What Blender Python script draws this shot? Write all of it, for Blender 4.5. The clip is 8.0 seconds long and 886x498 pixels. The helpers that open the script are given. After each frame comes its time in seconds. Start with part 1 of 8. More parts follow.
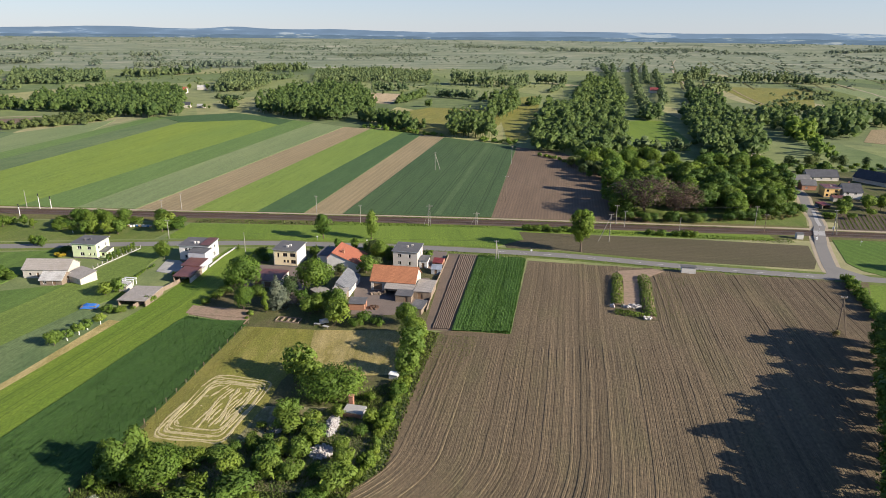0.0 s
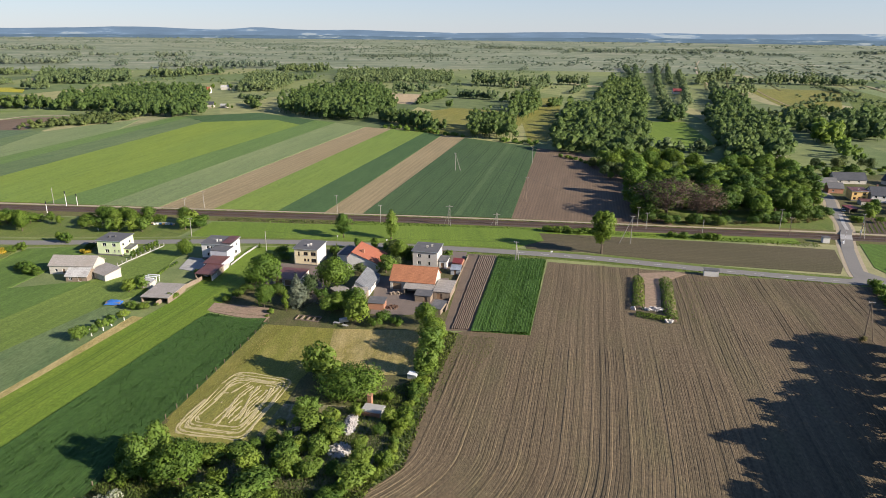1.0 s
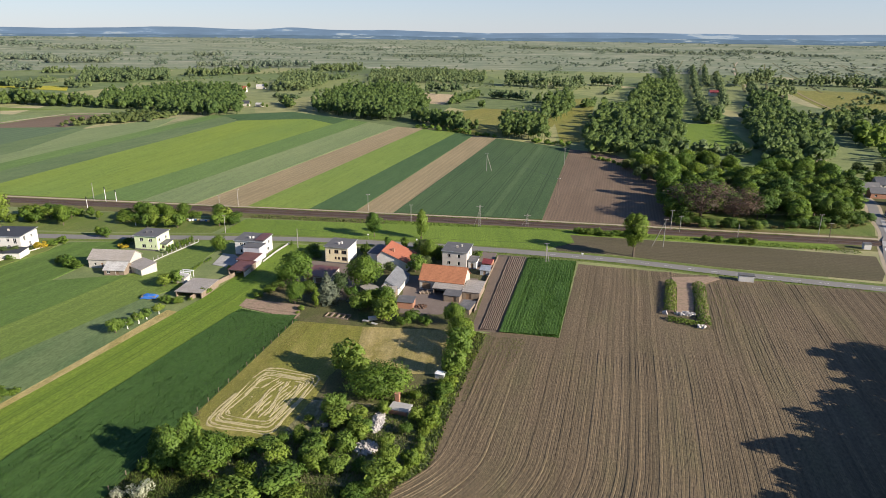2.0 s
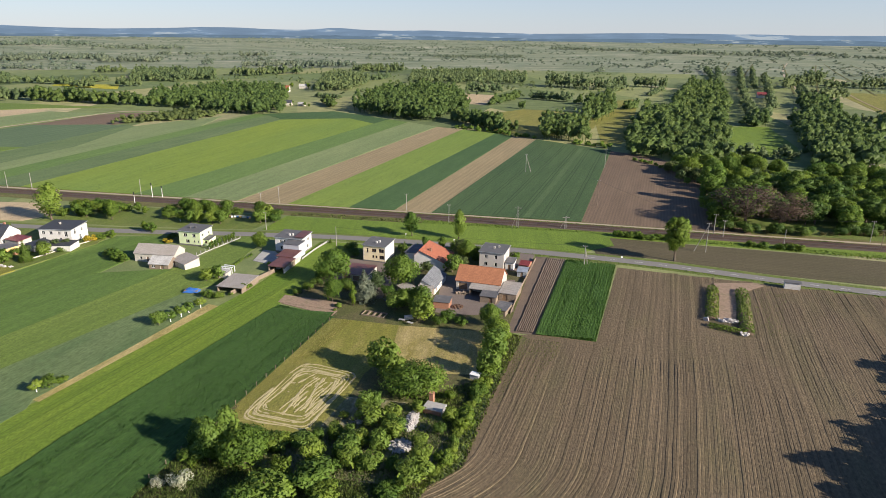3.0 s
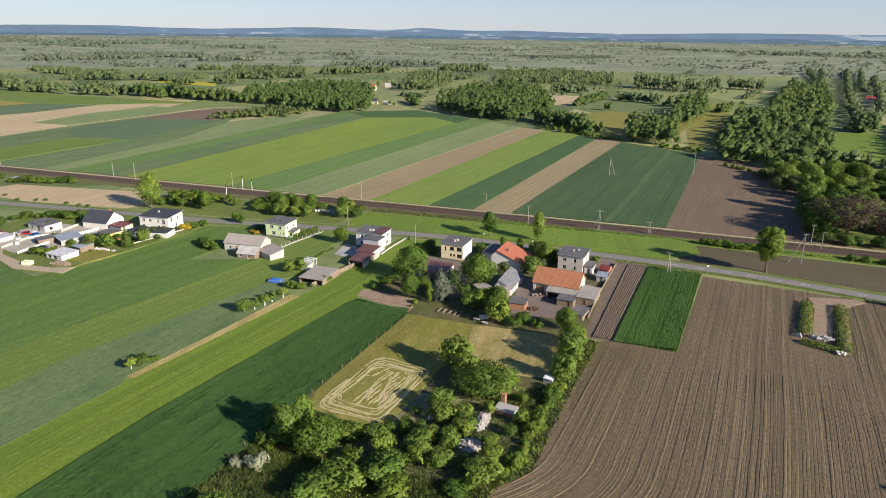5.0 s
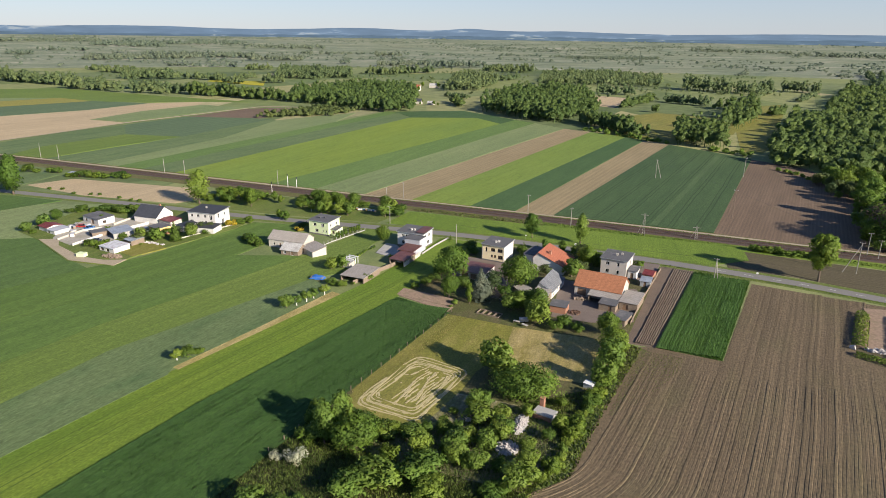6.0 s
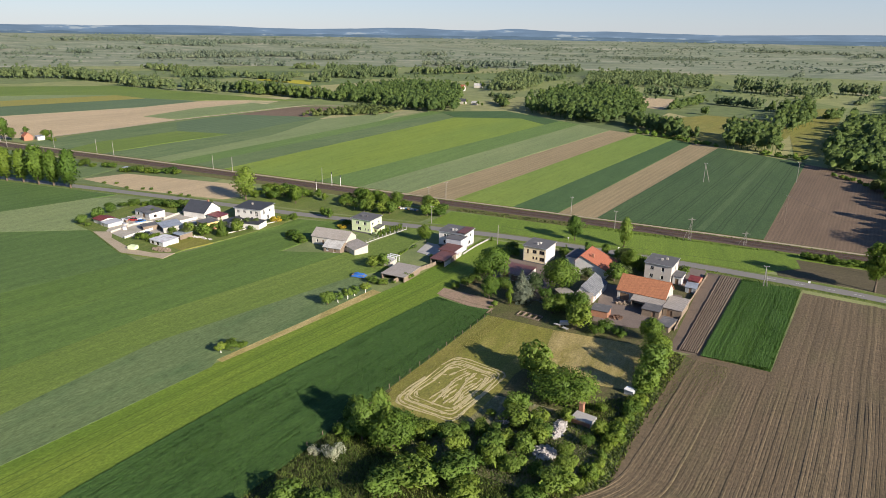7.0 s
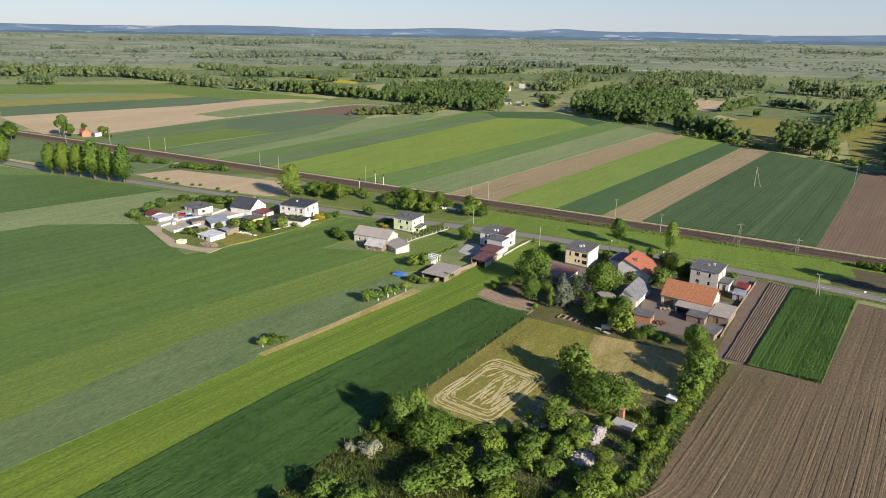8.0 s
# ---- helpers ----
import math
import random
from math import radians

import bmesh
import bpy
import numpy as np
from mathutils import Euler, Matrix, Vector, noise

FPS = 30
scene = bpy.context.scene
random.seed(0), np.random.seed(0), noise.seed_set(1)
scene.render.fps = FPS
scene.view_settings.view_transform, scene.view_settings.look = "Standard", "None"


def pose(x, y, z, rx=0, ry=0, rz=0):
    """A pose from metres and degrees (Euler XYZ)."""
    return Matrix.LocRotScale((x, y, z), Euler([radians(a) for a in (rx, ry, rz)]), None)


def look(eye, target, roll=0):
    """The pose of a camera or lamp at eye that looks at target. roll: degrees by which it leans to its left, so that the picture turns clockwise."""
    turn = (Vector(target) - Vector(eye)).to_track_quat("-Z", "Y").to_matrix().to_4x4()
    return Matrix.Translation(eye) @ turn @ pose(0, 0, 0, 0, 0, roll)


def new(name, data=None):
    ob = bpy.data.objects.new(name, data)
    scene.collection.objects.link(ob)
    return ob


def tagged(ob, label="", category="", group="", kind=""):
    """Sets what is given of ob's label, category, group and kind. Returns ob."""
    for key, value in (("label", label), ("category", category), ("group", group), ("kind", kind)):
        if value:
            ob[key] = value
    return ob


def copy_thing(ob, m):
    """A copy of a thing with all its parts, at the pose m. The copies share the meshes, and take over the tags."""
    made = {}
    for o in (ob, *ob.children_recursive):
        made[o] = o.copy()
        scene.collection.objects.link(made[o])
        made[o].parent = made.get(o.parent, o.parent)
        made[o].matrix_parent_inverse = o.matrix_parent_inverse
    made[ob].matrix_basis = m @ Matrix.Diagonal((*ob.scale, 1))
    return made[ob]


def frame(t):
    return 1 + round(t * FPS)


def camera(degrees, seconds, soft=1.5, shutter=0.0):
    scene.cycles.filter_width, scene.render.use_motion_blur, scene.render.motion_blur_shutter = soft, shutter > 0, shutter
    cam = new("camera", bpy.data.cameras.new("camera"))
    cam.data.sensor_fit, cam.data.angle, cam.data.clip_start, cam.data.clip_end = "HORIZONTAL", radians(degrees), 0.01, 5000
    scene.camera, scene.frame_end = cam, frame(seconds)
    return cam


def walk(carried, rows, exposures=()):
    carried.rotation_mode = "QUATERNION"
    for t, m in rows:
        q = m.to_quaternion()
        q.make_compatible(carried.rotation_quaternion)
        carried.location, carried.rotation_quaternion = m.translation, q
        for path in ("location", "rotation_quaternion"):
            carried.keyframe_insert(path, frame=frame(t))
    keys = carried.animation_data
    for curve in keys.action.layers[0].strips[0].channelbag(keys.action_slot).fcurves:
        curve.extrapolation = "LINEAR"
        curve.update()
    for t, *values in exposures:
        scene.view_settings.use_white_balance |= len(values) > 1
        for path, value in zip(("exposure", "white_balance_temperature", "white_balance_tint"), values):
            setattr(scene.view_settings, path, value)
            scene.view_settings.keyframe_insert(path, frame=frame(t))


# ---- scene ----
# ---------------------------------------------------------------- camera
cam = camera(68.1, 8.0, soft=0.5)
PATH = [
    (0, (0.461, 3.507, 82.654), (0.428, 5.407, 82.031), 0.6),
    (0.5, (0.396, 3.723, 82.531), (0.342, 5.623, 81.909), 0.6),
    (1, (0.322, 3.692, 82.487), (0.23, 5.591, 81.865), 0.6),
    (2.5, (0.437, 3.76, 82.36), (0.2, 5.646, 81.738), 0.7),
    (3, (0.405, 3.908, 82.275), (0.109, 5.786, 81.653), 0.7),
    (3.5, (0.406, 3.925, 82.218), (0.054, 5.793, 81.595), 0.7),
    (4, (0.388, 3.875, 82.241), (-0.025, 5.73, 81.618), 0.7),
    (4.5, (0.41, 3.991, 82.109), (-0.059, 5.833, 81.485), 0.7),
    (6, (0.136, 4.644, 81.731), (-0.509, 6.431, 81.107), 0.8),
    (6.5, (0.044, 4.809, 81.637), (-0.657, 6.575, 81.013), 0.8),
    (7, (-0.038, 4.951, 81.719), (-0.799, 6.692, 81.093), 0.9),
    (7.5, (-0.007, 5.259, 81.552), (-0.825, 6.974, 80.926), 0.9),
    (8, (0.031, 5.389, 81.585), (-0.844, 7.074, 80.958), 0.9),
]
walk(cam, [(t, look(eye, target, roll)) for t, eye, target, roll in PATH], ((0.0, 0.97), (2.5, 0.94), (6.0, 0.87), (8.0, 0.85)))

# ---------------------------------------------------------------- daylight
SUN_AZ, SUN_EL = 112.0, 22.5          # degrees clockwise from +y; height over the horizon
world = bpy.data.worlds.new("sky")
scene.world = world
world.use_nodes = True
wn = world.node_tree
sky = wn.nodes.new("ShaderNodeTexSky")
sky.sky_type = "NISHITA"
sky.sun_disc = False
sky.sun_elevation, sky.sun_rotation = radians(SUN_EL), radians(SUN_AZ)
sky.altitude, sky.air_density, sky.dust_density, sky.ozone_density = 80, 1.0, 0.08, 5.0
tint = wn.nodes.new("ShaderNodeMix")
tint.data_type, tint.blend_type = "RGBA", "MULTIPLY"
tint.inputs[0].default_value, tint.inputs[7].default_value = 1.0, (1.0, 0.97, 1.08, 1)
wn.links.new(sky.outputs[0], tint.inputs[6])
haze = wn.nodes.new("ShaderNodeMix")
haze.data_type = "RGBA"
haze.inputs[7].default_value = (4.95, 5.5, 6.4, 1)
# haze thickens towards the horizon
wco = wn.nodes.new("ShaderNodeTexCoord")
wup = wn.nodes.new("ShaderNodeSeparateXYZ")
wn.links.new(wco.outputs["Generated"], wup.inputs[0])
wfade = wn.nodes.new("ShaderNodeMapRange")
wfade.inputs[1].default_value, wfade.inputs[2].default_value = 0.0, 0.40
wfade.inputs[3].default_value, wfade.inputs[4].default_value = 0.62, 0.0
wn.links.new(wup.outputs[2], wfade.inputs[0])
wn.links.new(wfade.outputs[0], haze.inputs[0])
wn.links.new(tint.outputs[2], haze.inputs[6])
wn.links.new(haze.outputs[2], wn.nodes["Background"].inputs[0])
wn.nodes["Background"].inputs[1].default_value = 0.064
sun = new("sun", bpy.data.lights.new("sun", "SUN"))
sun.data.energy, sun.data.angle, sun.data.color = 5.0, radians(0.55), (1.0, 0.89, 0.755)
saz, sel = radians(SUN_AZ), radians(SUN_EL)
SUN_DIR = Vector((math.sin(saz) * math.cos(sel), math.cos(saz) * math.cos(sel), math.sin(sel)))
sun.matrix_basis = look(SUN_DIR * 500, (0, 0, 0))

# ---------------------------------------------------------------- materials
def nodes_of(name):
    m = bpy.data.materials.new(name)
    m.use_nodes = True
    nt = m.node_tree
    return m, nt, nt.nodes["Principled BSDF"]


def nd(nt, kind, **sockets):
    n = nt.nodes.new(kind)
    for k, v in sockets.items():
        n.inputs[k.replace("_", " ")].default_value = v
    return n


def ramp(nt, fac, stops):
    r = nt.nodes.new("ShaderNodeValToRGB")
    while len(r.color_ramp.elements) < len(stops):
        r.color_ramp.elements.new(0.5)
    for e, (p, c) in zip(r.color_ramp.elements, stops):
        e.position, e.color = p, (*c, 1)
    nt.links.new(fac, r.inputs[0])
    return r.outputs[0]


def blend(nt, a, b, fac, mode="MIX"):
    n = nt.nodes.new("ShaderNodeMix")
    n.data_type, n.blend_type = "RGBA", mode
    for sock, v in ((n.inputs[0], fac), (n.inputs[6], a), (n.inputs[7], b)):
        if isinstance(v, bpy.types.NodeSocket):
            nt.links.new(v, sock)
        elif isinstance(v, (int, float)):
            sock.default_value = v
        else:
            sock.default_value = (*v, 1)
    return n.outputs[2]


def tex(nt, scale, detail=4.0, rough=0.55, stretch=None, angle=0.0, space="Object"):
    """Noise in metres; stretch squeezes it across the rows that run at angle degrees from +y."""
    co = nt.nodes.new("ShaderNodeTexCoord")
    mp = nt.nodes.new("ShaderNodeMapping")
    mp.vector_type = "TEXTURE"
    mp.inputs["Rotation"].default_value = (0, 0, radians(angle))
    mp.inputs["Scale"].default_value = tuple(1 / v for v in stretch or (1, 1, 1))
    nt.links.new(co.outputs[space], mp.inputs[0])
    n = nd(nt, "ShaderNodeTexNoise", Scale=scale, Detail=detail, Roughness=rough)
    nt.links.new(mp.outputs[0], n.inputs["Vector"])
    return n.outputs[0]


def bump(nt, bsdf, height, strength, distance):
    b = nd(nt, "ShaderNodeBump", Strength=strength, Distance=distance)
    nt.links.new(height, b.inputs["Height"])
    nt.links.new(b.outputs[0], bsdf.inputs["Normal"])


def scaled(c, k):
    return tuple(min(1.0, v * k) for v in c)


def surface(name, col, rough=0.8, var=0.25, grain=3.0, stain=0.25, metal=0.0, dirt=None, bumpy=0.3, depth=0.03):
    """A plain painted, plastered or mineral surface with grain and stains."""
    m, nt, b = nodes_of(name)
    g = tex(nt, grain, 6, 0.65)
    s = tex(nt, stain, 4, 0.6)
    c = ramp(nt, g, [(0.25, scaled(col, 1 - var)), (0.75, scaled(col, 1 + var))])
    c = blend(nt, c, dirt or scaled(col, 0.6), ramp(nt, s, [(0.52, (0, 0, 0)), (0.75, (0.7, 0.7, 0.7))]))
    nt.links.new(c, b.inputs["Base Color"])
    b.inputs["Roughness"].default_value, b.inputs["Metallic"].default_value = rough, metal
    bump(nt, b, g, bumpy, depth)
    return m


def crop(name, c1, c2, angle=0.0, patch=0.03, row=0.0, row_gap=2.0, tram=None, tram_gap=18.0, fine=2.2, depth=0.3, third=None, run=0.32):
    """Field cover: patches at field scale, a fine leafy grain, drill rows and wheel tracks along the field."""
    c1, c2 = [(c[0] * 1.14, c[1] * 0.97, c[2] * 1.05) if c[1] > c[0] else c for c in (c1, c2)]
    m, nt, b = nodes_of(name)
    big = tex(nt, patch, 5, 0.6, (1, 0.25, 1), angle)
    fin = tex(nt, fine, 5, 0.72, (1, run, 1), angle)
    c = ramp(nt, big, [(0.32, c1), (0.68, c2)])
    if third:
        mid = tex(nt, patch * 4, 4, 0.6, (1, 0.3, 1), angle)
        c = blend(nt, c, third, ramp(nt, mid, [(0.5, (0, 0, 0)), (0.75, (0.75, 0.75, 0.75))]))
    c = blend(nt, c, ramp(nt, fin, [(0.3, (0.56, 0.56, 0.56)), (0.7, (1.38, 1.38, 1.32))]), 0.9, "MULTIPLY")
    streak = tex(nt, 0.30, 4, 0.65, (1, 0.07, 1), angle)
    c = blend(nt, c, ramp(nt, streak, [(0.3, (0.87, 0.89, 0.88)), (0.7, (1.13, 1.11, 1.10))]), 1.0, "MULTIPLY")
    co = nt.nodes.new("ShaderNodeTexCoord")
    for gap, amount, low, high in ((row_gap, row, 0.3, 0.7), (tram_gap, 0.4 if tram else 0.0, 0.955, 0.99)):
        if not amount:
            continue
        mp = nt.nodes.new("ShaderNodeMapping")
        mp.inputs["Rotation"].default_value = (0, 0, radians(-angle))
        nt.links.new(co.outputs["Object"], mp.inputs[0])
        w = nd(nt, "ShaderNodeTexWave", Scale=0.314159 / gap, Distortion=0.35, Detail=2.0, Detail_Scale=0.4)
        w.bands_direction = "X"
        nt.links.new(mp.outputs[0], w.inputs[0])
        f = ramp(nt, w.outputs[1], [(low, (0, 0, 0)), (high, (amount, amount, amount))])
        c = blend(nt, c, tram or scaled(c1, 0.55), f)
    nt.links.new(c, b.inputs["Base Color"])
    b.inputs["Roughness"].default_value = 0.85
    b.inputs["Specular IOR Level"].default_value = 0.2
    bump(nt, b, fin, 0.5, depth)
    return m


def leafy(name, dark, light, hue=0.25):
    """Foliage: every leaf clump differs a little, every tree too, and light comes through."""
    dark, light = [(c[0] * 1.24, c[1] * 1.2, c[2] * 1.2) for c in (dark, light)]
    m, nt, b = nodes_of(name)
    geo = nt.nodes.new("ShaderNodeNewGeometry")
    inf = nt.nodes.new("ShaderNodeObjectInfo")
    dark = tuple(0.7 * a + 0.3 * d for a, d in zip(dark, light))
    c = ramp(nt, geo.outputs["Random Per Island"], [(0.0, dark), (0.6, tuple((a + d) / 2 for a, d in zip(light, dark))), (1.0, light)])
    t = ramp(nt, inf.outputs["Random"], [(0.0, (1 - hue, 1 - hue * 0.6, 1 - hue * 0.3)), (1.0, (1 + hue, 1 + hue * 0.5, 1.0))])
    c = blend(nt, c, t, 1.0, "MULTIPLY")
    big = tex(nt, 0.35, 3, 0.6)
    c = blend(nt, c, ramp(nt, big, [(0.3, (0.72, 0.76, 0.72)), (0.7, (1.2, 1.18, 1.05))]), 1.0, "MULTIPLY")
    wide = tex(nt, 0.075, 3, 0.6)
    c = blend(nt, c, ramp(nt, wide, [(0.35, (0.78, 0.84, 0.86)), (0.65, (1.2, 1.14, 1.02))]), 1.0, "MULTIPLY")
    nt.links.new(c, b.inputs["Base Color"])
    b.inputs["Roughness"].default_value = 0.6
    b.inputs["Specular IOR Level"].default_value = 0.25
    tr = nt.nodes.new("ShaderNodeBsdfTranslucent")
    nt.links.new(c, tr.inputs[0])
    mx = nt.nodes.new("ShaderNodeMixShader")
    mx.inputs[0].default_value = 0.38
    out = nt.nodes["Material Output"]
    nt.links.new(b.outputs[0], mx.inputs[1])
    nt.links.new(tr.outputs[0], mx.inputs[2])
    nt.links.new(mx.outputs[0], out.inputs[0])
    return m


def ribbed(name, col, gap, rough=0.6, metal=0.0, depth=0.04, var=0.2, dirt=None, rows=0.0, axis="X"):
    """Corrugated or tiled roofing: ribs down the slope, course lines across it, stains."""
    m, nt, b = nodes_of(name)
    co = nt.nodes.new("ShaderNodeTexCoord")
    w = nd(nt, "ShaderNodeTexWave", Scale=0.314159 / gap, Distortion=0.0)
    w.bands_direction = axis
    nt.links.new(co.outputs["Object"], w.inputs[0])
    g = tex(nt, 1.8, 5, 0.65)
    s = tex(nt, 0.35, 4, 0.65)
    c = ramp(nt, g, [(0.25, scaled(col, 1 - var)), (0.75, scaled(col, 1 + var))])
    c = blend(nt, c, dirt or scaled(col, 0.55), ramp(nt, s, [(0.45, (0, 0, 0)), (0.75, (0.8, 0.8, 0.8))]))
    c = blend(nt, c, ramp(nt, w.outputs[1], [(0.0, (0.75, 0.75, 0.75)), (0.4, (1, 1, 1))]), 1.0, "MULTIPLY")
    if rows:
        w2 = nd(nt, "ShaderNodeTexWave", Scale=0.314159 / rows, Distortion=0.2)
        w2.bands_direction = "Y"
        nt.links.new(co.outputs["Object"], w2.inputs[0])
        c = blend(nt, c, ramp(nt, w2.outputs[1], [(0.0, (0.7, 0.7, 0.7)), (0.35, (1, 1, 1))]), 1.0, "MULTIPLY")
    nt.links.new(c, b.inputs["Base Color"])
    b.inputs["Roughness"].default_value, b.inputs["Metallic"].default_value = rough, metal
    bump(nt, b, w.outputs[1], 0.6, depth)
    return m


def glass(name):
    m, nt, b = nodes_of(name)
    b.inputs["Base Color"].default_value = (0.03, 0.035, 0.04, 1)
    b.inputs["Roughness"].default_value = 0.06
    b.inputs["Transmission Weight"].default_value = 0.35
    return m


# meadow and plain
def plain_material(name, pale):
    m, nt, b = nodes_of(name)
    co = nt.nodes.new("ShaderNodeTexCoord")
    mp = nt.nodes.new("ShaderNodeMapping")
    mp.inputs["Rotation"].default_value = (0, 0, radians(14))
    mp.inputs["Scale"].default_value = (1.0, 0.33, 1.0)
    nt.links.new(co.outputs["Object"], mp.inputs[0])
    vo = nd(nt, "ShaderNodeTexVoronoi", Scale=0.011)
    nt.links.new(mp.outputs[0], vo.inputs["Vector"])
    sep = nt.nodes.new("ShaderNodeSeparateColor")
    nt.links.new(vo.outputs["Color"], sep.inputs[0])
    c = ramp(nt, sep.outputs[0], [(0.0, (0.095, 0.135, 0.06)), (0.2, (0.17, 0.215, 0.085)), (0.4, (0.25, 0.275, 0.12)), (0.55, (0.135, 0.185, 0.075)), (0.75, (0.21, 0.245, 0.10)), (0.9, (0.33, 0.315, 0.15)), (1.0, (0.42, 0.37, 0.24))])
    # pale mixes the grey of distance haze into the meadow colours
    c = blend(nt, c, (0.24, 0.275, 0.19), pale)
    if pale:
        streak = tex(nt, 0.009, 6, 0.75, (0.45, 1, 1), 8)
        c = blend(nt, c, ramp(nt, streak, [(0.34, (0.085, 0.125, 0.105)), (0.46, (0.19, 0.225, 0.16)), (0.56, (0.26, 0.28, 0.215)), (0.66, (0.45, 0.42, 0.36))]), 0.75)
    big = tex(nt, 0.004, 5, 0.6)
    c = blend(nt, c, (0.18, 0.205, 0.12), ramp(nt, big, [(0.45, (0, 0, 0)), (0.7, (0.6, 0.6, 0.6))]))
    mid = tex(nt, 0.06, 5, 0.65)
    c = blend(nt, c, ramp(nt, mid, [(0.3, (0.72, 0.75, 0.72)), (0.7, (1.2, 1.15, 1.1))]), 1.0, "MULTIPLY")
    fin = tex(nt, 1.5, 5, 0.7)
    c = blend(nt, c, ramp(nt, fin, [(0.3, (0.7, 0.7, 0.7)), (0.7, (1.25, 1.25, 1.2))]), 0.7, "MULTIPLY")
    nt.links.new(c, b.inputs["Base Color"])
    b.inputs["Roughness"].default_value = 0.9
    b.inputs["Specular IOR Level"].default_value = 0.15
    bump(nt, b, fin, 0.4, 0.2)
    return m


M_PLAIN = plain_material("meadow_plain", 0.0)
# the same meadows with distance haze put into their colour
M_PLAIN2 = plain_material("hazed_far_plain", 0.55)
M_LAWN = crop("lawn", (0.15, 0.172, 0.032), (0.20, 0.198, 0.045), 0, 0.06, third=(0.30, 0.25, 0.09), run=0.55)
M_VERGE = crop("verge_grass", (0.085, 0.145, 0.028), (0.13, 0.185, 0.045), 0, 0.12, third=(0.165, 0.175, 0.065), run=0.55)
M_DRY = crop("dry_grass", (0.44, 0.35, 0.17), (0.19, 0.195, 0.05), 0, 0.16, third=(0.46, 0.37, 0.19), fine=2.4, run=0.55)
M_MEADOW = crop("lush_meadow", (0.106, 0.192, 0.026), (0.134, 0.226, 0.031), 8, 0.02)
M_CLOVER = crop("green_clover", (0.075, 0.155, 0.024), (0.095, 0.185, 0.03), 20, 0.03, row=0.25, row_gap=4)
M_WHEAT_DK = crop("dark_wheat", (0.046, 0.096, 0.036), (0.062, 0.118, 0.044), -8.8, 0.02)
M_WHEAT_DK2 = crop("dark_rye", (0.045, 0.105, 0.034), (0.06, 0.125, 0.042), -8.8, 0.02)
M_BRIGHT = crop("bright_barley", (0.17, 0.26, 0.036), (0.125, 0.225, 0.045), -6, 0.008)
M_LIGHT = crop("light_barley", (0.165, 0.255, 0.045), (0.13, 0.225, 0.045), -9, 0.012)
M_PALE = crop("pale_rye", (0.14, 0.215, 0.085), (0.18, 0.255, 0.105), -7, 0.02)
M_GREEN = crop("green_wheat", (0.092, 0.18, 0.045), (0.115, 0.205, 0.055), -4, 0.015)
M_GREY = crop("grey_green_rye", (0.095, 0.16, 0.06), (0.12, 0.19, 0.075), -10, 0.03, third=(0.07, 0.125, 0.05))
M_TEAL = crop("blue_green_wheat", (0.078, 0.14, 0.066), (0.098, 0.165, 0.078), -8, 0.015, row=0.15, row_gap=9)
M_OLIVE = crop("yellowing_rye", (0.24, 0.25, 0.045), (0.20, 0.225, 0.06), -12, 0.015)
M_MID = crop("mid_green_wheat", (0.078, 0.155, 0.032), (0.095, 0.18, 0.037), -14, 0.02, row=0.15, row_gap=7)
M_MID2 = crop("mid_green_barley", (0.078, 0.155, 0.03), (0.10, 0.185, 0.037), -14, 0.015, row=0.2, row_gap=9)
M_DEEP = crop("deep_green_wheat", (0.062, 0.13, 0.032), (0.088, 0.165, 0.042), -14, 0.02, row=0.15, row_gap=6)
M_STRIP = crop("young_grass_strip", (0.097, 0.190, 0.021), (0.138, 0.222, 0.027), -12.6, 0.05, row=0.16, row_gap=5, run=0.5)
M_MAIZE = crop("dark_leafy_crop", (0.036, 0.092, 0.02), (0.052, 0.12, 0.027), -9.3, 0.08, fine=1.6, run=0.55)
M_CORN = crop("dense_green_crop", (0.046, 0.115, 0.022), (0.062, 0.142, 0.027), -9.5, 0.08, fine=1.8, run=0.55)
M_THIN = crop("thin_wheat", (0.062, 0.118, 0.046), (0.078, 0.138, 0.054), -8.8, 0.05)
M_RUT = crop("wheat_ruts", (0.030, 0.062, 0.024), (0.040, 0.078, 0.029), -8.8, 0.05)
M_RUT2 = crop("grass_ruts", (0.066, 0.128, 0.018), (0.090, 0.155, 0.022), -12.6, 0.08)
M_TAN = crop("fallow_soil", (0.27, 0.21, 0.12), (0.33, 0.265, 0.155), -9, 0.03, row=0.2, row_gap=3)
M_TAN2 = crop("sandy_field", (0.47, 0.365, 0.235), (0.40, 0.315, 0.20), -10, 0.02, run=0.6)
M_SOIL = crop("ploughed_soil", (0.129, 0.097, 0.061), (0.161, 0.124, 0.08), -9.5, 0.02, fine=1.7, depth=0.4, third=(0.135, 0.117, 0.062), run=0.55)
M_SOIL2 = crop("brown_soil", (0.155, 0.11, 0.077), (0.19, 0.137, 0.096), -9, 0.04, row=0.26, row_gap=1.5, run=0.4)
M_SOIL3 = crop("weedy_soil", (0.094, 0.085, 0.045), (0.116, 0.095, 0.060), -95, 0.03, row=0.2, row_gap=2.0, run=0.55)
M_SOILD = crop("dark_garden_soil", (0.085, 0.066, 0.05), (0.11, 0.085, 0.062), -22, 0.05, row=0.3, row_gap=1.6)
M_FURROW = surface("furrow_soil", (0.14, 0.103, 0.074), 0.95, 0.3, 4.0, 0.2)
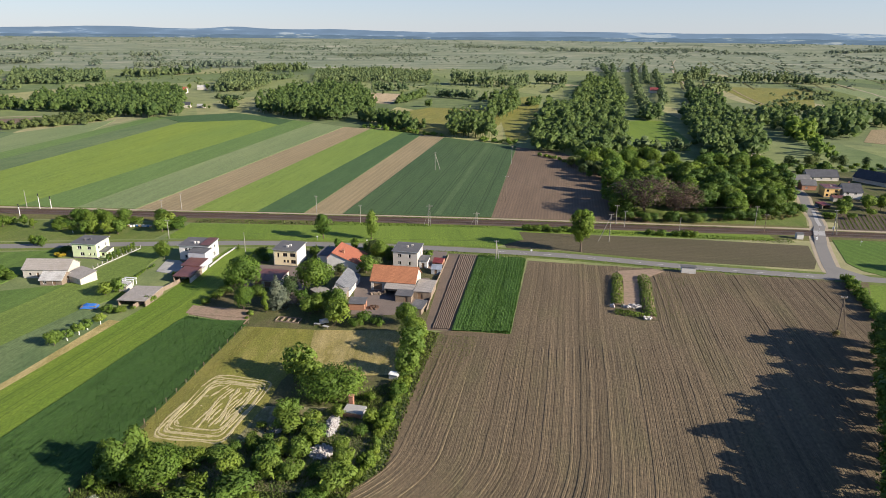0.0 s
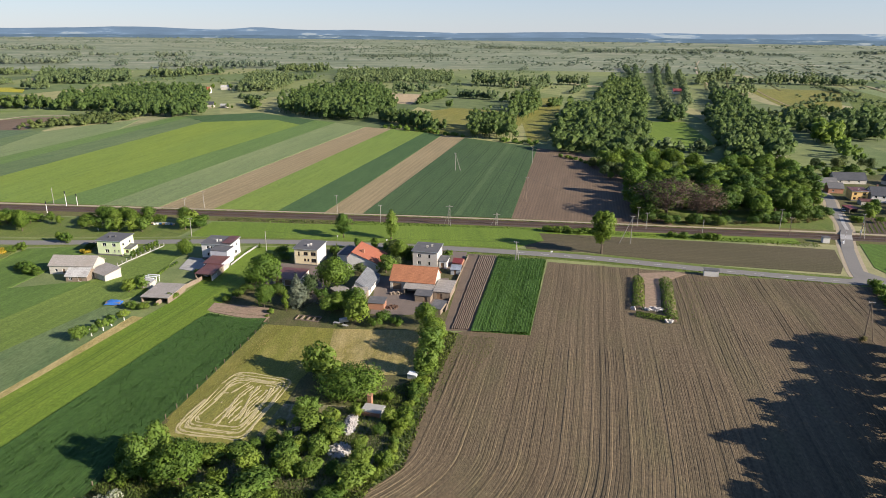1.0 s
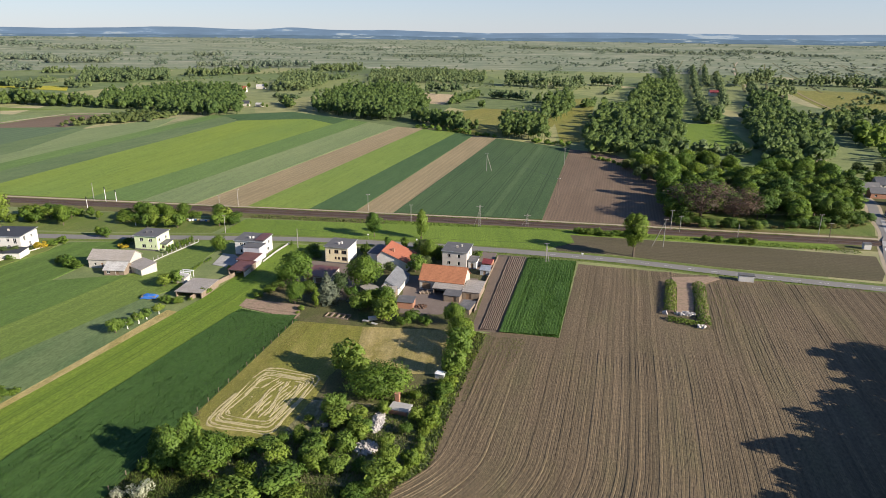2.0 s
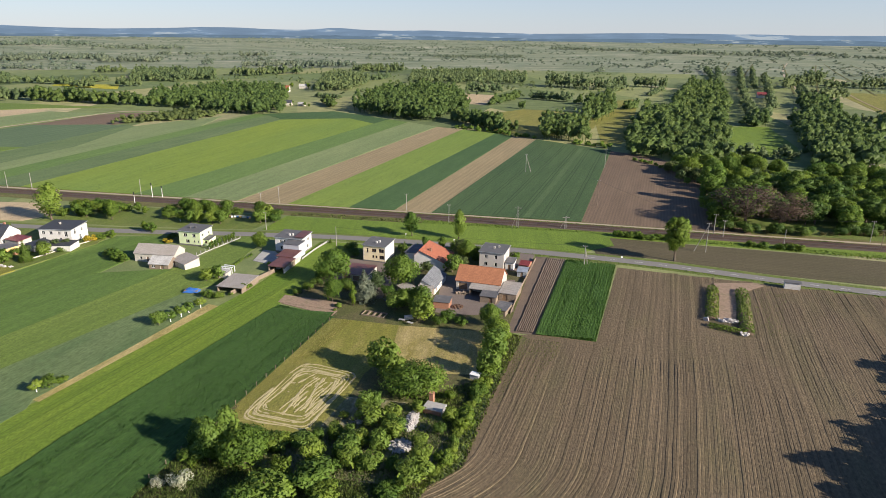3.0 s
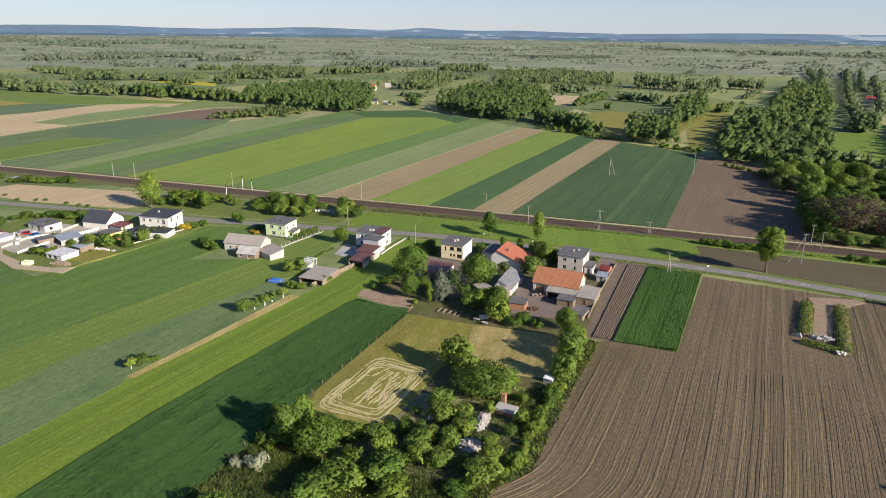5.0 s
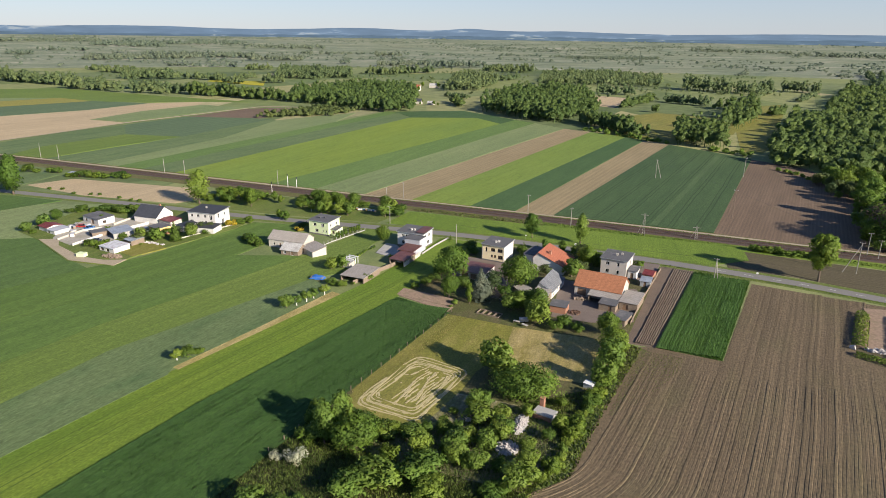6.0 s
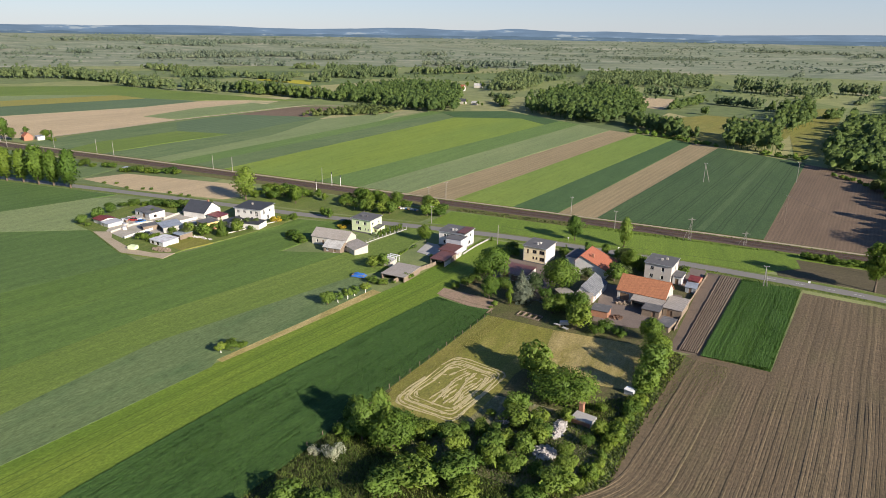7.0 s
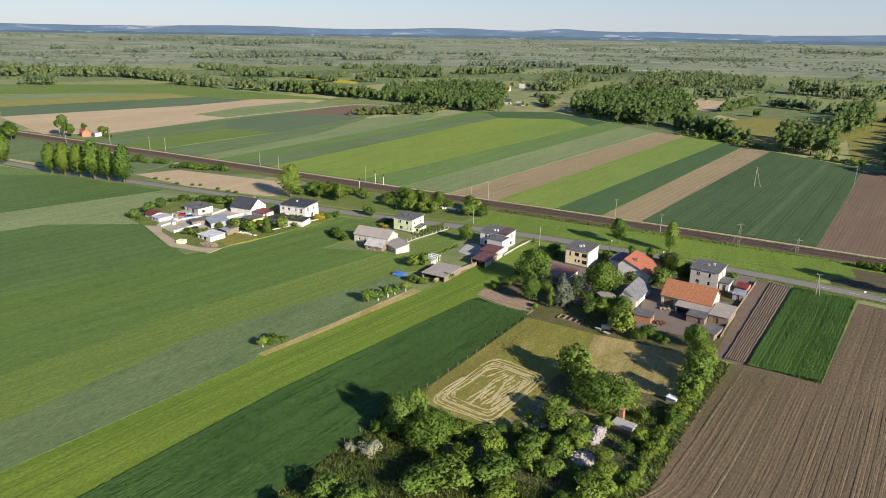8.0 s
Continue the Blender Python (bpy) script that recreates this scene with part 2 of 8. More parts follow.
def row_soil():
    """Ploughed soil of which every furrow differs a little."""
    m = M_SOIL.copy()
    m.name = "furrowed_soil"
    nt = m.node_tree
    b = nt.nodes["Principled BSDF"]
    src = b.inputs["Base Color"].links[0].from_socket
    geo = nt.nodes.new("ShaderNodeNewGeometry")
    f = ramp(nt, geo.outputs["Random Per Island"], [(0.0, (0.80, 0.80, 0.79)), (0.25, (0.95, 0.95, 0.95)), (0.8, (1.04, 1.03, 1.02)), (1.0, (1.12, 1.11, 1.08))])
    nt.links.new(blend(nt, src, f, 1.0, "MULTIPLY"), b.inputs["Base Color"])
    return m


M_SOILROW = row_soil()
M_YMEADOW = crop("yellowing_meadow", (0.19, 0.205, 0.045), (0.15, 0.185, 0.042), -14, 0.03, third=(0.27, 0.24, 0.075), run=0.55)
M_FARM = crop("trodden_farm_grass", (0.062, 0.098, 0.022), (0.125, 0.105, 0.055), 0, 0.09, third=(0.15, 0.118, 0.075), fine=2.2, run=0.55)
M_RVERGE = crop("railway_weeds", (0.085, 0.115, 0.03), (0.12, 0.125, 0.045), -88, 0.1, third=(0.17, 0.145, 0.07), fine=1.2, run=0.55)
M_LIGHTW = crop("light_grass_strip", (0.104, 0.183, 0.034), (0.13, 0.21, 0.042), -13, 0.02, row=0.14, row_gap=3.5, run=0.45)
M_RAPE = crop("flowering_rape", (0.42, 0.36, 0.03), (0.30, 0.30, 0.04), 0, 0.02)
M_SAND = surface("sand_track", (0.36, 0.295, 0.205), 0.95, 0.2, 1.5, 0.15, dirt=(0.25, 0.22, 0.12))
M_PAVE = surface("pale_gravel", (0.36, 0.33, 0.28), 0.95, 0.22, 1.6, 0.2, dirt=(0.19, 0.19, 0.10))
M_YARD = surface("yard_cobbles", (0.165, 0.13, 0.108), 0.9, 0.25, 2.5, 0.12)
M_ASPH = surface("asphalt", (0.19, 0.18, 0.165), 0.9, 0.18, 3.0, 0.08, dirt=(0.15, 0.145, 0.135), bumpy=0.1)
M_BALLAST = surface("ballast", (0.075, 0.054, 0.043), 0.95, 0.35, 4.0, 0.1)
M_STEEL = surface("rail_steel", (0.16, 0.10, 0.07), 0.6, 0.2, 2.0, 0.3, metal=0.5)
M_SLEEP = surface("sleeper_concrete", (0.05, 0.038, 0.031), 0.9, 0.2)
M_CONC = surface("concrete", (0.36, 0.35, 0.33), 0.9, 0.18, 2.5, 0.3)
M_POLE = surface("pole_concrete", (0.30, 0.28, 0.25), 0.85, 0.15)
M_POLEW = surface("pole_wood", (0.20, 0.15, 0.11), 0.9, 0.2)
M_WIRE = surface("wire", (0.08, 0.08, 0.085), 0.5, 0.1, metal=0.7)
M_WHITE = surface("white_plaster", (0.60, 0.58, 0.545), 0.85, 0.07, 2.0, 0.35, dirt=(0.48, 0.46, 0.42))
M_WHITEP = surface("white_paint", (0.8, 0.8, 0.79), 0.5, 0.05)
M_PGREEN = surface("pale_green_plaster", (0.66, 0.74, 0.44), 0.88, 0.06, 2.0, 0.25, dirt=(0.56, 0.6, 0.4))
M_CREAM = surface("cream_plaster", (0.78, 0.66, 0.42), 0.88, 0.07, 2.0, 0.25, dirt=(0.62, 0.52, 0.36))
M_GREYP = surface("grey_pebbledash", (0.50, 0.46, 0.42), 0.95, 0.16, 6.0, 0.3, dirt=(0.38, 0.35, 0.32))
M_LGREY = surface("light_grey_plaster", (0.40, 0.41, 0.45), 0.85, 0.06, 2.0, 0.3)
M_YELLOW = surface("yellow_plaster", (0.80, 0.52, 0.20), 0.85, 0.06, 2.0, 0.3)
M_OLDP = surface("old_plaster", (0.47, 0.44, 0.385), 0.92, 0.18, 3.0, 0.45, dirt=(0.28, 0.255, 0.215))
M_BRICK = surface("red_brick", (0.34, 0.168, 0.106), 0.9, 0.3, 4.0, 0.4, dirt=(0.28, 0.15, 0.1))
M_PLINTH = surface("dark_plinth", (0.16, 0.15, 0.14), 0.9, 0.2)
M_FELT = surface("roofing_felt", (0.10, 0.10, 0.105), 0.85, 0.2, 2.0, 0.25, dirt=(0.21, 0.2, 0.19))
M_FELTB = surface("black_roof_sheet", (0.045, 0.046, 0.05), 0.6, 0.2, 2.0, 0.3)
M_ETERNIT = ribbed("grey_fibre_cement", (0.33, 0.30, 0.27), 0.35, 0.9, dirt=(0.27, 0.24, 0.2))
M_ETERN2 = ribbed("patchy_fibre_cement", (0.46, 0.45, 0.43), 0.35, 0.85, dirt=(0.24, 0.22, 0.2), var=0.3)
M_STREAK = ribbed("streaked_sheet_roof", (0.17, 0.178, 0.19), 1.15, 0.8, metal=0.0, dirt=(0.07, 0.075, 0.085), var=0.45)
M_ORANGE = ribbed("orange_clay_tile", (0.40, 0.165, 0.08), 0.30, 0.85, rows=0.35, dirt=(0.34, 0.14, 0.07), var=0.3)
M_REDT = ribbed("red_clay_tile", (0.39, 0.13, 0.07), 0.30, 0.8, rows=0.35, dirt=(0.36, 0.12, 0.065))
M_MAROON = ribbed("maroon_steel_roof", (0.16, 0.068, 0.057), 0.25, 0.5, metal=0.1)
M_REDM = ribbed("red_steel_roof", (0.19, 0.04, 0.04), 0.25, 0.5)
M_ZINC = ribbed("zinc_sheet", (0.46, 0.49, 0.52), 0.25, 0.45, metal=0.4)
M_SLATE = ribbed("dark_grey_roof_sheet", (0.05, 0.055, 0.068), 0.3, 0.75)
M_PATCH = surface("patchwork_sheet_roof", (0.55, 0.55, 0.56), 0.6, 0.3, 0.9, 0.7, dirt=(0.22, 0.06, 0.07))
M_WOOD = surface("weathered_boards", (0.22, 0.17, 0.125), 0.9, 0.3, 5.0, 0.4)
M_FRAME = surface("window_frame", (0.72, 0.72, 0.70), 0.5, 0.05)
M_FRAMED = surface("brown_window_frame", (0.16, 0.09, 0.05), 0.5, 0.1)
M_GLASS = glass("window_glass")
M_DOOR = surface("door_paint", (0.20, 0.13, 0.08), 0.6, 0.2)
M_BARK = surface("bark", (0.12, 0.09, 0.065), 0.95, 0.3, 6.0, 0.5)
M_LIME = surface("limewashed_bark", (0.72, 0.70, 0.66), 0.9, 0.1)
M_BLUE = surface("blue_tarpaulin", (0.03, 0.13, 0.42), 0.5, 0.2, 2.0, 0.5)
M_HAY = surface("cut_hay", (0.40, 0.34, 0.18), 0.95, 0.35, 3.0, 0.6, dirt=(0.26, 0.24, 0.10))
M_STONE = surface("pale_stone", (0.45, 0.42, 0.40), 0.9, 0.2, 2.0, 0.5)
M_LITTER = crop("orchard_litter", (0.22, 0.195, 0.12), (0.15, 0.17, 0.06), 0, 0.2, third=(0.36, 0.32, 0.25), run=0.55)
M_EARTH = surface("bare_earth", (0.27, 0.19, 0.13), 0.95, 0.3, 1.2, 0.35, dirt=(0.15, 0.14, 0.07))
M_CARD = surface("dark_car_paint", (0.05, 0.055, 0.07), 0.3, 0.05)
M_CARR = surface("red_car_paint", (0.45, 0.03, 0.03), 0.3, 0.05)
M_CARB = surface("blue_car_paint", (0.05, 0.16, 0.42), 0.3, 0.05)
M_CARG = surface("silver_car_paint", (0.45, 0.46, 0.48), 0.3, 0.05, metal=0.5)
M_RUBBER = surface("rubber", (0.03, 0.03, 0.03), 0.9, 0.1)
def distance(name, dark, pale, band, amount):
    """A far wooded ridge with pale fields in it; haze blue is put into its glowing colour."""
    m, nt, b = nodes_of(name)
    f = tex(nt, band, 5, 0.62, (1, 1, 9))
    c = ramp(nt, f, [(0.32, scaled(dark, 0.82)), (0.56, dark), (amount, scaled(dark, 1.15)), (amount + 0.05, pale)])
    # self-glow holds the hazy blue even, whatever the sun does
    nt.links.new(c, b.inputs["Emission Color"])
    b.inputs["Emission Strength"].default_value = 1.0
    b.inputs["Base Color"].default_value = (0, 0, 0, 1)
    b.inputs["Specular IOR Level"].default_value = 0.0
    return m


M_HILL = distance("hazed_far_hills", (0.112, 0.16, 0.225), (0.235, 0.27, 0.30), 0.0035, 0.58)
M_HILL2 = distance("hazed_far_forest", (0.08, 0.118, 0.16), (0.22, 0.245, 0.255), 0.006, 0.60)

L_GREEN = leafy("leaves_green", (0.064, 0.118, 0.02), (0.145, 0.225, 0.038))
L_DARK = leafy("leaves_dark", (0.05, 0.095, 0.02), (0.10, 0.165, 0.033))
L_FRESH = leafy("leaves_fresh", (0.115, 0.185, 0.032), (0.20, 0.285, 0.058))
L_GREY = leafy("leaves_grey_green", (0.055, 0.09, 0.032), (0.12, 0.16, 0.065))
L_SPRUCE = leafy("needles_blue", (0.065, 0.09, 0.072), (0.17, 0.205, 0.172))
# far foliage: distance haze put into the leaf colour, paler and bluer with range
L_FAR = leafy("leaves_far_hazed", (0.088, 0.128, 0.06), (0.14, 0.19, 0.088), 0.1)
L_FAR2 = leafy("leaves_farther_hazed", (0.12, 0.16, 0.125), (0.165, 0.205, 0.155), 0.1)
L_BLOSSOM = leafy("white_blossom", (0.12, 0.17, 0.07), (0.62, 0.62, 0.56), 0.05)
L_BROWN = leafy("bare_twigs", (0.06, 0.047, 0.042), (0.105, 0.078, 0.068), 0.1)
L_WEED = leafy("weeds", (0.075, 0.13, 0.025), (0.17, 0.23, 0.05), 0.1)
L_YELLOW = leafy("yellow_bush", (0.25, 0.20, 0.02), (0.5, 0.4, 0.05), 0.1)
L_DRYW = leafy("dry_weeds", (0.10, 0.10, 0.035), (0.22, 0.19, 0.08), 0.1)

# ---------------------------------------------------------------- building tools
def mesh_of(name, verts, faces, mat=None, smooth=False):
    me = bpy.data.meshes.new(name)
    me.from_pydata([tuple(v) for v in verts], [], faces)
    if mat:
        me.materials.append(mat)
    if smooth:
        me.polygons.foreach_set("use_smooth", [True] * len(me.polygons))
    me.update()
    return me


def quads_of(name, verts, mat, outward=None):
    """A mesh from an (n, k, 3) array of loose leaves; outward: a rounded normal for each."""
    n, k = verts.shape[:2]
    me = bpy.data.meshes.new(name)
    me.vertices.add(n * k)
    me.vertices.foreach_set("co", np.asarray(verts, np.float32).ravel())
    me.loops.add(n * k)
    me.loops.foreach_set("vertex_index", np.arange(n * k, dtype=np.int32))
    me.polygons.add(n)
    me.polygons.foreach_set("loop_start", np.arange(0, n * k, k, dtype=np.int32))
    me.materials.append(mat)
    me.update(calc_edges=True)
    if outward is not None:
        me.normals_split_custom_set_from_vertices(np.repeat(outward, k, axis=0).tolist())
    return me


def bm_mesh(name, bm, mat):
    bmesh.ops.recalc_face_normals(bm, faces=bm.faces)
    me = bpy.data.meshes.new(name)
    bm.to_mesh(me)
    bm.free()
    me.materials.append(mat)
    return me


def thing(name, label, category, x=0.0, y=0.0, z=0.0, rz=0.0, group="", kind=""):
    ob = new(name)
    ob.empty_display_size = 0.3
    ob.matrix_basis = pose(x, y, z, 0, 0, rz)
    return tagged(ob, label, category, group, kind)


def part(name, bm, mat, parent, label=""):
    me = bm if isinstance(bm, bpy.types.Mesh) else bm_mesh(name, bm, mat)
    if isinstance(bm, bpy.types.Mesh) and not me.materials:
        me.materials.append(mat)
    ob = new(name, me)
    ob.parent = parent
    return tagged(ob, label)


def add_box(bm, x0, y0, z0, x1, y1, z1):
    v = [bm.verts.new(p) for p in ((x0, y0, z0), (x1, y0, z0), (x1, y1, z0), (x0, y1, z0), (x0, y0, z1), (x1, y0, z1), (x1, y1, z1), (x0, y1, z1))]
    for f in ((3, 2, 1, 0), (4, 5, 6, 7), (0, 1, 5, 4), (1, 2, 6, 5), (2, 3, 7, 6), (3, 0, 4, 7)):
        bm.faces.new([v[i] for i in f])
    return v


def box(x0, y0, z0, x1, y1, z1, bevel=0.0):
    bm = bmesh.new()
    add_box(bm, x0, y0, z0, x1, y1, z1)
    if bevel:
        bmesh.ops.bevel(bm, geom=bm.edges[:], offset=bevel, segments=2, affect="EDGES", profile=0.7)
    return bm


def tube(p, q, r0, r1, n=8, bm=None):
    """A tapered round bar from p to q."""
    bm = bm or bmesh.new()
    p, q = Vector(p), Vector(q)
    turn = (q - p).to_track_quat("Z", "Y")
    rings = []
    for c, r in ((p, r0), (q, r1)):
        rings.append([bm.verts.new(c + turn @ Vector((r * math.cos(a), r * math.sin(a), 0))) for a in (2 * math.pi * i / n for i in range(n))])
    for i in range(n):
        bm.faces.new((rings[0][i], rings[0][(i + 1) % n], rings[1][(i + 1) % n], rings[1][i]))
    bm.faces.new(rings[0][::-1])
    bm.faces.new(rings[1])
    return bm


def prism(pts, z0, z1):
    bm = bmesh.new()
    low = [bm.verts.new((x, y, z0)) for x, y in pts]
    top = [bm.verts.new((x, y, z1)) for x, y in pts]
    bm.faces.new(top)
    bm.faces.new(low[::-1])
    for i in range(len(pts)):
        j = (i + 1) % len(pts)
        bm.faces.new((low[i], low[j], top[j], top[i]))
    return bm


def field(name, pts, mat, z, label, category="field"):
    """A piece of cultivated ground with the thickness of its crop."""
    bm = prism(pts, -0.05, z)
    bm.normal_update()
    bmesh.ops.triangulate(bm, faces=[f for f in bm.faces if len(f.verts) > 4])
    ob = new(name, bm_mesh(name, bm, mat))
    return tagged(ob, label, category, kind="structure")


def band(pts, width, z, thick=0.1, bm=None):
    """A ribbon that follows a line of points."""
    bm = bm or bmesh.new()
    p = [Vector((x, y, 0)) for x, y in pts]
    prev = None
    for i, c in enumerate(p):
        d = (p[min(i + 1, len(p) - 1)] - p[max(i - 1, 0)]).normalized()
        s = Vector((-d.y, d.x, 0)) * width / 2
        row = [bm.verts.new(c + s + Vector((0, 0, z - thick))), bm.verts.new(c + s + Vector((0, 0, z))),
               bm.verts.new(c - s + Vector((0, 0, z))), bm.verts.new(c - s + Vector((0, 0, z - thick)))]
        if prev:
            for k in range(3):
                bm.faces.new((prev[k], prev[k + 1], row[k + 1], row[k]))
        prev = row
    return bm


def smooth_line(pts, step=8.0):
    """Points along a Catmull-Rom curve through pts."""
    p = [Vector((x, y, 0)) for x, y in pts]
    p = [p[0] * 2 - p[1]] + p + [p[-1] * 2 - p[-2]]
    out = []
    for i in range(1, len(p) - 2):
        n = max(1, int((p[i + 1] - p[i]).length / step))
        for k in range(n):
            t = k / n
            a, b, c, d = p[i - 1:i + 3]
            v = 0.5 * (2 * b + (c - a) * t + (2 * a - 5 * b + 4 * c - d) * t * t + (3 * b - a - 3 * c + d) * t ** 3)
            out.append((v.x, v.y))
    out.append((p[-2].x, p[-2].y))
    return out


def shifted(pts, off):
    p = [Vector((x, y)) for x, y in pts]
    out = []
    for i, c in enumerate(p):
        d = (p[min(i + 1, len(p) - 1)] - p[max(i - 1, 0)]).normalized()
        out.append((c.x - d.y * off, c.y + d.x * off))
    return out


def rise(x, y):
    """The plain climbs a little towards the far hills."""
    r = math.hypot(x, y)
    k = min(1.0, max(0.0, (r - 2600) / 2200))
    return 46 * k * k * (3 - 2 * k) if r > 2600 else 0.0


# ---------------------------------------------------------------- plants
rng = np.random.default_rng(7)


def leaf_quads(centres, radii, n, size, spread=0.45, shell=0.6, heart=None):
    """n leaf clumps laid over the skins of blobs: (n, 4, 3), and their rounded normals."""
    centres, radii = np.asarray(centres, float), np.asarray(radii, float)
    w = radii[:, 0] * radii[:, 2]
    k = rng.choice(len(centres), n, p=w / w.sum())
    d = rng.normal(size=(n, 3))
    d /= np.linalg.norm(d, axis=1)[:, None]
    d[:, 2] = np.where(rng.random(n) < 0.35, np.abs(d[:, 2]), d[:, 2])
    r = shell + (1.08 - shell) * rng.random(n) ** 0.5
    r = np.where(rng.random(n) < 0.16, r + 0.4 * rng.random(n), r)
    p = centres[k] + d * radii[k] * r[:, None]
    nrm = d + rng.normal(scale=spread, size=(n, 3))
    nrm /= np.linalg.norm(nrm, axis=1)[:, None]
    ref = rng.normal(size=(n, 3))
    u = np.cross(nrm, ref)
    u /= np.linalg.norm(u, axis=1)[:, None]
    v = np.cross(nrm, u)
    s = size * (0.6 + 0.8 * rng.random(n))[:, None]
    a = (0.6 + 0.5 * rng.random(n))[:, None]
    mid = np.asarray(heart) if heart is not None else (centres * w[:, None]).sum(0) / w.sum()
    far = (p - mid) / (np.linalg.norm(p - mid, axis=1)[:, None] + 1e-6)
    out = 0.55 * d + 0.55 * far + 0.25 * nrm
    out /= np.linalg.norm(out, axis=1)[:, None]
    return np.stack([p - u * s * 0.6, p + u * s * 0.6 - v * s * a * 0.25, p + v * s * a * 0.9 - nrm * s * 0.10], axis=1), out


def blobs(height, r, base, count, shape):
    """Blob centres and radii for a crown."""
    cs, rs = [], []
    ch = height - base
    for i in range(count):
        t = (i + 0.5) / count
        a = rng.random() * 2 * math.pi
        if shape == "round":
            z = base + ch * (0.16 + 0.68 * t)
            k = math.sin(math.pi * min(0.94, max(0.12, 0.14 + 0.72 * t))) 
            rr = r * 0.82 * k * rng.random() ** 0.5
            q = r * (0.19 + 0.2 * rng.random()) * (0.75 + 0.35 * k)
        elif shape == "column":
            z = base + ch * (0.07 + 0.86 * t)
            k = math.sin(math.pi * min(0.96, max(0.16, 0.12 + 0.8 * t))) ** 0.6
            rr = r * 0.45 * k * rng.random()
            q = r * (0.5 + 0.2 * rng.random()) * k
        elif shape == "cone":
            z = base + ch * t
            k = 1.05 - t
            rr = r * 0.35 * k * rng.random()
            q = r * max(0.12, 0.8 * k)
        else:
            z = base + ch * (0.2 + 0.6 * rng.random() * (1 - 0.3 * t))
            k = 1.0
            rr = r * 0.82 * rng.random() ** 0.5
            q = r * (0.22 + 0.22 * rng.random())
        cs.append((rr * math.cos(a), rr * math.sin(a), z))
        rs.append((q, q, q * (0.8 if shape in ("round", "low") else 1.0) if shape != "cone" else q * 0.6))
    return cs, rs


def tree_kind(name, label, category, height, r, base, count, leaves, size, shape, leaf, bark=None, group=""):
    """One tree with trunk, limbs and crown, to be copied."""
    ob = thing(name, label, category, group=group)
    cs, rs = blobs(height, r, base, int(count * 1.7), shape)
    bm = bmesh.new()
    tr = 0.016 * height + 0.06
    top = base + (height - base) * (0.85 if shape in ("cone", "column") else 0.45)
    mid = Vector((rng.normal() * 0.1, rng.normal() * 0.1, base * 0.7))
    tube((0, 0, -0.3), mid, tr * 1.35, tr, 8, bm)
    tube(mid, (0, 0, top), tr, tr * 0.3, 7, bm)
    for c in cs[:: max(1, len(cs) // 7)]:
        foot = Vector((0, 0, base * 0.75 + (c[2] - base) * 0.35))
        tube(foot, (c[0] * 0.9, c[1] * 0.9, c[2]), tr * 0.45, tr * 0.12, 5, bm)
    part("trunk", bm, bark or M_BARK, ob)
    q, o = leaf_quads(cs, rs, int(leaves * 1.2), size * 0.9)
    part("crown", quads_of("crown", q, leaf, o), leaf, ob)
    return ob


def plant(kind, x, y, s=1.0, sz=None, rz=None, z=0.0, label="", group=""):
    m = pose(x, y, z, 0, 0, rng.random() * 360 if rz is None else rz) @ Matrix.Diagonal((s, s, sz or s, 1))
    ob = copy_thing(kind, m)
    return tagged(ob, label, "", group)


def inside(x, y, pts):
    hit = False
    j = len(pts) - 1
    for i in range(len(pts)):
        (xi, yi), (xj, yj) = pts[i], pts[j]
        if (yi > y) != (yj > y) and x < (xj - xi) * (y - yi) / (yj - yi) + xi:
            hit = not hit
        j = i
    return hit


def scatter(pts, gap, jitter=0.4):
    xs, ys = [p[0] for p in pts], [p[1] for p in pts]
    out = []
    y = min(ys)
    while y < max(ys):
        x = min(xs)
        while x < max(xs):
            px, py = x + (rng.random() - 0.5) * 2 * jitter * gap, y + (rng.random() - 0.5) * 2 * jitter * gap
            if inside(px, py, pts):
                out.append((px, py))
            x += gap
        y += gap
    return out


def along(a, b, gap, jitter=0.3):
    n = max(1, int(math.hypot(b[0] - a[0], b[1] - a[1]) / gap))
    return [(a[0] + (b[0] - a[0]) * (i + 0.5) / n + rng.normal() * jitter * gap, a[1] + (b[1] - a[1]) * (i + 0.5) / n + rng.normal() * jitter * gap) for i in range(n)]


ball = bmesh.new()
bmesh.ops.create_icosphere(ball, subdivisions=1, radius=1.0)
ball.verts.ensure_lookup_table()
BALL = np.array([v.co[:] for v in ball.verts])
BALL_TRIS = np.array([[v.index for v in f.verts] for f in ball.faces])
ball.free()


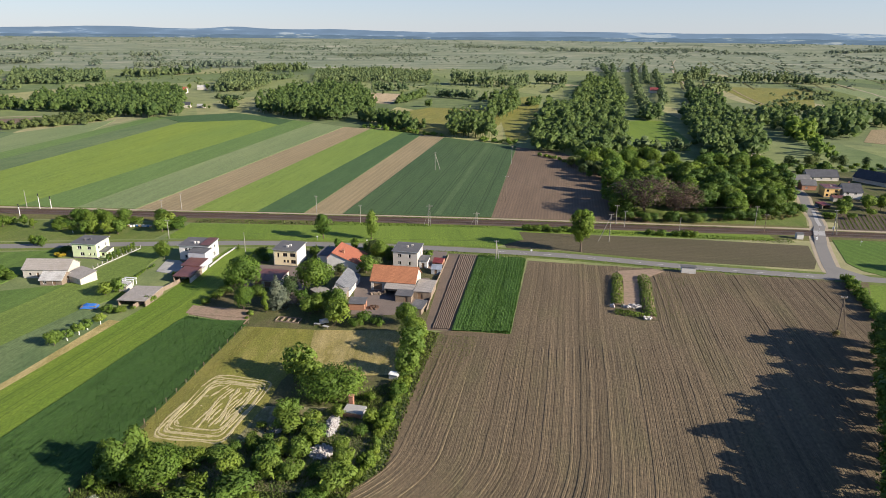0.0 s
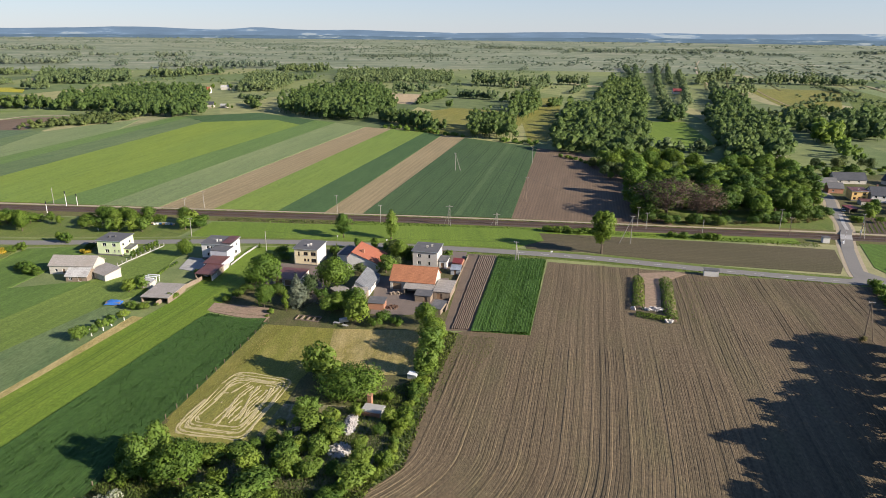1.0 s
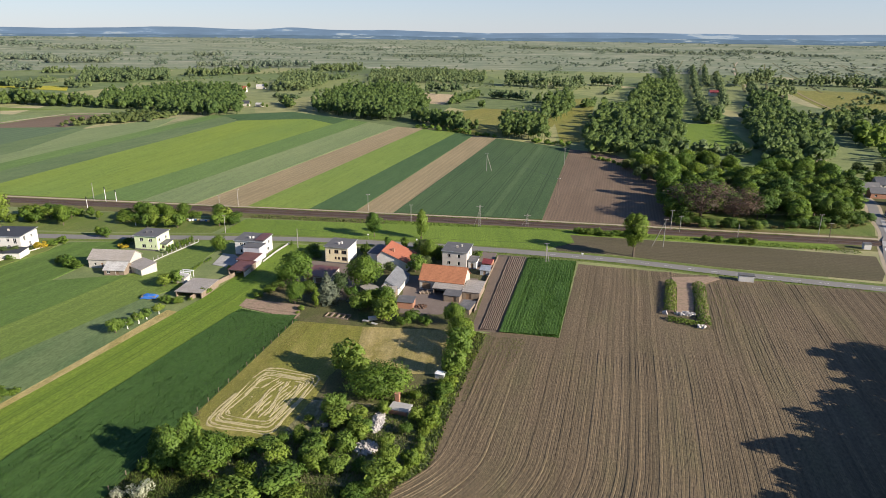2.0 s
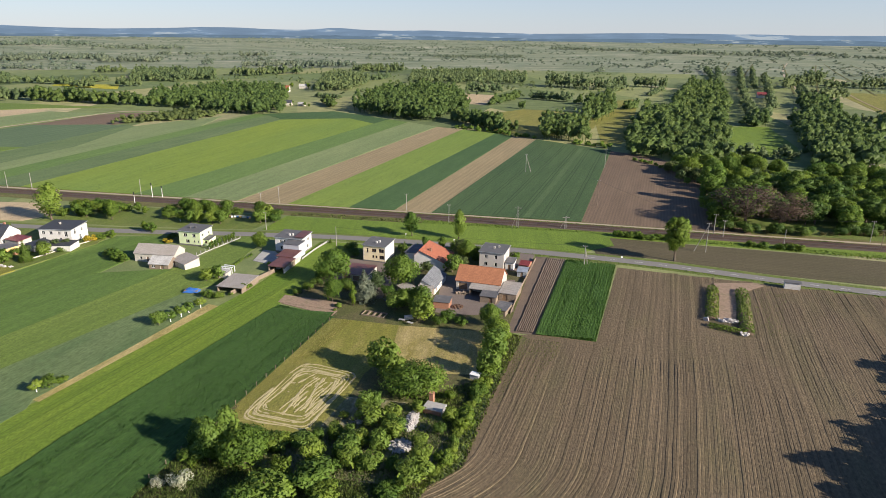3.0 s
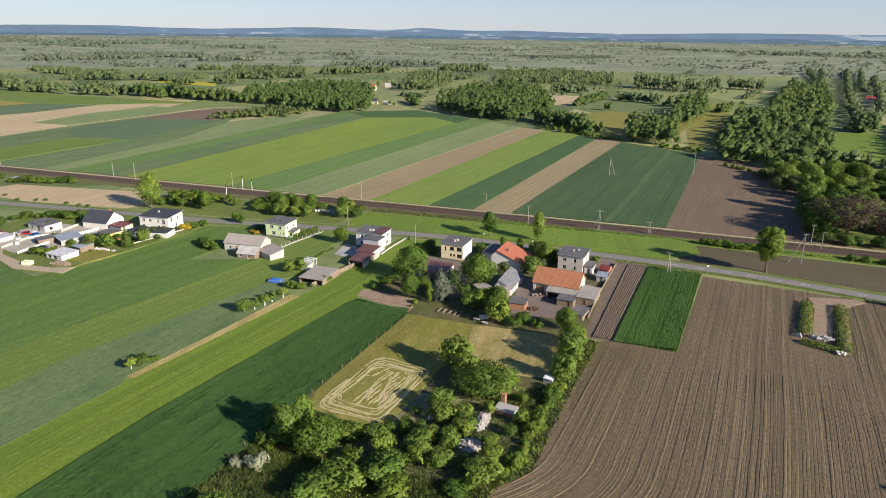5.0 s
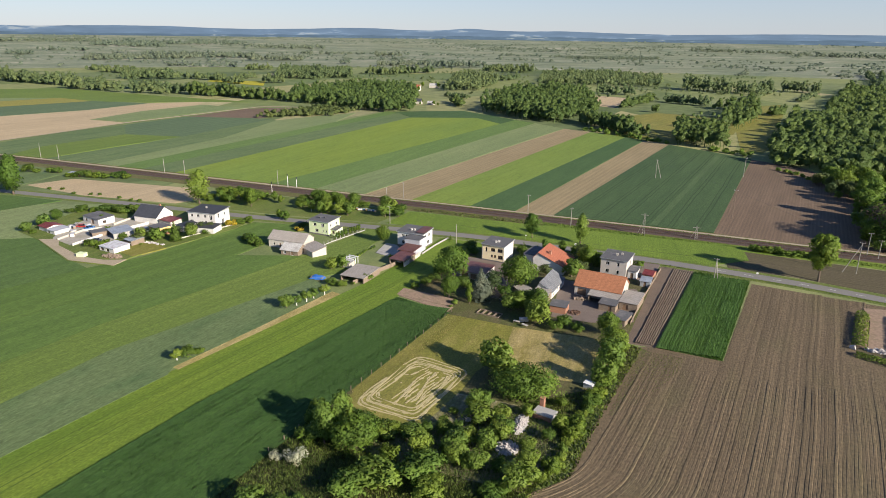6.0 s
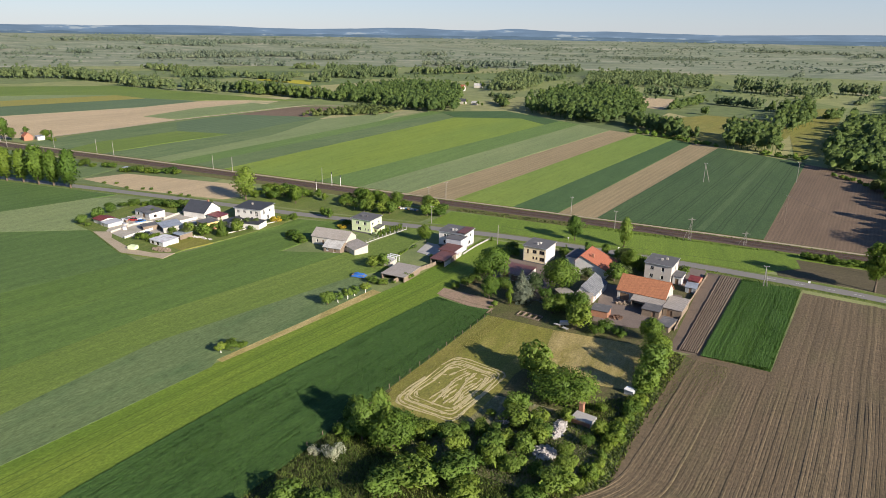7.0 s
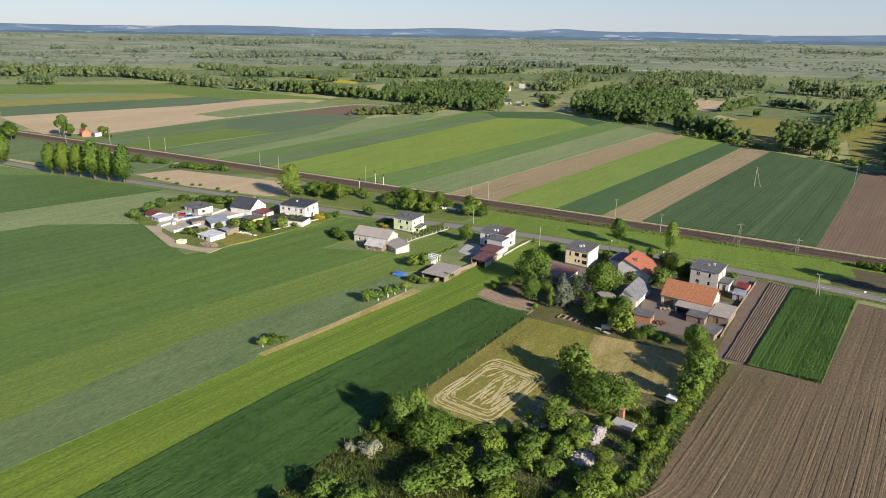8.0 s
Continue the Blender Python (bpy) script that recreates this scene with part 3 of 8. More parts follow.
def woodland(name, spots, h, r, leaves, size, leaf, label, category="woodland", spread=0.3, lumps=3):
    """Far trees, too many to count: stems, rounded leafy lumps and loose sprays of leaves in one sheet."""
    out, nor = [], []
    for x, y in spots:
        k = min(1.6, max(0.5, 1 + spread * rng.normal()))
        hh, rr = h * k, r * (0.75 + 0.5 * rng.random()) * (0.6 + 0.4 * k)
        z = rise(x, y)
        c, q = [], []
        for i in range(lumps):
            t = (i + 0.3 + 0.4 * rng.random()) / lumps
            w = rr * (0.92 - 0.42 * t) * (0.75 + 0.5 * rng.random())
            off = rr * (0.62 - 0.35 * t)
            c.append((x + rng.normal() * off, y + rng.normal() * off, z + hh * (0.26 + 0.58 * t)))
            q.append((w, w, min(hh * 0.24, w * 0.95)))
        for ci, qi in zip(c, q):
            v = np.array(ci) + BALL * np.array(qi) * (0.72 + 0.42 * rng.random((len(BALL), 1)))
            tri = v[BALL_TRIS]
            d = tri.mean(1) - np.array(ci)
            d = d / np.array(qi) + np.array((0, 0, 0.75)) + 0.3 * rng.normal(size=d.shape)
            out.append(tri)
            nor.append(d / np.linalg.norm(d, axis=1)[:, None])
        lq, ln = leaf_quads(c, q, max(6, int(leaves)), size * (0.8 + 0.4 * k), spread=0.35, shell=0.85)
        ln = ln + np.array((0, 0, 0.6))
        out.append(lq)
        nor.append(ln / np.linalg.norm(ln, axis=1)[:, None])
        t = 0.1 + hh * 0.01
        for a in (0.0, 1.57):
            dx, dy = t * math.cos(a), t * math.sin(a)
            out.append(np.array([[(x - dx, y - dy, z - 0.2), (x + dx, y + dy, z - 0.2), (x, y, z + hh * 0.7)]]))
            nor.append(np.array([[0.6, -0.6, 0.5]]))
    ob = new(name, quads_of(name, np.concatenate(out), leaf, np.concatenate(nor)))
    return tagged(ob, label, category, kind="stuff")


# ---------------------------------------------------------------- ground, hills
def ground_sheet():
    rings = [0, 60, 150, 300, 500, 800, 1200, 1700, 2200, 2600] + [2600 + 150 * i for i in range(1, 16)]
    n = 120
    verts, faces = [(0, 0, 0)], []
    for r in rings[1:]:
        for i in range(n):
            a = 2 * math.pi * i / n
            x, y = r * math.cos(a), r * math.sin(a)
            verts.append((x, y, rise(x, y)))
    for i in range(n):
        faces.append((0, 1 + i, 1 + (i + 1) % n))
    for k in range(len(rings) - 2):
        o, p = 1 + k * n, 1 + (k + 1) * n
        for i in range(n):
            j = (i + 1) % n
            faces.append((o + i, p + i, p + j, o + j))
    me = mesh_of("ground", verts, faces, M_PLAIN, True)
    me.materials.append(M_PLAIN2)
    # past 1500 m the plain gets the colours with haze mixed in
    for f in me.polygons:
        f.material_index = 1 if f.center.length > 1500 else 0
    ob = new("ground", me)
    tagged(ob, "flat green river plain with meadow strips, level to the horizon", "ground", kind="structure")


ground_sheet()


def hill_range(name, radius, low, mat, bumps, wob, label):
    """A wooded ridge right round the horizon; bumps: azimuth from +y, height, width in degrees."""
    n = 720
    verts, faces = [], []
    for i in range(n):
        az = -180 + 360 * i / n
        h = low + sum(bh * math.exp(-((az - ba) / bw) ** 2) for ba, bh, bw in bumps)
        h += wob * (noise.noise(Vector((az * 0.35, radius, 0))) + 0.5 * noise.noise(Vector((az * 1.7, radius, 3))) + 0.25 * noise.noise(Vector((az * 6, radius, 9))))
        s, c = math.sin(radians(az)), math.cos(radians(az))
        for k, (dr, z) in enumerate(((0, 20), (60, h), (140, 10))):
            verts.append((s * (radius + dr), c * (radius + dr), z))
    for i in range(n):
        j = (i + 1) % n
        for k in range(2):
            faces.append((i * 3 + k, j * 3 + k, j * 3 + k + 1, i * 3 + k + 1))
    ob = new(name, mesh_of(name, verts, faces, mat))
    tagged(ob, label, "hills", kind="structure")


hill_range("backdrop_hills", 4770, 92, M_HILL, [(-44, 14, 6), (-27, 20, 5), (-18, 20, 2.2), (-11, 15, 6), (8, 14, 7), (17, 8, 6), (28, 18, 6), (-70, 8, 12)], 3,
           "low wooded hills along the horizon, blue haze in their colour")
hill_range("backdrop_forest", 4660, 60, M_HILL2, [(10, 12, 9), (26, 14, 9), (-12, 10, 7), (-25, 4, 8)], 7, "dark forest belt below the hills, blue haze in its colour")

# ---------------------------------------------------------------- road and railway
ROAD = smooth_line([(-760, 268), (-560, 246), (-437, 239), (-377, 239), (-320, 243), (-252, 247), (-181, 250), (-125, 256), (-80, 259.5), (-34, 258), (0, 255.5), (44, 249.5), (85, 239.5), (128, 231), (156, 227), (230, 215), (420, 180)])
RAIL = smooth_line([(-900, 322), (-525, 312), (-366, 308.5), (-223, 303.7), (-108, 300.4), (-54, 298.6), (0, 296.3), (51, 293.3), (102, 289.7), (151, 287), (191, 283), (420, 262)], 12)
SIDE = smooth_line([(140, 229), (143, 240), (152.5, 264), (160.3, 282), (171, 303), (184, 340), (193, 364), (205, 420), (230, 520)], 5)


def strip(name, line, width, z, mat, label, category):
    ob = new(name, bm_mesh(name, band(line, width, z), mat))
    return tagged(ob, label, category, kind="structure")


strip("verge", ROAD, 11.0, 0.045, M_VERGE, "rough grass verge along the country road", "verge")
strip("road", ROAD, 5.6, 0.07, M_ASPH, "narrow grey asphalt country road without kerbs", "road")
strip("verge_side", SIDE[1:], 7.6, 0.05, M_SAND, "dusty verge of the side road", "verge")
strip("road_side", SIDE[1:], 4.8, 0.09, M_ASPH, "grey asphalt side road to the level crossing", "road")
ob = field("road_junction", [(132, 228.5), (138.5, 234), (141.5, 242), (146, 241.5), (149.5, 235), (156, 225)], M_ASPH, 0.082, "asphalt fan where two roads meet", "road")
strip("rail_verge", RAIL, 24.0, 0.04, M_RVERGE, "grassy railway margin with weeds", "verge")
strip("rail_grass", [p for p in shifted(RAIL, -9.5) if -62 < p[0] < 150], 8.0, 0.055, M_MEADOW, "bright rank grass along the railway", "grass")
strip("dirt_track", shifted(RAIL, 7.0), 2.3, 0.07, M_SAND, "pale sandy track along the railway", "track")


def railway():
    ob = new("ballast", bm_mesh("ballast", trapezoid(RAIL, 9.2, 7.6, 0.30), M_BALLAST))
    tagged(ob, "brown stone ballast of a double track railway", "railway", kind="structure")
    for k, off in enumerate((-1.95, 1.95)):
        tr = tagged(new("rail_track"), "railway track with rusty steel rails on sleepers", "railway track")
        line = shifted(RAIL, off)
        for g in (-0.75, 0.75):
            part("rail", band(shifted(line, g), 0.09, 0.52, 0.16), M_STEEL, tr)
        bm = bmesh.new()
        near = [p for p in line if -420 < p[0] < 260]
        for i in range(len(near) - 1):
            a, b = Vector((*near[i], 0)), Vector((*near[i + 1], 0))
            d = (b - a).normalized()
            s = Vector((-d.y, d.x, 0))
            m = max(1, int((b - a).length / 0.9))
            for q in range(m):
                c = a.lerp(b, q / m)
                v = [c + s * e * 1.25 + d * f * 0.13 for e, f in ((-1, -1), (1, -1), (1, 1), (-1, 1))]
                top = [bm.verts.new(p + Vector((0, 0, 0.38))) for p in v]
                low = [bm.verts.new(p + Vector((0, 0, 0.25))) for p in v]
                bm.faces.new(top)
                for e in range(4):
                    bm.faces.new((low[e], low[(e + 1) % 4], top[(e + 1) % 4], top[e]))
        sl = part("sleeper", bm, M_SLEEP, tr)
        tagged(sl, kind="stuff")


def trapezoid(line, w0, w1, h):
    bm = bmesh.new()
    p = [Vector((x, y, 0)) for x, y in line]
    prev = None
    for i, c in enumerate(p):
        d = (p[min(i + 1, len(p) - 1)] - p[max(i - 1, 0)]).normalized()
        s = Vector((-d.y, d.x, 0))
        row = [bm.verts.new(c + s * w0 / 2), bm.verts.new(c + s * w1 / 2 + Vector((0, 0, h))), bm.verts.new(c - s * w1 / 2 + Vector((0, 0, h))), bm.verts.new(c - s * w0 / 2)]
        if prev:
            for k in range(3):
                bm.faces.new((prev[k], prev[k + 1], row[k + 1], row[k]))
        prev = row
    return bm


railway()

# ---------------------------------------------------------------- fields north of the railway
N0 = 313.5   # edge of the sandy track
field("field_north_1", [(18, 304.6), (92, 299.4), (98, 430), (79, 490), (48, 512)], M_SOIL2, 0.05, "harrowed brown soil field", "field")
field("field_north_2", [(-53, 307.0), (18, 304.6), (48, 514), (-9, 556)], M_WHEAT_DK, 0.30, "dark green wheat field with wheel tracks")
field("field_north_3", [(-72, 307.7), (-53, 307.0), (-9, 558), (-29, 572)], M_TAN, 0.05, "narrow bare brown strip field")
field("field_north_4", [(-95, 308.5), (-72, 307.7), (-29, 572), (-45, 584)], M_WHEAT_DK2, 0.30, "dark green narrow crop strip")
field("field_north_5", [(-127, 309.4), (-95, 308.5), (-45, 584), (-77, 602)], M_LIGHT, 0.25, "light yellowish green barley strip")
field("field_north_6", [(-155, 310.3), (-127, 309.4), (-77, 602), (-103, 614)], M_TAN, 0.06, "long pale tan fallow strip")
field("field_north_7", [(-185, 311.4), (-155, 310.3), (-103, 614), (-136, 640)], M_PALE, 0.25, "pale grey green rye strip")
field("field_north_8", [(-214, 312.6), (-185, 311.4), (-136, 640), (-160, 655)], M_GREEN, 0.28, "green wheat strip")
field("field_north_9", [(-284, N0 + 2), (-214, 312.6), (-145, 600), (-200, 655), (-262, 628)], M_BRIGHT, 0.25, "wide bright green barley field")
field("field_north_10", [(-262, 628), (-200, 655), (-145, 600), (-136, 640), (-235, 712), (-300, 668), (-270, 640)], M_WHEAT_DK2, 0.24, "dark green cross strip field")
field("field_north_11", [(-310, N0 + 3), (-284, N0 + 2), (-262, 628), (-290, 660)], M_GREY, 0.27, "grey green crop strip")
field("field_north_12", [(-330, N0 + 3), (-310, N0 + 3), (-290, 660), (-306, 668)], M_GREEN, 0.28, "green crop strip")
field("field_north_13", [(-348, N0 + 4), (-330, N0 + 3), (-312, 560), (-330, 640), (-350, 600), (-369, 550), (-345, 440)], M_PALE, 0.26, "pale green rye field")
field("field_north_14", [(-392, N0 + 5), (-348, N0 + 4), (-345, 440), (-369, 550), (-379, 554), (-378, 430)], M_GREY, 0.25, "dull grey green wheat field")
field("field_north_15", [(-426, N0 + 5), (-392, N0 + 5), (-388, 370), (-378, 430), (-427, 421), (-435, 352)], M_LIGHTW, 0.28, "small light green crop plot")
field("field_north_16", [(-475, N0 + 6), (-426, N0 + 5), (-435, 352), (-427, 421), (-471, 464), (-481, 409)], M_GREY, 0.27, "dull green crop field")
field("field_north_24", [(-471, 464), (-427, 421), (-378, 430), (-379, 554), (-405, 553), (-464, 535)], M_TEAL, 0.26, "dark blue green wheat field")
field("field_north_17", [(-464, 537), (-405, 555), (-393, 556), (-390, 626), (-400, 653), (-440, 641), (-455, 621)], M_SOIL2, 0.05, "bare brown corner field")
field("field_north_18", [(-659, 365), (-525, 322), (-489, 346), (-483, 440), (-486, 478), (-528, 479), (-537, 555), (-531, 636), (-545, 660), (-589, 619), (-594, 536), (-633, 466)], M_TAN2, 0.05, "wide pale sandy field")
field("field_north_19", [(-528, 479), (-486, 481), (-477, 551), (-461, 630), (-523, 634), (-537, 555)], M_PALE, 0.2, "green wedge of young crop")
field("field_north_20", [(-738, 410), (-659, 367), (-594, 536), (-589, 619), (-664, 608)], M_TEAL, 0.2, "dull green strip field")
field("field_north_21", [(-794, 442), (-738, 410), (-664, 608), (-727, 619)], M_OLIVE, 0.22, "yellow green strip coming into flower")
field("field_north_22", [(-859, 479), (-794, 442), (-727, 619), (-800, 574)], M_PALE, 0.2, "pale green strip field")
field("field_north_23", [(-1026, 574), (-873, 487), (-800, 574), (-727, 619), (-664, 608), (-594, 624), (-550, 656), (-486, 686), (-642, 696), (-846, 721)], M_LIGHTW, 0.18, "pale green hay meadow before the woods")
field("field_north_25", [(-1150, 500), (-1000, 405), (-659, 362), (-738, 408), (-859, 478), (-1026, 573)], M_PALE, 0.17, "pale meadow")
strip("track_fields", smooth_line([(-489, 330), (-487, 346), (-483, 409), (-481, 473), (-470, 543), (-457, 621), (-447, 651), (-403, 660)]), 3.4, 0.4, M_SAND, "pale sandy farm track between fields", "track")



def wheel_tracks(west, east, shares, z, mat, wide=0.45, gauge=1.9):
    """Pairs of ruts pressed into a crop, running the length of the field between its two long edges."""
    for u in shares:
        mid = [(a[0] + (b[0] - a[0]) * u, a[1] + (b[1] - a[1]) * u) for a, b in zip(west, east)]
        mid = smooth_line(mid) if len(mid) > 2 else [tuple(Vector(mid[0]).lerp(Vector(mid[1]), k / 30)) for k in range(31)]
        mid = [(x + 0.35 * noise.noise(Vector((x * 0.05, y * 0.05, u * 40))), y) for x, y in mid]
        for side in (-0.5, 0.5):
            strip("wheel_track", shifted(mid, side * gauge), wide, z, mat, "dark wheel rut pressed into the crop", "wheel track")


wheel_tracks([(-52, 308.2), (-9, 550)], [(17, 306), (47, 510)], (0.1, 0.26, 0.42, 0.58, 0.745, 0.91), 0.306, M_RUT)
strip("thin_crop", [tuple(Vector((-7.5, 307.5)).lerp(Vector((27, 520)), k / 20)) for k in range(21)], 3.2, 0.303, M_THIN, "paler thinly grown strip in the wheat", "crop")

# ---------------------------------------------------------------- between railway and road
field("field_mid_1", [(-119, 287), (-121, 264), (-70, 264.5), (-34, 263), (16, 258.5), (30, 270), (29, 281), (19, 287)], M_MEADOW, 0.12, "bright green meadow between road and railway")
field("field_mid_2", [(20, 281), (30, 281), (51, 279), (100, 274.5), (148.5, 267.5), (141.5, 247), (136, 238), (85, 245.5), (44, 256), (22, 258)], M_SOIL3, 0.07, "brown fallow field with thin weeds")
field("field_mid_3", [(163.5, 277), (230, 270), (216, 220.5), (160, 229.5), (153.5, 237), (152.5, 246)], M_CLOVER, 0.12, "bright green meadow beside the crossing")
field("field_mid_4", [(-334, 257), (-324, 279), (-249, 286), (-226, 268), (-232, 256), (-287, 251)], M_TAN2, 0.06, "pale bare sandy field")
field("field_mid_5", [(-226, 290), (-226, 257), (-181, 257), (-125, 263), (-121, 287)], M_VERGE, 0.06, "rough orchard grass", "grass")
field("field_mid_6", [(-520, 300), (-420, 297), (-340, 283), (-336, 257), (-380, 250), (-437, 248), (-520, 252)], M_GREY, 0.2, "grey green meadow")

# ---------------------------------------------------------------- fields south of the road, west
field("field_west_1", [(-81, 186), (-60.5, 180), (-67.5, 128), (-72, 96), (-78, 20), (-108, 20), (-103, 65), (-97, 110)], M_MAIZE, 0.12, "dark green leafy crop in rows")
field("field_west_2", [(-90, 252), (-70, 252), (-81, 186), (-97, 110), (-103, 65), (-108, 20), (-130, 20), (-124, 60), (-114, 118), (-95.5, 196)], M_STRIP, 0.12, "long bright green young grass strip")
field("field_west_3", [(-102.8, 182), (-99, 181), (-106, 150), (-112.6, 121), (-114.7, 121.6), (-108.7, 150)], M_DRY, 0.14, "narrow dry grass balk", "grass")
field("field_west_4", [(-115, 190), (-102.8, 182), (-108.7, 150), (-114.7, 121.6), (-113.2, 118), (-123.5, 60), (-129, 20), (-146, 20), (-140, 69), (-137, 122)], M_GREY, 0.19, "grey green rye strip")
field("field_west_5", [(-131, 211), (-124, 252), (-112, 252), (-113, 232), (-108, 200), (-115, 190), (-137, 122), (-140, 69), (-146, 20), (-172, 20), (-161, 82), (-152, 135)], M_LIGHTW, 0.16, "light green grass strip field")
field("field_west_6", [(-155, 201), (-131, 210), (-152, 135), (-161, 82), (-172, 20), (-205, 20), (-187, 96), (-176, 134)], M_MID, 0.18, "mid green wheat field")
field("field_west_7", [(-176, 242), (-152, 247), (-151, 232), (-155, 201), (-176, 134), (-187, 96), (-205, 20), (-235, 20), (-213, 111), (-195, 169), (-186, 186)], M_MID2, 0.2, "broad mid green wheat field")
field("field_west_8", [(-195, 169), (-213, 111), (-235, 20), (-335, 20), (-278, 167), (-241, 190), (-222, 178)], M_DEEP, 0.22, "deep green crop field")
field("field_west_9", [(-262, 240), (-246, 242), (-258, 199), (-241, 190), (-278, 167), (-335, 20), (-380, 20), (-313, 168), (-290, 228)], M_PALE, 0.28, "pale green rye strip")
field("field_west_10", [(-365, 233), (-286, 238), (-290, 228), (-313, 168), (-380, 20), (-470, 60), (-397, 216)], M_DEEP, 0.3, "dark green wheat field")
field("field_west_11", [(-440, 231), (-366, 233), (-397, 216), (-470, 60), (-520, 100)], M_GREEN, 0.2, "green meadow strip")
field("field_west_12", [(-520, 236), (-442, 231), (-482, 180), (-560, 190)], M_TAN2, 0.06, "bare sandy strip")

wheel_tracks([(-95.5, 196), (-114, 118), (-124, 60), (-130, 20)], [(-79.5, 194), (-97, 110), (-103, 65), (-108, 20)], (0.3, 0.56), 0.124, M_RUT2, 0.3, 1.6)

# ---------------------------------------------------------------- the farmstead and its garden
field("lawn_farm", [(-79, 252), (-40, 252), (-2, 249), (-8, 179), (-2, 176), (-13, 140), (-19, 105), (-30, 60), (-100, 20), (-108, 22), (-78, 96), (-68, 128), (-60.5, 180), (-80, 187)], M_FARM, 0.08, "trodden brown and green farm ground with weeds", "grass")
field("garden_edge", [(-61, 179), (-57.5, 178), (-65.0, 128), (-67.2, 128)], M_YMEADOW, 0.125, "strip of straw coloured grass along the fence", "grass")
field("garden_lawn", [(-60, 179), (-40, 177.5), (-38, 160), (-42, 148), (-60, 149), (-64, 150)], M_LAWN, 0.11, "mown garden lawn, partly yellowed", "grass")
field("garden_hay", [(-64.5, 149.5), (-42, 148), (-43.5, 123), (-47, 118), (-67, 121)], M_YMEADOW, 0.12, "mown hay meadow gone yellow", "grass")
field("garden_dry", [(-40, 177.5), (-14, 178), (-14, 152), (-34, 150), (-38, 160)], M_DRY, 0.115, "parched yellow grass plot", "grass")
field("orchard_ground", [(-43, 136), (-22, 136), (-15, 122), (-20, 106), (-56, 107), (-62, 114), (-46, 119)], M_LITTER, 0.14, "grey dry litter and weeds under fruit trees", "ground")
field("bed_plot", [(-81, 187.5), (-61, 184.5), (-61.5, 180.5), (-81, 187.2)], M_EARTH, 0.14, "bare earth vegetable plot", "soil")
field("bed_plot_back", [(-82, 194), (-63, 191), (-61.5, 184.8), (-82, 187.8)], M_EARTH, 0.13, "bare earth vegetable bed", "soil")
field("farmyard", [(-34, 222), (-8, 222), (-7, 194), (-19, 189), (-31, 189)], M_YARD, 0.12, "grey brown cobbled farmyard", "yard")
field("yard_cream", [(-72, 233), (-50, 233), (-50, 197), (-58, 194), (-60, 210), (-72, 212)], M_YARD, 0.12, "worn paved yard between house and sheds", "yard")
field("yard_gate", [(-13, 254), (-2, 252), (-4, 230), (-11, 232)], M_YARD, 0.13, "paved gateway beside the grey house", "yard")


field("wood_floor", [(78, 309), (128, 308.5), (166, 320.5), (180, 345), (196, 398), (146, 412), (124, 372), (100, 384), (84, 358)], M_VERGE, 0.055, "weedy floor of the wood", "ground")
field("wood_edge_grass", [(94, 303.5), (163, 297), (170, 312), (180, 345), (166, 320), (128, 308), (96, 308)], M_VERGE, 0.065, "rough grass before the wood", "grass")


def plough_rows(name, gap, mat, label):
    """Flat beds parted by narrow furrows; they run straight and sweep round at the south-west corner."""
    verts, faces = [], []
    for i in range(int(180 / gap)):
        c = -13.5 + i * gap
        deep = 0.026 + 0.05 * rng.random() ** 1.5 + (0.064 * rng.random() if i % 3 == 0 else 0.0) + (0.035 if i % 17 in (5, 8) else 0.0)
        col = []
        y = 92.0
        while y <= 242:
            bend = 0.032 * max(0.0, 121 - y) ** 2 * math.exp(-max(0.0, c + 13.5) / 26)
            x = c + 13.2 + 0.167 * (y - 177) - bend
            x += 0.5 * noise.noise(Vector((x * 0.02, y * 0.03, 3))) + 0.10 * noise.noise(Vector((x * 0.4, y * 0.2, i * 3.1)))
            if in_plough(x, y):
                h = deep * max(0.2, 0.8 + 0.8 * noise.noise(Vector((x * 0.10, y * 0.07, 5))))
                if y > 166 + 0.1 * x and x < 62:
                    h *= 0.35
                col.append((x, y, gap * 1.04, 0.035 + h))
            elif col:
                emit_row(verts, faces, col)
                col = []
            y += 1.9
        emit_row(verts, faces, col)
    ob = new(name, mesh_of(name, verts, faces, mat, False))
    return tagged(ob, label, "field", kind="stuff")


def emit_row(verts, faces, col):
    o = len(verts)
    for x, y, w, h in col:
        lump = 0.04 * noise.noise(Vector((x * 1.3, y * 0.9, 7)))
        verts += [(x - w * 0.5, y, 0.033), (x - w * 0.36, y, h), (x, y, h + lump), (x + w * 0.3, y, h), (x + w * 0.5, y, 0.033)]
    for k in range(len(col) - 1):
        for q in range(4):
            a = o + k * 5 + q
            faces.append((a, a + 1, a + 6, a + 5))


def in_plough(x, y):
    if y > 243.5 - (x - 29) * 0.153 or x > 133 + (y - 194) * 0.5:
        return False
    if y > 176.3 and x < 17.6 + (y - 177) * 0.176:
        return False
    if x < (-4.0 + 0.145 * (y - 177) if y > 121 else -12.2 - 0.032 * (121 - y) ** 2 + 0.06 * (y - 121)):
        return False
    return not (50 < x - (y - 200) * 0.25 < 66 and 188 < y < 232)


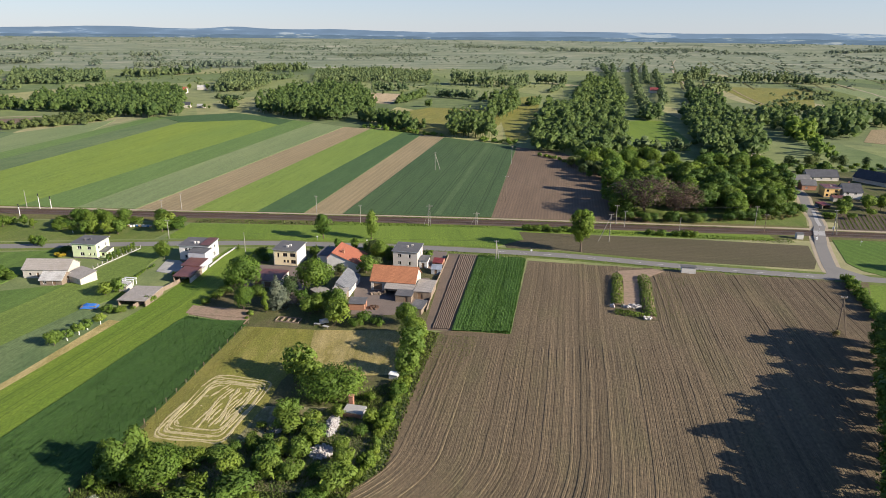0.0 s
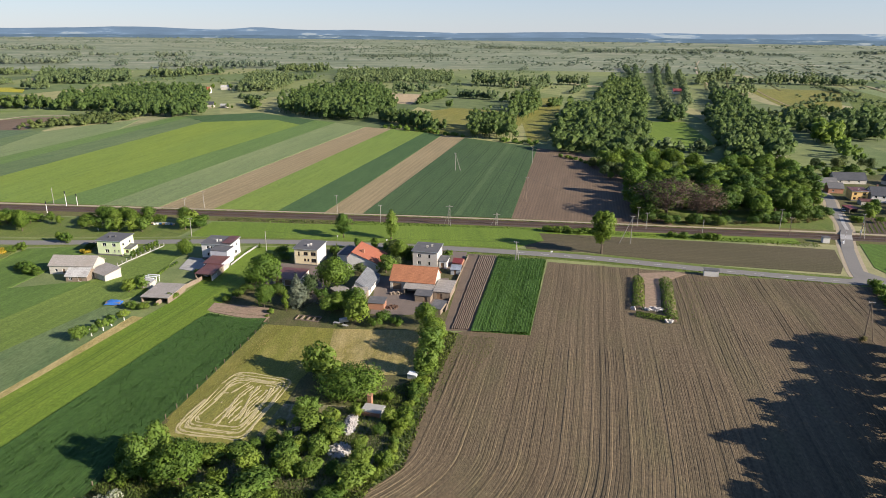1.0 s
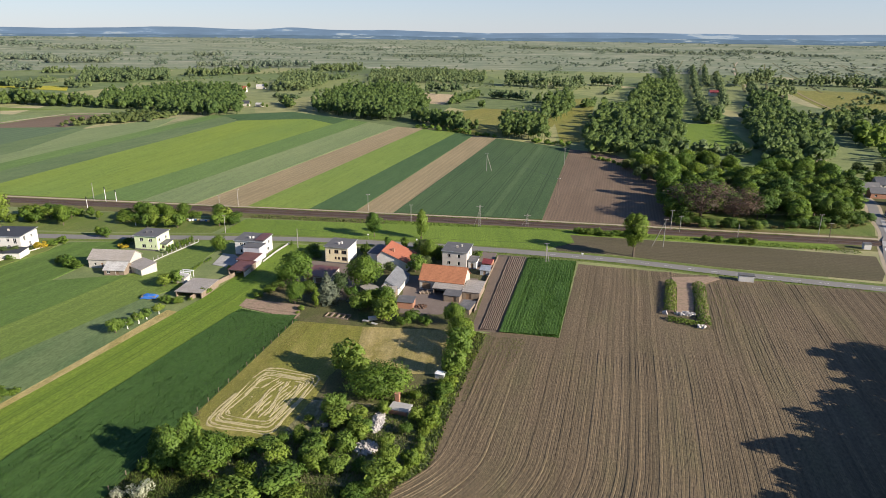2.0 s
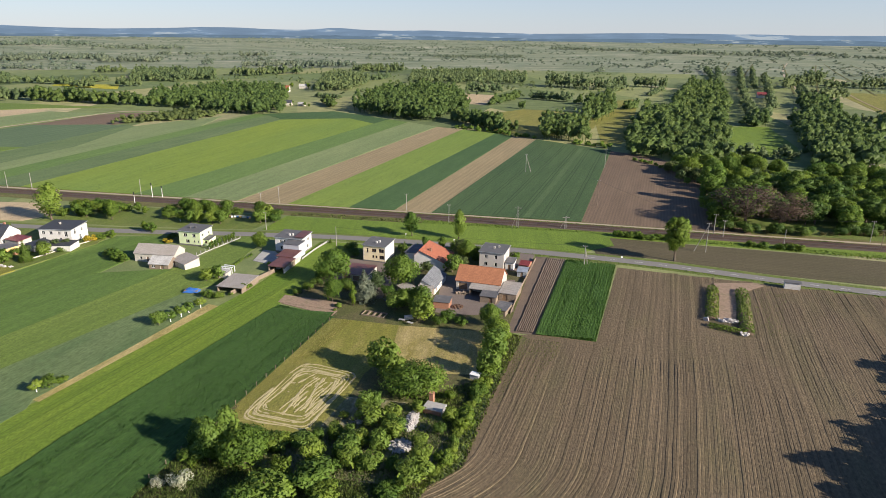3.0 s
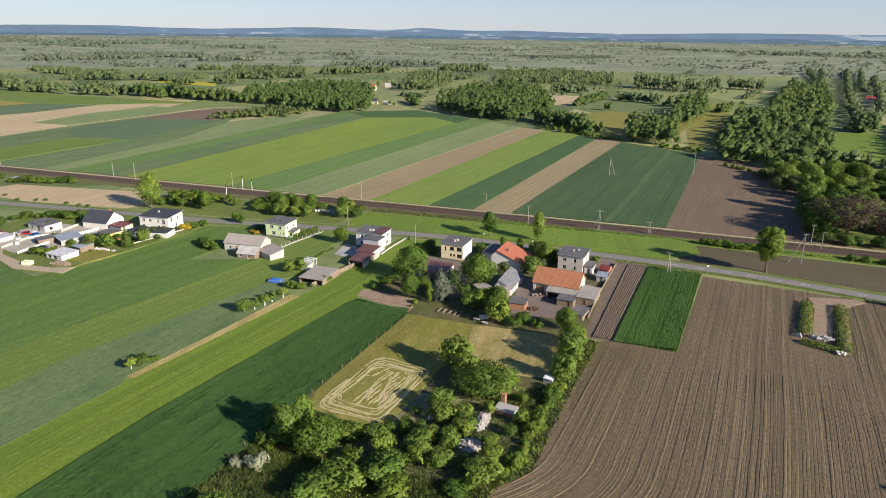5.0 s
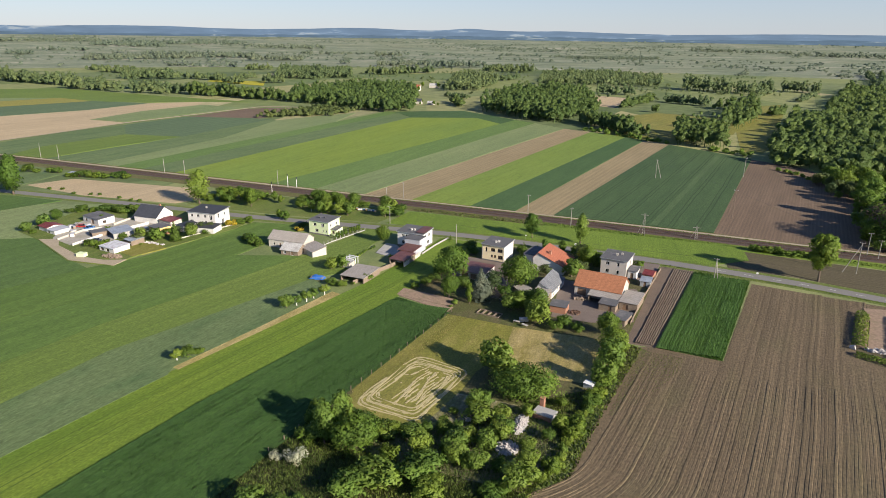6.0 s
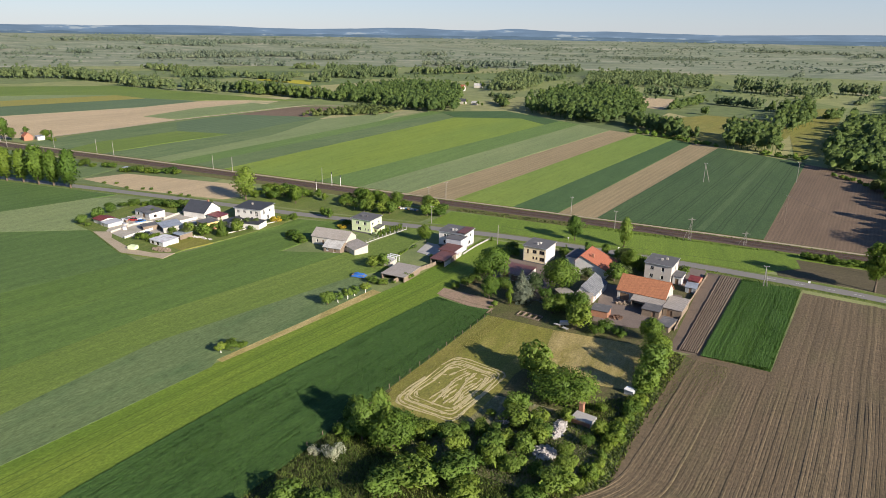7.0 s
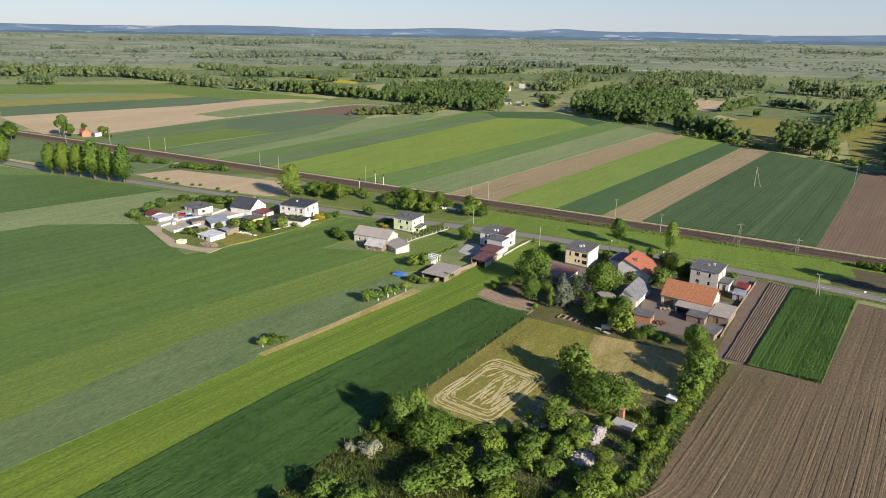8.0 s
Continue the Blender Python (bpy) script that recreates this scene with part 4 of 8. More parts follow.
field("grass_east", [(141, 223.5), (250, 206), (250, 120), (128, 120), (134, 190)], M_MEADOW, 0.05, "green meadow east of the ploughed field", "meadow")
field("field_ploughed", [(29, 243), (53, 239), (85, 234), (140, 225.5), (134, 194), (85, 108), (60, 40), (-50, 40), (-50, 88), (-21.5, 104), (-15.5, 110), (-12.8, 116), (-11.3, 130), (-4.5, 177.5), (0.2, 179.4), (17.6, 177.6)], M_SOIL, 0.03, "wide ploughed light brown field")
plough_rows("plough_furrows", 0.7, M_SOILROW, "fine furrows of the ploughed field")

dash = bmesh.new()
for i in range(0, len(ROAD) - 1):
    a, b = Vector((*ROAD[i], 0)), Vector((*ROAD[i + 1], 0))
    if 10 < a.x < 135:
        band([tuple(a.lerp(b, 0.1))[:2], tuple(a.lerp(b, 0.45))[:2]], 0.11, 0.076, 0.004, dash)
tagged(new("road_marking", bm_mesh("road_marking", dash, M_WHITEP)), "worn white dashes along the road centre", "road marking", kind="stuff")

# ---------------------------------------------------------------- woods and hedges, far to near
def wood(name, pts, gap, h, r, leaves, size, leaf, label):
    woodland(name, scatter(pts, gap, 0.5), h, r, leaves * 0.4, size * 0.9, leaf, label, spread=0.3, lumps=4)


L_WOOD = leafy("leaves_wood", (0.062, 0.105, 0.032), (0.118, 0.172, 0.052), 0.12)
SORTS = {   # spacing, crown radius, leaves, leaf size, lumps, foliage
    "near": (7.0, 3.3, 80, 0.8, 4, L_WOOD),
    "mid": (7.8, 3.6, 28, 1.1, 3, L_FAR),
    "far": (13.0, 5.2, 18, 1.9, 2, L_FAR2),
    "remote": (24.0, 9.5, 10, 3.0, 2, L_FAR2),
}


def grove(pts, h, density, sort):
    """A wood of many trees over a piece of the plain."""
    gap, r, n, size, lumps, leaf = SORTS[sort]
    woodland("far_wood", scatter(pts, gap / density ** 0.5, 0.5), h, r, n, size, leaf, "distant mixed woodland on the plain", "woodland", 0.22, lumps)


def belt(a, b, depth, h, density, sort):
    """A belt of trees from a to b, that deep behind the line."""
    gap, r, n, size, lumps, leaf = SORTS[sort]
    mid = Vector(((a[0] + b[0]) / 2, (a[1] + b[1]) / 2))
    back = mid.normalized() * depth
    length = math.hypot(b[0] - a[0], b[1] - a[1])
    spots = []
    for i in range(max(2, int(density * (length + gap) * (depth + gap) / gap ** 2))):
        t, u = rng.random(), rng.random()
        spots.append((a[0] + (b[0] - a[0]) * t + back.x * u + rng.normal() * gap * 0.15, a[1] + (b[1] - a[1]) * t + back.y * u + rng.normal() * gap * 0.15))
    woodland("tree_belt", spots, h, min(r, h * 0.62), n, size, leaf, "belt of alders and willows on the plain" if h > 7 else "line of bushes on the meadows", "tree belt", 0.25, lumps)


grove([(-461, 706), (-411, 697), (-350, 664), (-307, 657), (-284, 682), (-322, 804), (-402, 942), (-462, 950), (-486, 874), (-495, 785)], 15, 0.9, "near")
grove([(-341, 945), (-296, 985), (-303, 1108), (-347, 1248), (-416, 1216)], 16, 0.8, "mid")
grove([(-216, 720), (-161, 668), (-118, 646), (-104, 699), (-90, 754), (-121, 908), (-169, 984), (-225, 931), (-225, 826)], 18, 1, "near")
grove([(-246, 1163), (-162, 1170), (-43, 1194), (-52, 1423), (-165, 1543), (-283, 1485), (-285, 1372)], 13, 0.45, "mid")
grove([(-713, 1061), (-618, 1071), (-754, 1298), (-854, 1295)], 15, 0.9, "mid")
grove([(-657, 1120), (-590, 1134), (-696, 1326), (-759, 1318)], 13, 0.8, "mid")
grove([(30, 639), (45, 671), (71, 760), (78, 878), (51, 820)], 20, 1, "near")
grove([(-10, 551), (32, 548), (33, 623), (-3, 636)], 18, 1, "near")
belt((-728, 753), (-620, 726), 28, 13, 1, "mid")
belt((-620, 726), (-461, 706), 30, 14, 1, "near")
belt((-826, 752), (-803, 763), 60, 13, 1, "mid")
belt((-791, 757), (-782, 761), 12, 11, 1, "mid")
belt((-756, 762), (-739, 759), 14, 14, 1, "mid")
belt((-771, 756), (-766, 757), 8, 8, 0.8, "mid")
belt((-945, 939), (-926, 1013), 45, 13, 0.9, "mid")
belt((-1106, 1037), (-1002, 1029), 40, 13, 0.9, "mid")
belt((-911, 1002), (-908, 1021), 25, 12, 1, "mid")
belt((-837, 971), (-744, 954), 25, 11, 0.7, "mid")
belt((-712, 916), (-673, 907), 20, 13, 0.9, "mid")
belt((-755, 994), (-737, 1050), 20, 9, 0.6, "mid")
belt((-653, 942), (-631, 964), 25, 14, 1, "mid")
belt((-920, 1261), (-872, 1285), 30, 12, 0.9, "mid")
belt((-620, 1252), (-562, 1281), 40, 14, 1, "mid")
belt((-577, 1316), (-519, 1368), 40, 14, 0.9, "mid")
belt((-750, 1578), (-660, 1698), 60, 12, 0.8, "far")
belt((-607, 1562), (-496, 1684), 80, 17, 0.7, "far")
belt((-446, 1503), (-384, 1534), 60, 14, 0.9, "mid")
belt((-362, 1470), (-334, 1507), 40, 20, 0.9, "mid")
belt((-382, 1117), (-367, 1124), 14, 11, 1, "mid")
belt((-323, 1207), (-307, 1265), 20, 9, 0.6, "mid")
belt((-98, 662), (-38, 585), 22, 13, 1, "near")
belt((-35, 597), (-29, 596), 6, 13, 1, "near")
belt((-126, 1003), (-71, 1014), 22, 13, 0.8, "mid")
belt((-76, 804), (-42, 931), 10, 10, 0.8, "near")
belt((-34, 795), (-29, 789), 6, 9, 1, "near")
belt((-309, 869), (-268, 842), 8, 6, 1, "mid")
belt((-290, 924), (-257, 1025), 6, 4, 0.7, "mid")
belt((-269, 787), (-248, 745), 16, 8, 1, "near")
belt((-1595, 1656), (-1297, 1850), 160, 15, 0.9, "far")
belt((-1202, 1662), (-1067, 1745), 80, 13, 1, "far")
belt((-1623, 1492), (-1565, 1624), 80, 12, 0.8, "far")
belt((-1186, 1309), (-1095, 1301), 40, 8, 0.6, "far")
belt((-1100, 1297), (-995, 1354), 40, 9, 0.6, "far")
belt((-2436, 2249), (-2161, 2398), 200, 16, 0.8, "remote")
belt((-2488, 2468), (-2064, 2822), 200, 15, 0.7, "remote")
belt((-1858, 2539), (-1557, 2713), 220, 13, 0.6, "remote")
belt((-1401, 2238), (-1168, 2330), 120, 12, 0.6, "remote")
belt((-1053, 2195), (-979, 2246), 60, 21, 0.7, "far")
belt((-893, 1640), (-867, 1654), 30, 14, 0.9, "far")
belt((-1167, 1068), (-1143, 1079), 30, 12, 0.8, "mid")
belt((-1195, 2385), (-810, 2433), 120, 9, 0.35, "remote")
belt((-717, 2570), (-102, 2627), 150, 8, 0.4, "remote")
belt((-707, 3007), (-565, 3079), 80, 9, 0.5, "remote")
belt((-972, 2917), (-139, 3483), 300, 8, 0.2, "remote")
belt((-1188, 667), (-1011, 783), 60, 19, 1, "mid")
belt((-1002, 771), (-846, 754), 50, 16, 0.9, "mid")
belt((-832, 720), (-749, 719), 25, 15, 0.9, "mid")
belt((-732, 708), (-723, 715), 10, 12, 0.8, "mid")
belt((-709, 714), (-694, 713), 10, 15, 0.8, "mid")
belt((-691, 715), (-648, 714), 16, 12, 0.7, "mid")
belt((-1007, 592), (-951, 611), 28, 15, 1, "mid")
belt((-2459, 1551), (-2381, 1591), 70, 18, 0.7, "remote")
belt((-2340, 1659), (-2300, 1724), 60, 12, 0.6, "remote")
belt((-2073, 1586), (-1985, 1611), 60, 14, 0.8, "far")
belt((-1543, 1401), (-1411, 1694), 100, 14, 0.9, "far")
belt((-2942, 2165), (-2673, 2542), 200, 14, 0.8, "remote")
belt((-2269, 1864), (-2100, 1936), 100, 13, 0.5, "remote")
belt((-915, 906), (-830, 960), 30, 13, 0.8, "mid")
belt((-1981, 1118), (-1967, 1205), 60, 9, 0.4, "far")
belt((-7, 1155), (91, 1109), 45, 20, 0.8, "mid")
belt((93, 1145), (126, 1176), 30, 17, 0.9, "mid")
belt((141, 1206), (193, 1187), 30, 17, 0.9, "mid")
belt((-28, 921), (32, 889), 14, 11, 1, "mid")
belt((32, 865), (55, 868), 14, 13, 1, "near")
belt((90, 810), (105, 839), 10, 10, 0.8, "near")
belt((84, 1029), (116, 1149), 6, 8, 0.8, "mid")
belt((143, 1018), (186, 1160), 6, 8, 0.6, "mid")
belt((396, 1247), (437, 1283), 30, 22, 0.7, "mid")
belt((470, 1369), (514, 1394), 40, 25, 0.9, "mid")
belt((478, 1289), (530, 1299), 25, 11, 0.8, "mid")
belt((534, 1284), (624, 1270), 40, 20, 0.8, "mid")
belt((624, 1270), (705, 1268), 30, 14, 0.8, "mid")
belt((377, 1021), (418, 1046), 25, 16, 0.8, "mid")
belt((350, 1037), (380, 1031), 20, 13, 0.8, "mid")
belt((-25, 3493), (423, 3354), 120, 12, 0.9, "remote")
belt((405, 3250), (967, 3013), 150, 13, 0.8, "remote")
belt((909, 3348), (1209, 3067), 150, 12, 0.7, "remote")
belt((1100, 2974), (1329, 2936), 90, 11, 0.8, "remote")
belt((1603, 3013), (1956, 3163), 150, 11, 0.7, "remote")
belt((-429, 2481), (-104, 2590), 150, 9, 0.6, "far")
belt((56, 2111), (142, 2093), 12, 5, 0.8, "far")
belt((182, 2064), (326, 1951), 12, 5, 0.6, "far")
belt((93, 1603), (122, 1743), 8, 8, 0.7, "far")
belt((303, 1815), (336, 1707), 20, 6, 0.5, "far")
belt((600, 1224), (567, 1076), 8, 5, 0.7, "mid")
belt((497, 1017), (563, 1008), 14, 6, 0.5, "mid")
belt((1019, 1771), (1082, 1734), 40, 9, 0.6, "far")
belt((381, 788), (421, 793), 18, 10, 0.9, "near")

BIG_WOODS = [
    ("far_wood", [(57, 490), (78, 488), (103, 466), (130, 509), (152, 600), (176, 720), (140, 800), (108, 784), (66, 578)], 7.6, 11.5, 3.9, 240, 1.05, L_WOOD),
    ("far_wood", [(140, 800), (176, 720), (234, 941), (286, 1219), (262, 1330), (174, 977)], 9.5, 12, 4.2, 120, 1.5, L_WOOD),
    ("plantation_strip", [(180, 476), (193, 451), (278, 765), (249, 741)], 4.6, 12.0, 3.0, 110, 0.7, L_WOOD),
    ("far_wood", [(321, 941), (366, 991), (307, 757), (259, 561), (227, 491), (205, 469), (238, 605), (275, 759)], 6.8, 13.0, 3.6, 170, 0.9, L_WOOD),
    ("far_wood", [(190, 690), (206, 682), (218, 716), (200, 724)], 6.0, 12, 3.6, 240, 1.0, L_WOOD),
    ("far_wood", [(312, 598), (336, 573), (375, 617), (421, 705), (370, 708)], 8.0, 15, 4.4, 170, 1.0, L_WOOD),
    ("far_wood", [(389, 665), (423, 661), (484, 761), (442, 756)], 8.0, 14, 4.4, 120, 1.2, L_WOOD),
    ("far_wood", [(295, 649), (302, 607), (367, 737), (342, 762)], 9.5, 12, 3.8, 150, 1.0, L_WOOD),
    ("far_wood", [(285, 575), (284, 528), (327, 613), (321, 643)], 7.0, 13, 4.0, 200, 0.9, L_GREEN),
    ("far_wood", [(272, 512), (260, 456), (287, 508), (291, 541)], 7.0, 9, 3.2, 200, 0.9, L_GREEN),
]
for nm, pts, gap, h, r, n, s, leaf in BIG_WOODS:
    wood(nm, pts, gap, h, r, n, s, leaf, "distant mixed woodland on the plain")

# hedgerows that run away over the plain
for a, b, gap, h in (((286, 1219), (397, 1873), 10, 12), ((308, 1336), (429, 1880), 10, 12), ((205, 724), (291, 1095), 9, 11), ((291, 1095), (487, 1894), 10, 12), ((344, 1228), (520, 1902), 10, 13),
                     ((267, 868), (469, 1614), 10, 13), ((205, 700), (267, 868), 12, 11), ((329, 913), (392, 1150), 10, 13), ((59, 747), (87, 1062), 12, 11), ((392, 1233), (606, 1640), 14, 16), ((408, 1109), (447, 1115), 8, 12),
                     ((120, 500), (178, 505), 7, 9), ((310, 746), (430, 760), 12, 9), ((420, 900), (560, 1010), 14, 5), ((470, 960), (600, 930), 16, 5)):
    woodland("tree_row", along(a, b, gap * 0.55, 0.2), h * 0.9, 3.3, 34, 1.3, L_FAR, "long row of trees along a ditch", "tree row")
woodland("scrub", along((-345, 600), (-344, 660), 4, 0.4) + scatter([(-396, 560), (-350, 600), (-340, 663), (-392, 645)], 6), 5.0, 3.0, 60, 1.1, L_GREY, "bushy scrub strip between fields", "scrub")
woodland("scrub", along((-85, 612), (-10, 562), 6, 0.3) + along((20, 545), (52, 522), 6, 0.3), 3.2, 2.6, 40, 1.2, L_GREEN, "low bushes along the field end", "scrub")
FREE = []
while len(FREE) < 4200:
    r_, a_ = 760 + 3800 * rng.random() ** 0.75, radians(-74 + 116 * rng.random())
    x_, y_ = r_ * math.sin(a_), r_ * math.cos(a_)
    if noise.noise(Vector((x_ * 0.0016, y_ * 0.0030, 2))) + 0.5 * noise.noise(Vector((x_ * 0.006, y_ * 0.011, 7))) < 0.02 or (-640 < x_ < 60 and y_ < 690) or (-1050 < x_ < -380 and y_ < 730):
        continue
    turn_, long_ = (1.3, 60 + r_ * 0.03) if x_ > 0.12 * y_ else (0.1 + 0.3 * rng.normal(), 40 + r_ * 0.05)
    for i in range(3 + int(7 * rng.random())):
        u_, v_ = rng.normal() * long_ * 0.5, rng.normal() * (3 + r_ * 0.002)
        FREE.append((x_ + u_ * math.cos(turn_) - v_ * math.sin(turn_), y_ + u_ * math.sin(turn_) + v_ * math.cos(turn_)))
FREE = [p for p in FREE if math.hypot(*p) < 4550]
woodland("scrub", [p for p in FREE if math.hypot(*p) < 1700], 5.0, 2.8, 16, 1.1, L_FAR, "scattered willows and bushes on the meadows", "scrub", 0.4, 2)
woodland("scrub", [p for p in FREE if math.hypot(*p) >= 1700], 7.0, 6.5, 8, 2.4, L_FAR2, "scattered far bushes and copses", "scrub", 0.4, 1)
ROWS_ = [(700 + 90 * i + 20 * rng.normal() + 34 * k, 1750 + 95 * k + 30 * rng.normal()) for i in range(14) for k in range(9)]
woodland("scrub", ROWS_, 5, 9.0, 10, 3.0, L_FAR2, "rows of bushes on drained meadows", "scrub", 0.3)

# drained meadows: overgrown ditches that run away side by side
for i in range(17):
    x_ = 120 + 62 * i + 14 * rng.normal()
    a_, b_ = (x_ + 120, 1130 + 60 * rng.normal()), (x_ * 1.35 + 430, 2450 + 120 * rng.normal())
    strip("ditch", [a_, ((a_[0] + b_[0]) / 2 + 4 * rng.normal(), (a_[1] + b_[1]) / 2), b_], 3.4, 0.35, M_RVERGE, "overgrown drainage ditch across the meadows", "ditch")
for i in range(12):
    y_ = 1250 + 95 * i + 25 * rng.normal()
    x_ = 0.22 * y_ + 60 * rng.normal()
    woodland("scrub", along((x_, y_), (x_ + 420 + 200 * rng.random(), y_ - 60 - 40 * rng.random()), 26, 0.5), 4.0, 5.0, 8, 2.0, L_FAR2, "row of low bushes along a meadow ditch", "scrub", 0.4, 1)

# meadows among the woods
field("meadow_clearing", [(131, 520), (152, 515), (180, 505), (196, 560), (212, 690), (190, 690), (172, 685)], M_MEADOW, 0.1, "bright meadow between tree rows", "meadow")
field("meadow_clearing", [(-66, 600), (-30, 572), (-8, 562), (42, 640), (61, 776), (-30, 790), (-66, 733)], M_YMEADOW, 0.08, "yellow green meadow behind the fields", "meadow")
field("meadow_clearing", [(43, 545), (58, 543), (76, 640), (105, 846), (115, 966), (60, 900), (49, 805)], M_YMEADOW, 0.09, "yellow green meadow strip", "meadow")
field("sand_clearing", [(-129, 985), (-74, 965), (-81, 823), (-107, 841)], M_TAN2, 0.1, "bare sandy clearing", "sand")
field("rape_field", [(-760, 935), (-629, 904), (-681, 985), (-780, 965)], M_RAPE, 0.3, "yellow flowering rape field", "field")

field("meadow_east", [(372, 800), (441, 830), (600, 1150), (455, 1190)], M_YMEADOW, 0.1, "yellowish green hay meadow", "meadow")
field("meadow_east_far", [(640, 1190), (860, 1100), (680, 780), (560, 850)], M_PALE, 0.12, "pale green hay meadow", "meadow")
field("meadow_strip", [(441, 800), (470, 790), (640, 1090), (605, 1150)], M_VERGE, 0.11, "green meadow strip beside a ditch", "meadow")
field("brown_east", [(342, 560), (396, 640), (470, 650), (385, 520)], M_TAN, 0.14, "orange brown fallow field", "field")
strip("far_track", smooth_line([(416, 1240), (604, 1921), (980, 3050)]), 4.5, 0.3, M_SAND, "pale straight farm track across the meadows", "track")
strip("far_track_east", smooth_line([(716, 1288), (660, 1090), (633, 1002), (640, 900)]), 3.5, 0.3, M_SAND, "pale farm track", "track")
strip("far_track_ditch", smooth_line([(395, 865), (430, 1020), (472, 1182)]), 3.0, 0.3, M_TAN, "bare strip along a ditch", "track")
field("village_ground", [(176, 306), (240, 286), (300, 330), (290, 430), (196, 430), (188, 370)], M_FARM, 0.04, "trodden ground and gardens of the village", "grass")

# ---------------------------------------------------------------- buildings
def wall_panel(length, z0, z1, holes, thick=0.3):
    """A wall along x from the origin, its outside at y = 0; holes: (x, z, w, h)."""
    xs = sorted({0.0, length, *[v for x, z, w, h in holes for v in (x, x + w)]})
    zs = sorted({z0, z1, *[v for x, z, w, h in holes for v in (z, z + h)]})
    nx, nz = len(xs) - 1, len(zs) - 1
    solid = {(i, k) for i in range(nx) for k in range(nz)
             if not any(x < (xs[i] + xs[i + 1]) / 2 < x + w and z < (zs[k] + zs[k + 1]) / 2 < z + h for x, z, w, h in holes)}
    bm = bmesh.new()
    pts = {}

    def at(i, k, y):
        if (i, k, y) not in pts:
            pts[i, k, y] = bm.verts.new((xs[i], y, zs[k]))
        return pts[i, k, y]

    for i, k in solid:
        for y in (0.0, thick):
            bm.faces.new([at(i, k, y), at(i + 1, k, y), at(i + 1, k + 1, y), at(i, k + 1, y)])
        for (di, dk), (p, q) in (((-1, 0), ((i, k), (i, k + 1))), ((1, 0), ((i + 1, k), (i + 1, k + 1))), ((0, -1), ((i, k), (i + 1, k))), ((0, 1), ((i, k + 1), (i + 1, k + 1)))):
            if (i + di, k + dk) not in solid:
                bm.faces.new([at(*p, 0.0), at(*q, 0.0), at(*q, thick), at(*p, thick)])
    return bm


def window_parts(parent, m, hole, frame_mat, door=False, sill=True):
    """A window (or door) set back in its opening; m places the wall."""
    x, z, w, h = hole
    t = 0.09
    bm = bmesh.new()
    for b in ((x, z, x + t, z + h), (x + w - t, z, x + w, z + h), (x + t, z, x + w - t, z + t), (x + t, z + h - t, x + w - t, z + h)):
        add_box(bm, b[0], 0.10, b[1], b[2], 0.18, b[3])
    if w > 1.0 and not door:
        add_box(bm, x + w / 2 - 0.04, 0.10, z + t, x + w / 2 + 0.04, 0.18, z + h - t)
    bm.transform(m)
    win = part("door" if door else "window", bm, frame_mat, parent)
    pane = box(x + t, 0.13, z + t, x + w - t, 0.16, z + h - t)
    pane.transform(m)
    part("door_leaf" if door else "pane", pane, M_DOOR if door else M_GLASS, win)
    if sill and not door:
        s = box(x - 0.08, -0.09, z - 0.06, x + w + 0.08, 0.1, z)
        s.transform(m)
        part("sill", s, M_CONC, win)


def walls(ob, w, d, h, mat, sides, frame_mat, z0=0.0, ox=0.0, oy=0.0):
    """Four walls with openings; sides: S, E, N, W to lists of holes, with a fifth entry 'd' for a door."""
    place = {"S": (pose(ox, oy, 0), w), "E": (pose(ox + w, oy, 0, 0, 0, 90), d), "N": (pose(ox + w, oy + d, 0, 0, 0, 180), w), "W": (pose(ox, oy + d, 0, 0, 0, 270), d)}
    for side, (m, length) in place.items():
        holes = sides.get(side, [])
        inset = 0.3 if side in "EW" else 0.0
        cut = [(q[0] - inset, q[1], q[2], q[3]) for q in holes]
        bm = wall_panel(length - 2 * inset, z0 - 0.2, h, cut)
        mm = m @ pose(inset, 0, 0)
        bm.transform(mm)
        part("wall", bm, mat, ob)
        for q, c in zip(holes, cut):
            window_parts(ob, mm, c, frame_mat, len(q) > 4, len(q) < 5)


def slab_roof(ob, x0, y0, x1, y1, zs, over, thick, mat, name="roof"):
    """A roof plane over a rectangle; zs: heights at the front and the back edge."""
    bm = bmesh.new()
    v = add_box(bm, x0 - over, y0 - over, 0, x1 + over, y1 + over, thick)
    for q in v:
        q.co.z += zs[0] + (zs[1] - zs[0]) * (q.co.y - y0) / (y1 - y0)
    return part(name, bm, mat, ob)


def chimney(ob, x, y, z0, z1, mat, w=0.6, d=0.45):
    bm = box(x - w / 2, y - d / 2, z0, x + w / 2, y + d / 2, z1)
    add_box(bm, x - w / 2 - 0.07, y - d / 2 - 0.07, z1 - 0.14, x + w / 2 + 0.07, y + d / 2 + 0.07, z1 + 0.02)
    add_box(bm, x - w * 0.3, y - d * 0.3, z1 + 0.02, x + w * 0.3, y + d * 0.3, z1 + 0.12)
    part("chimney", bm, mat, ob)


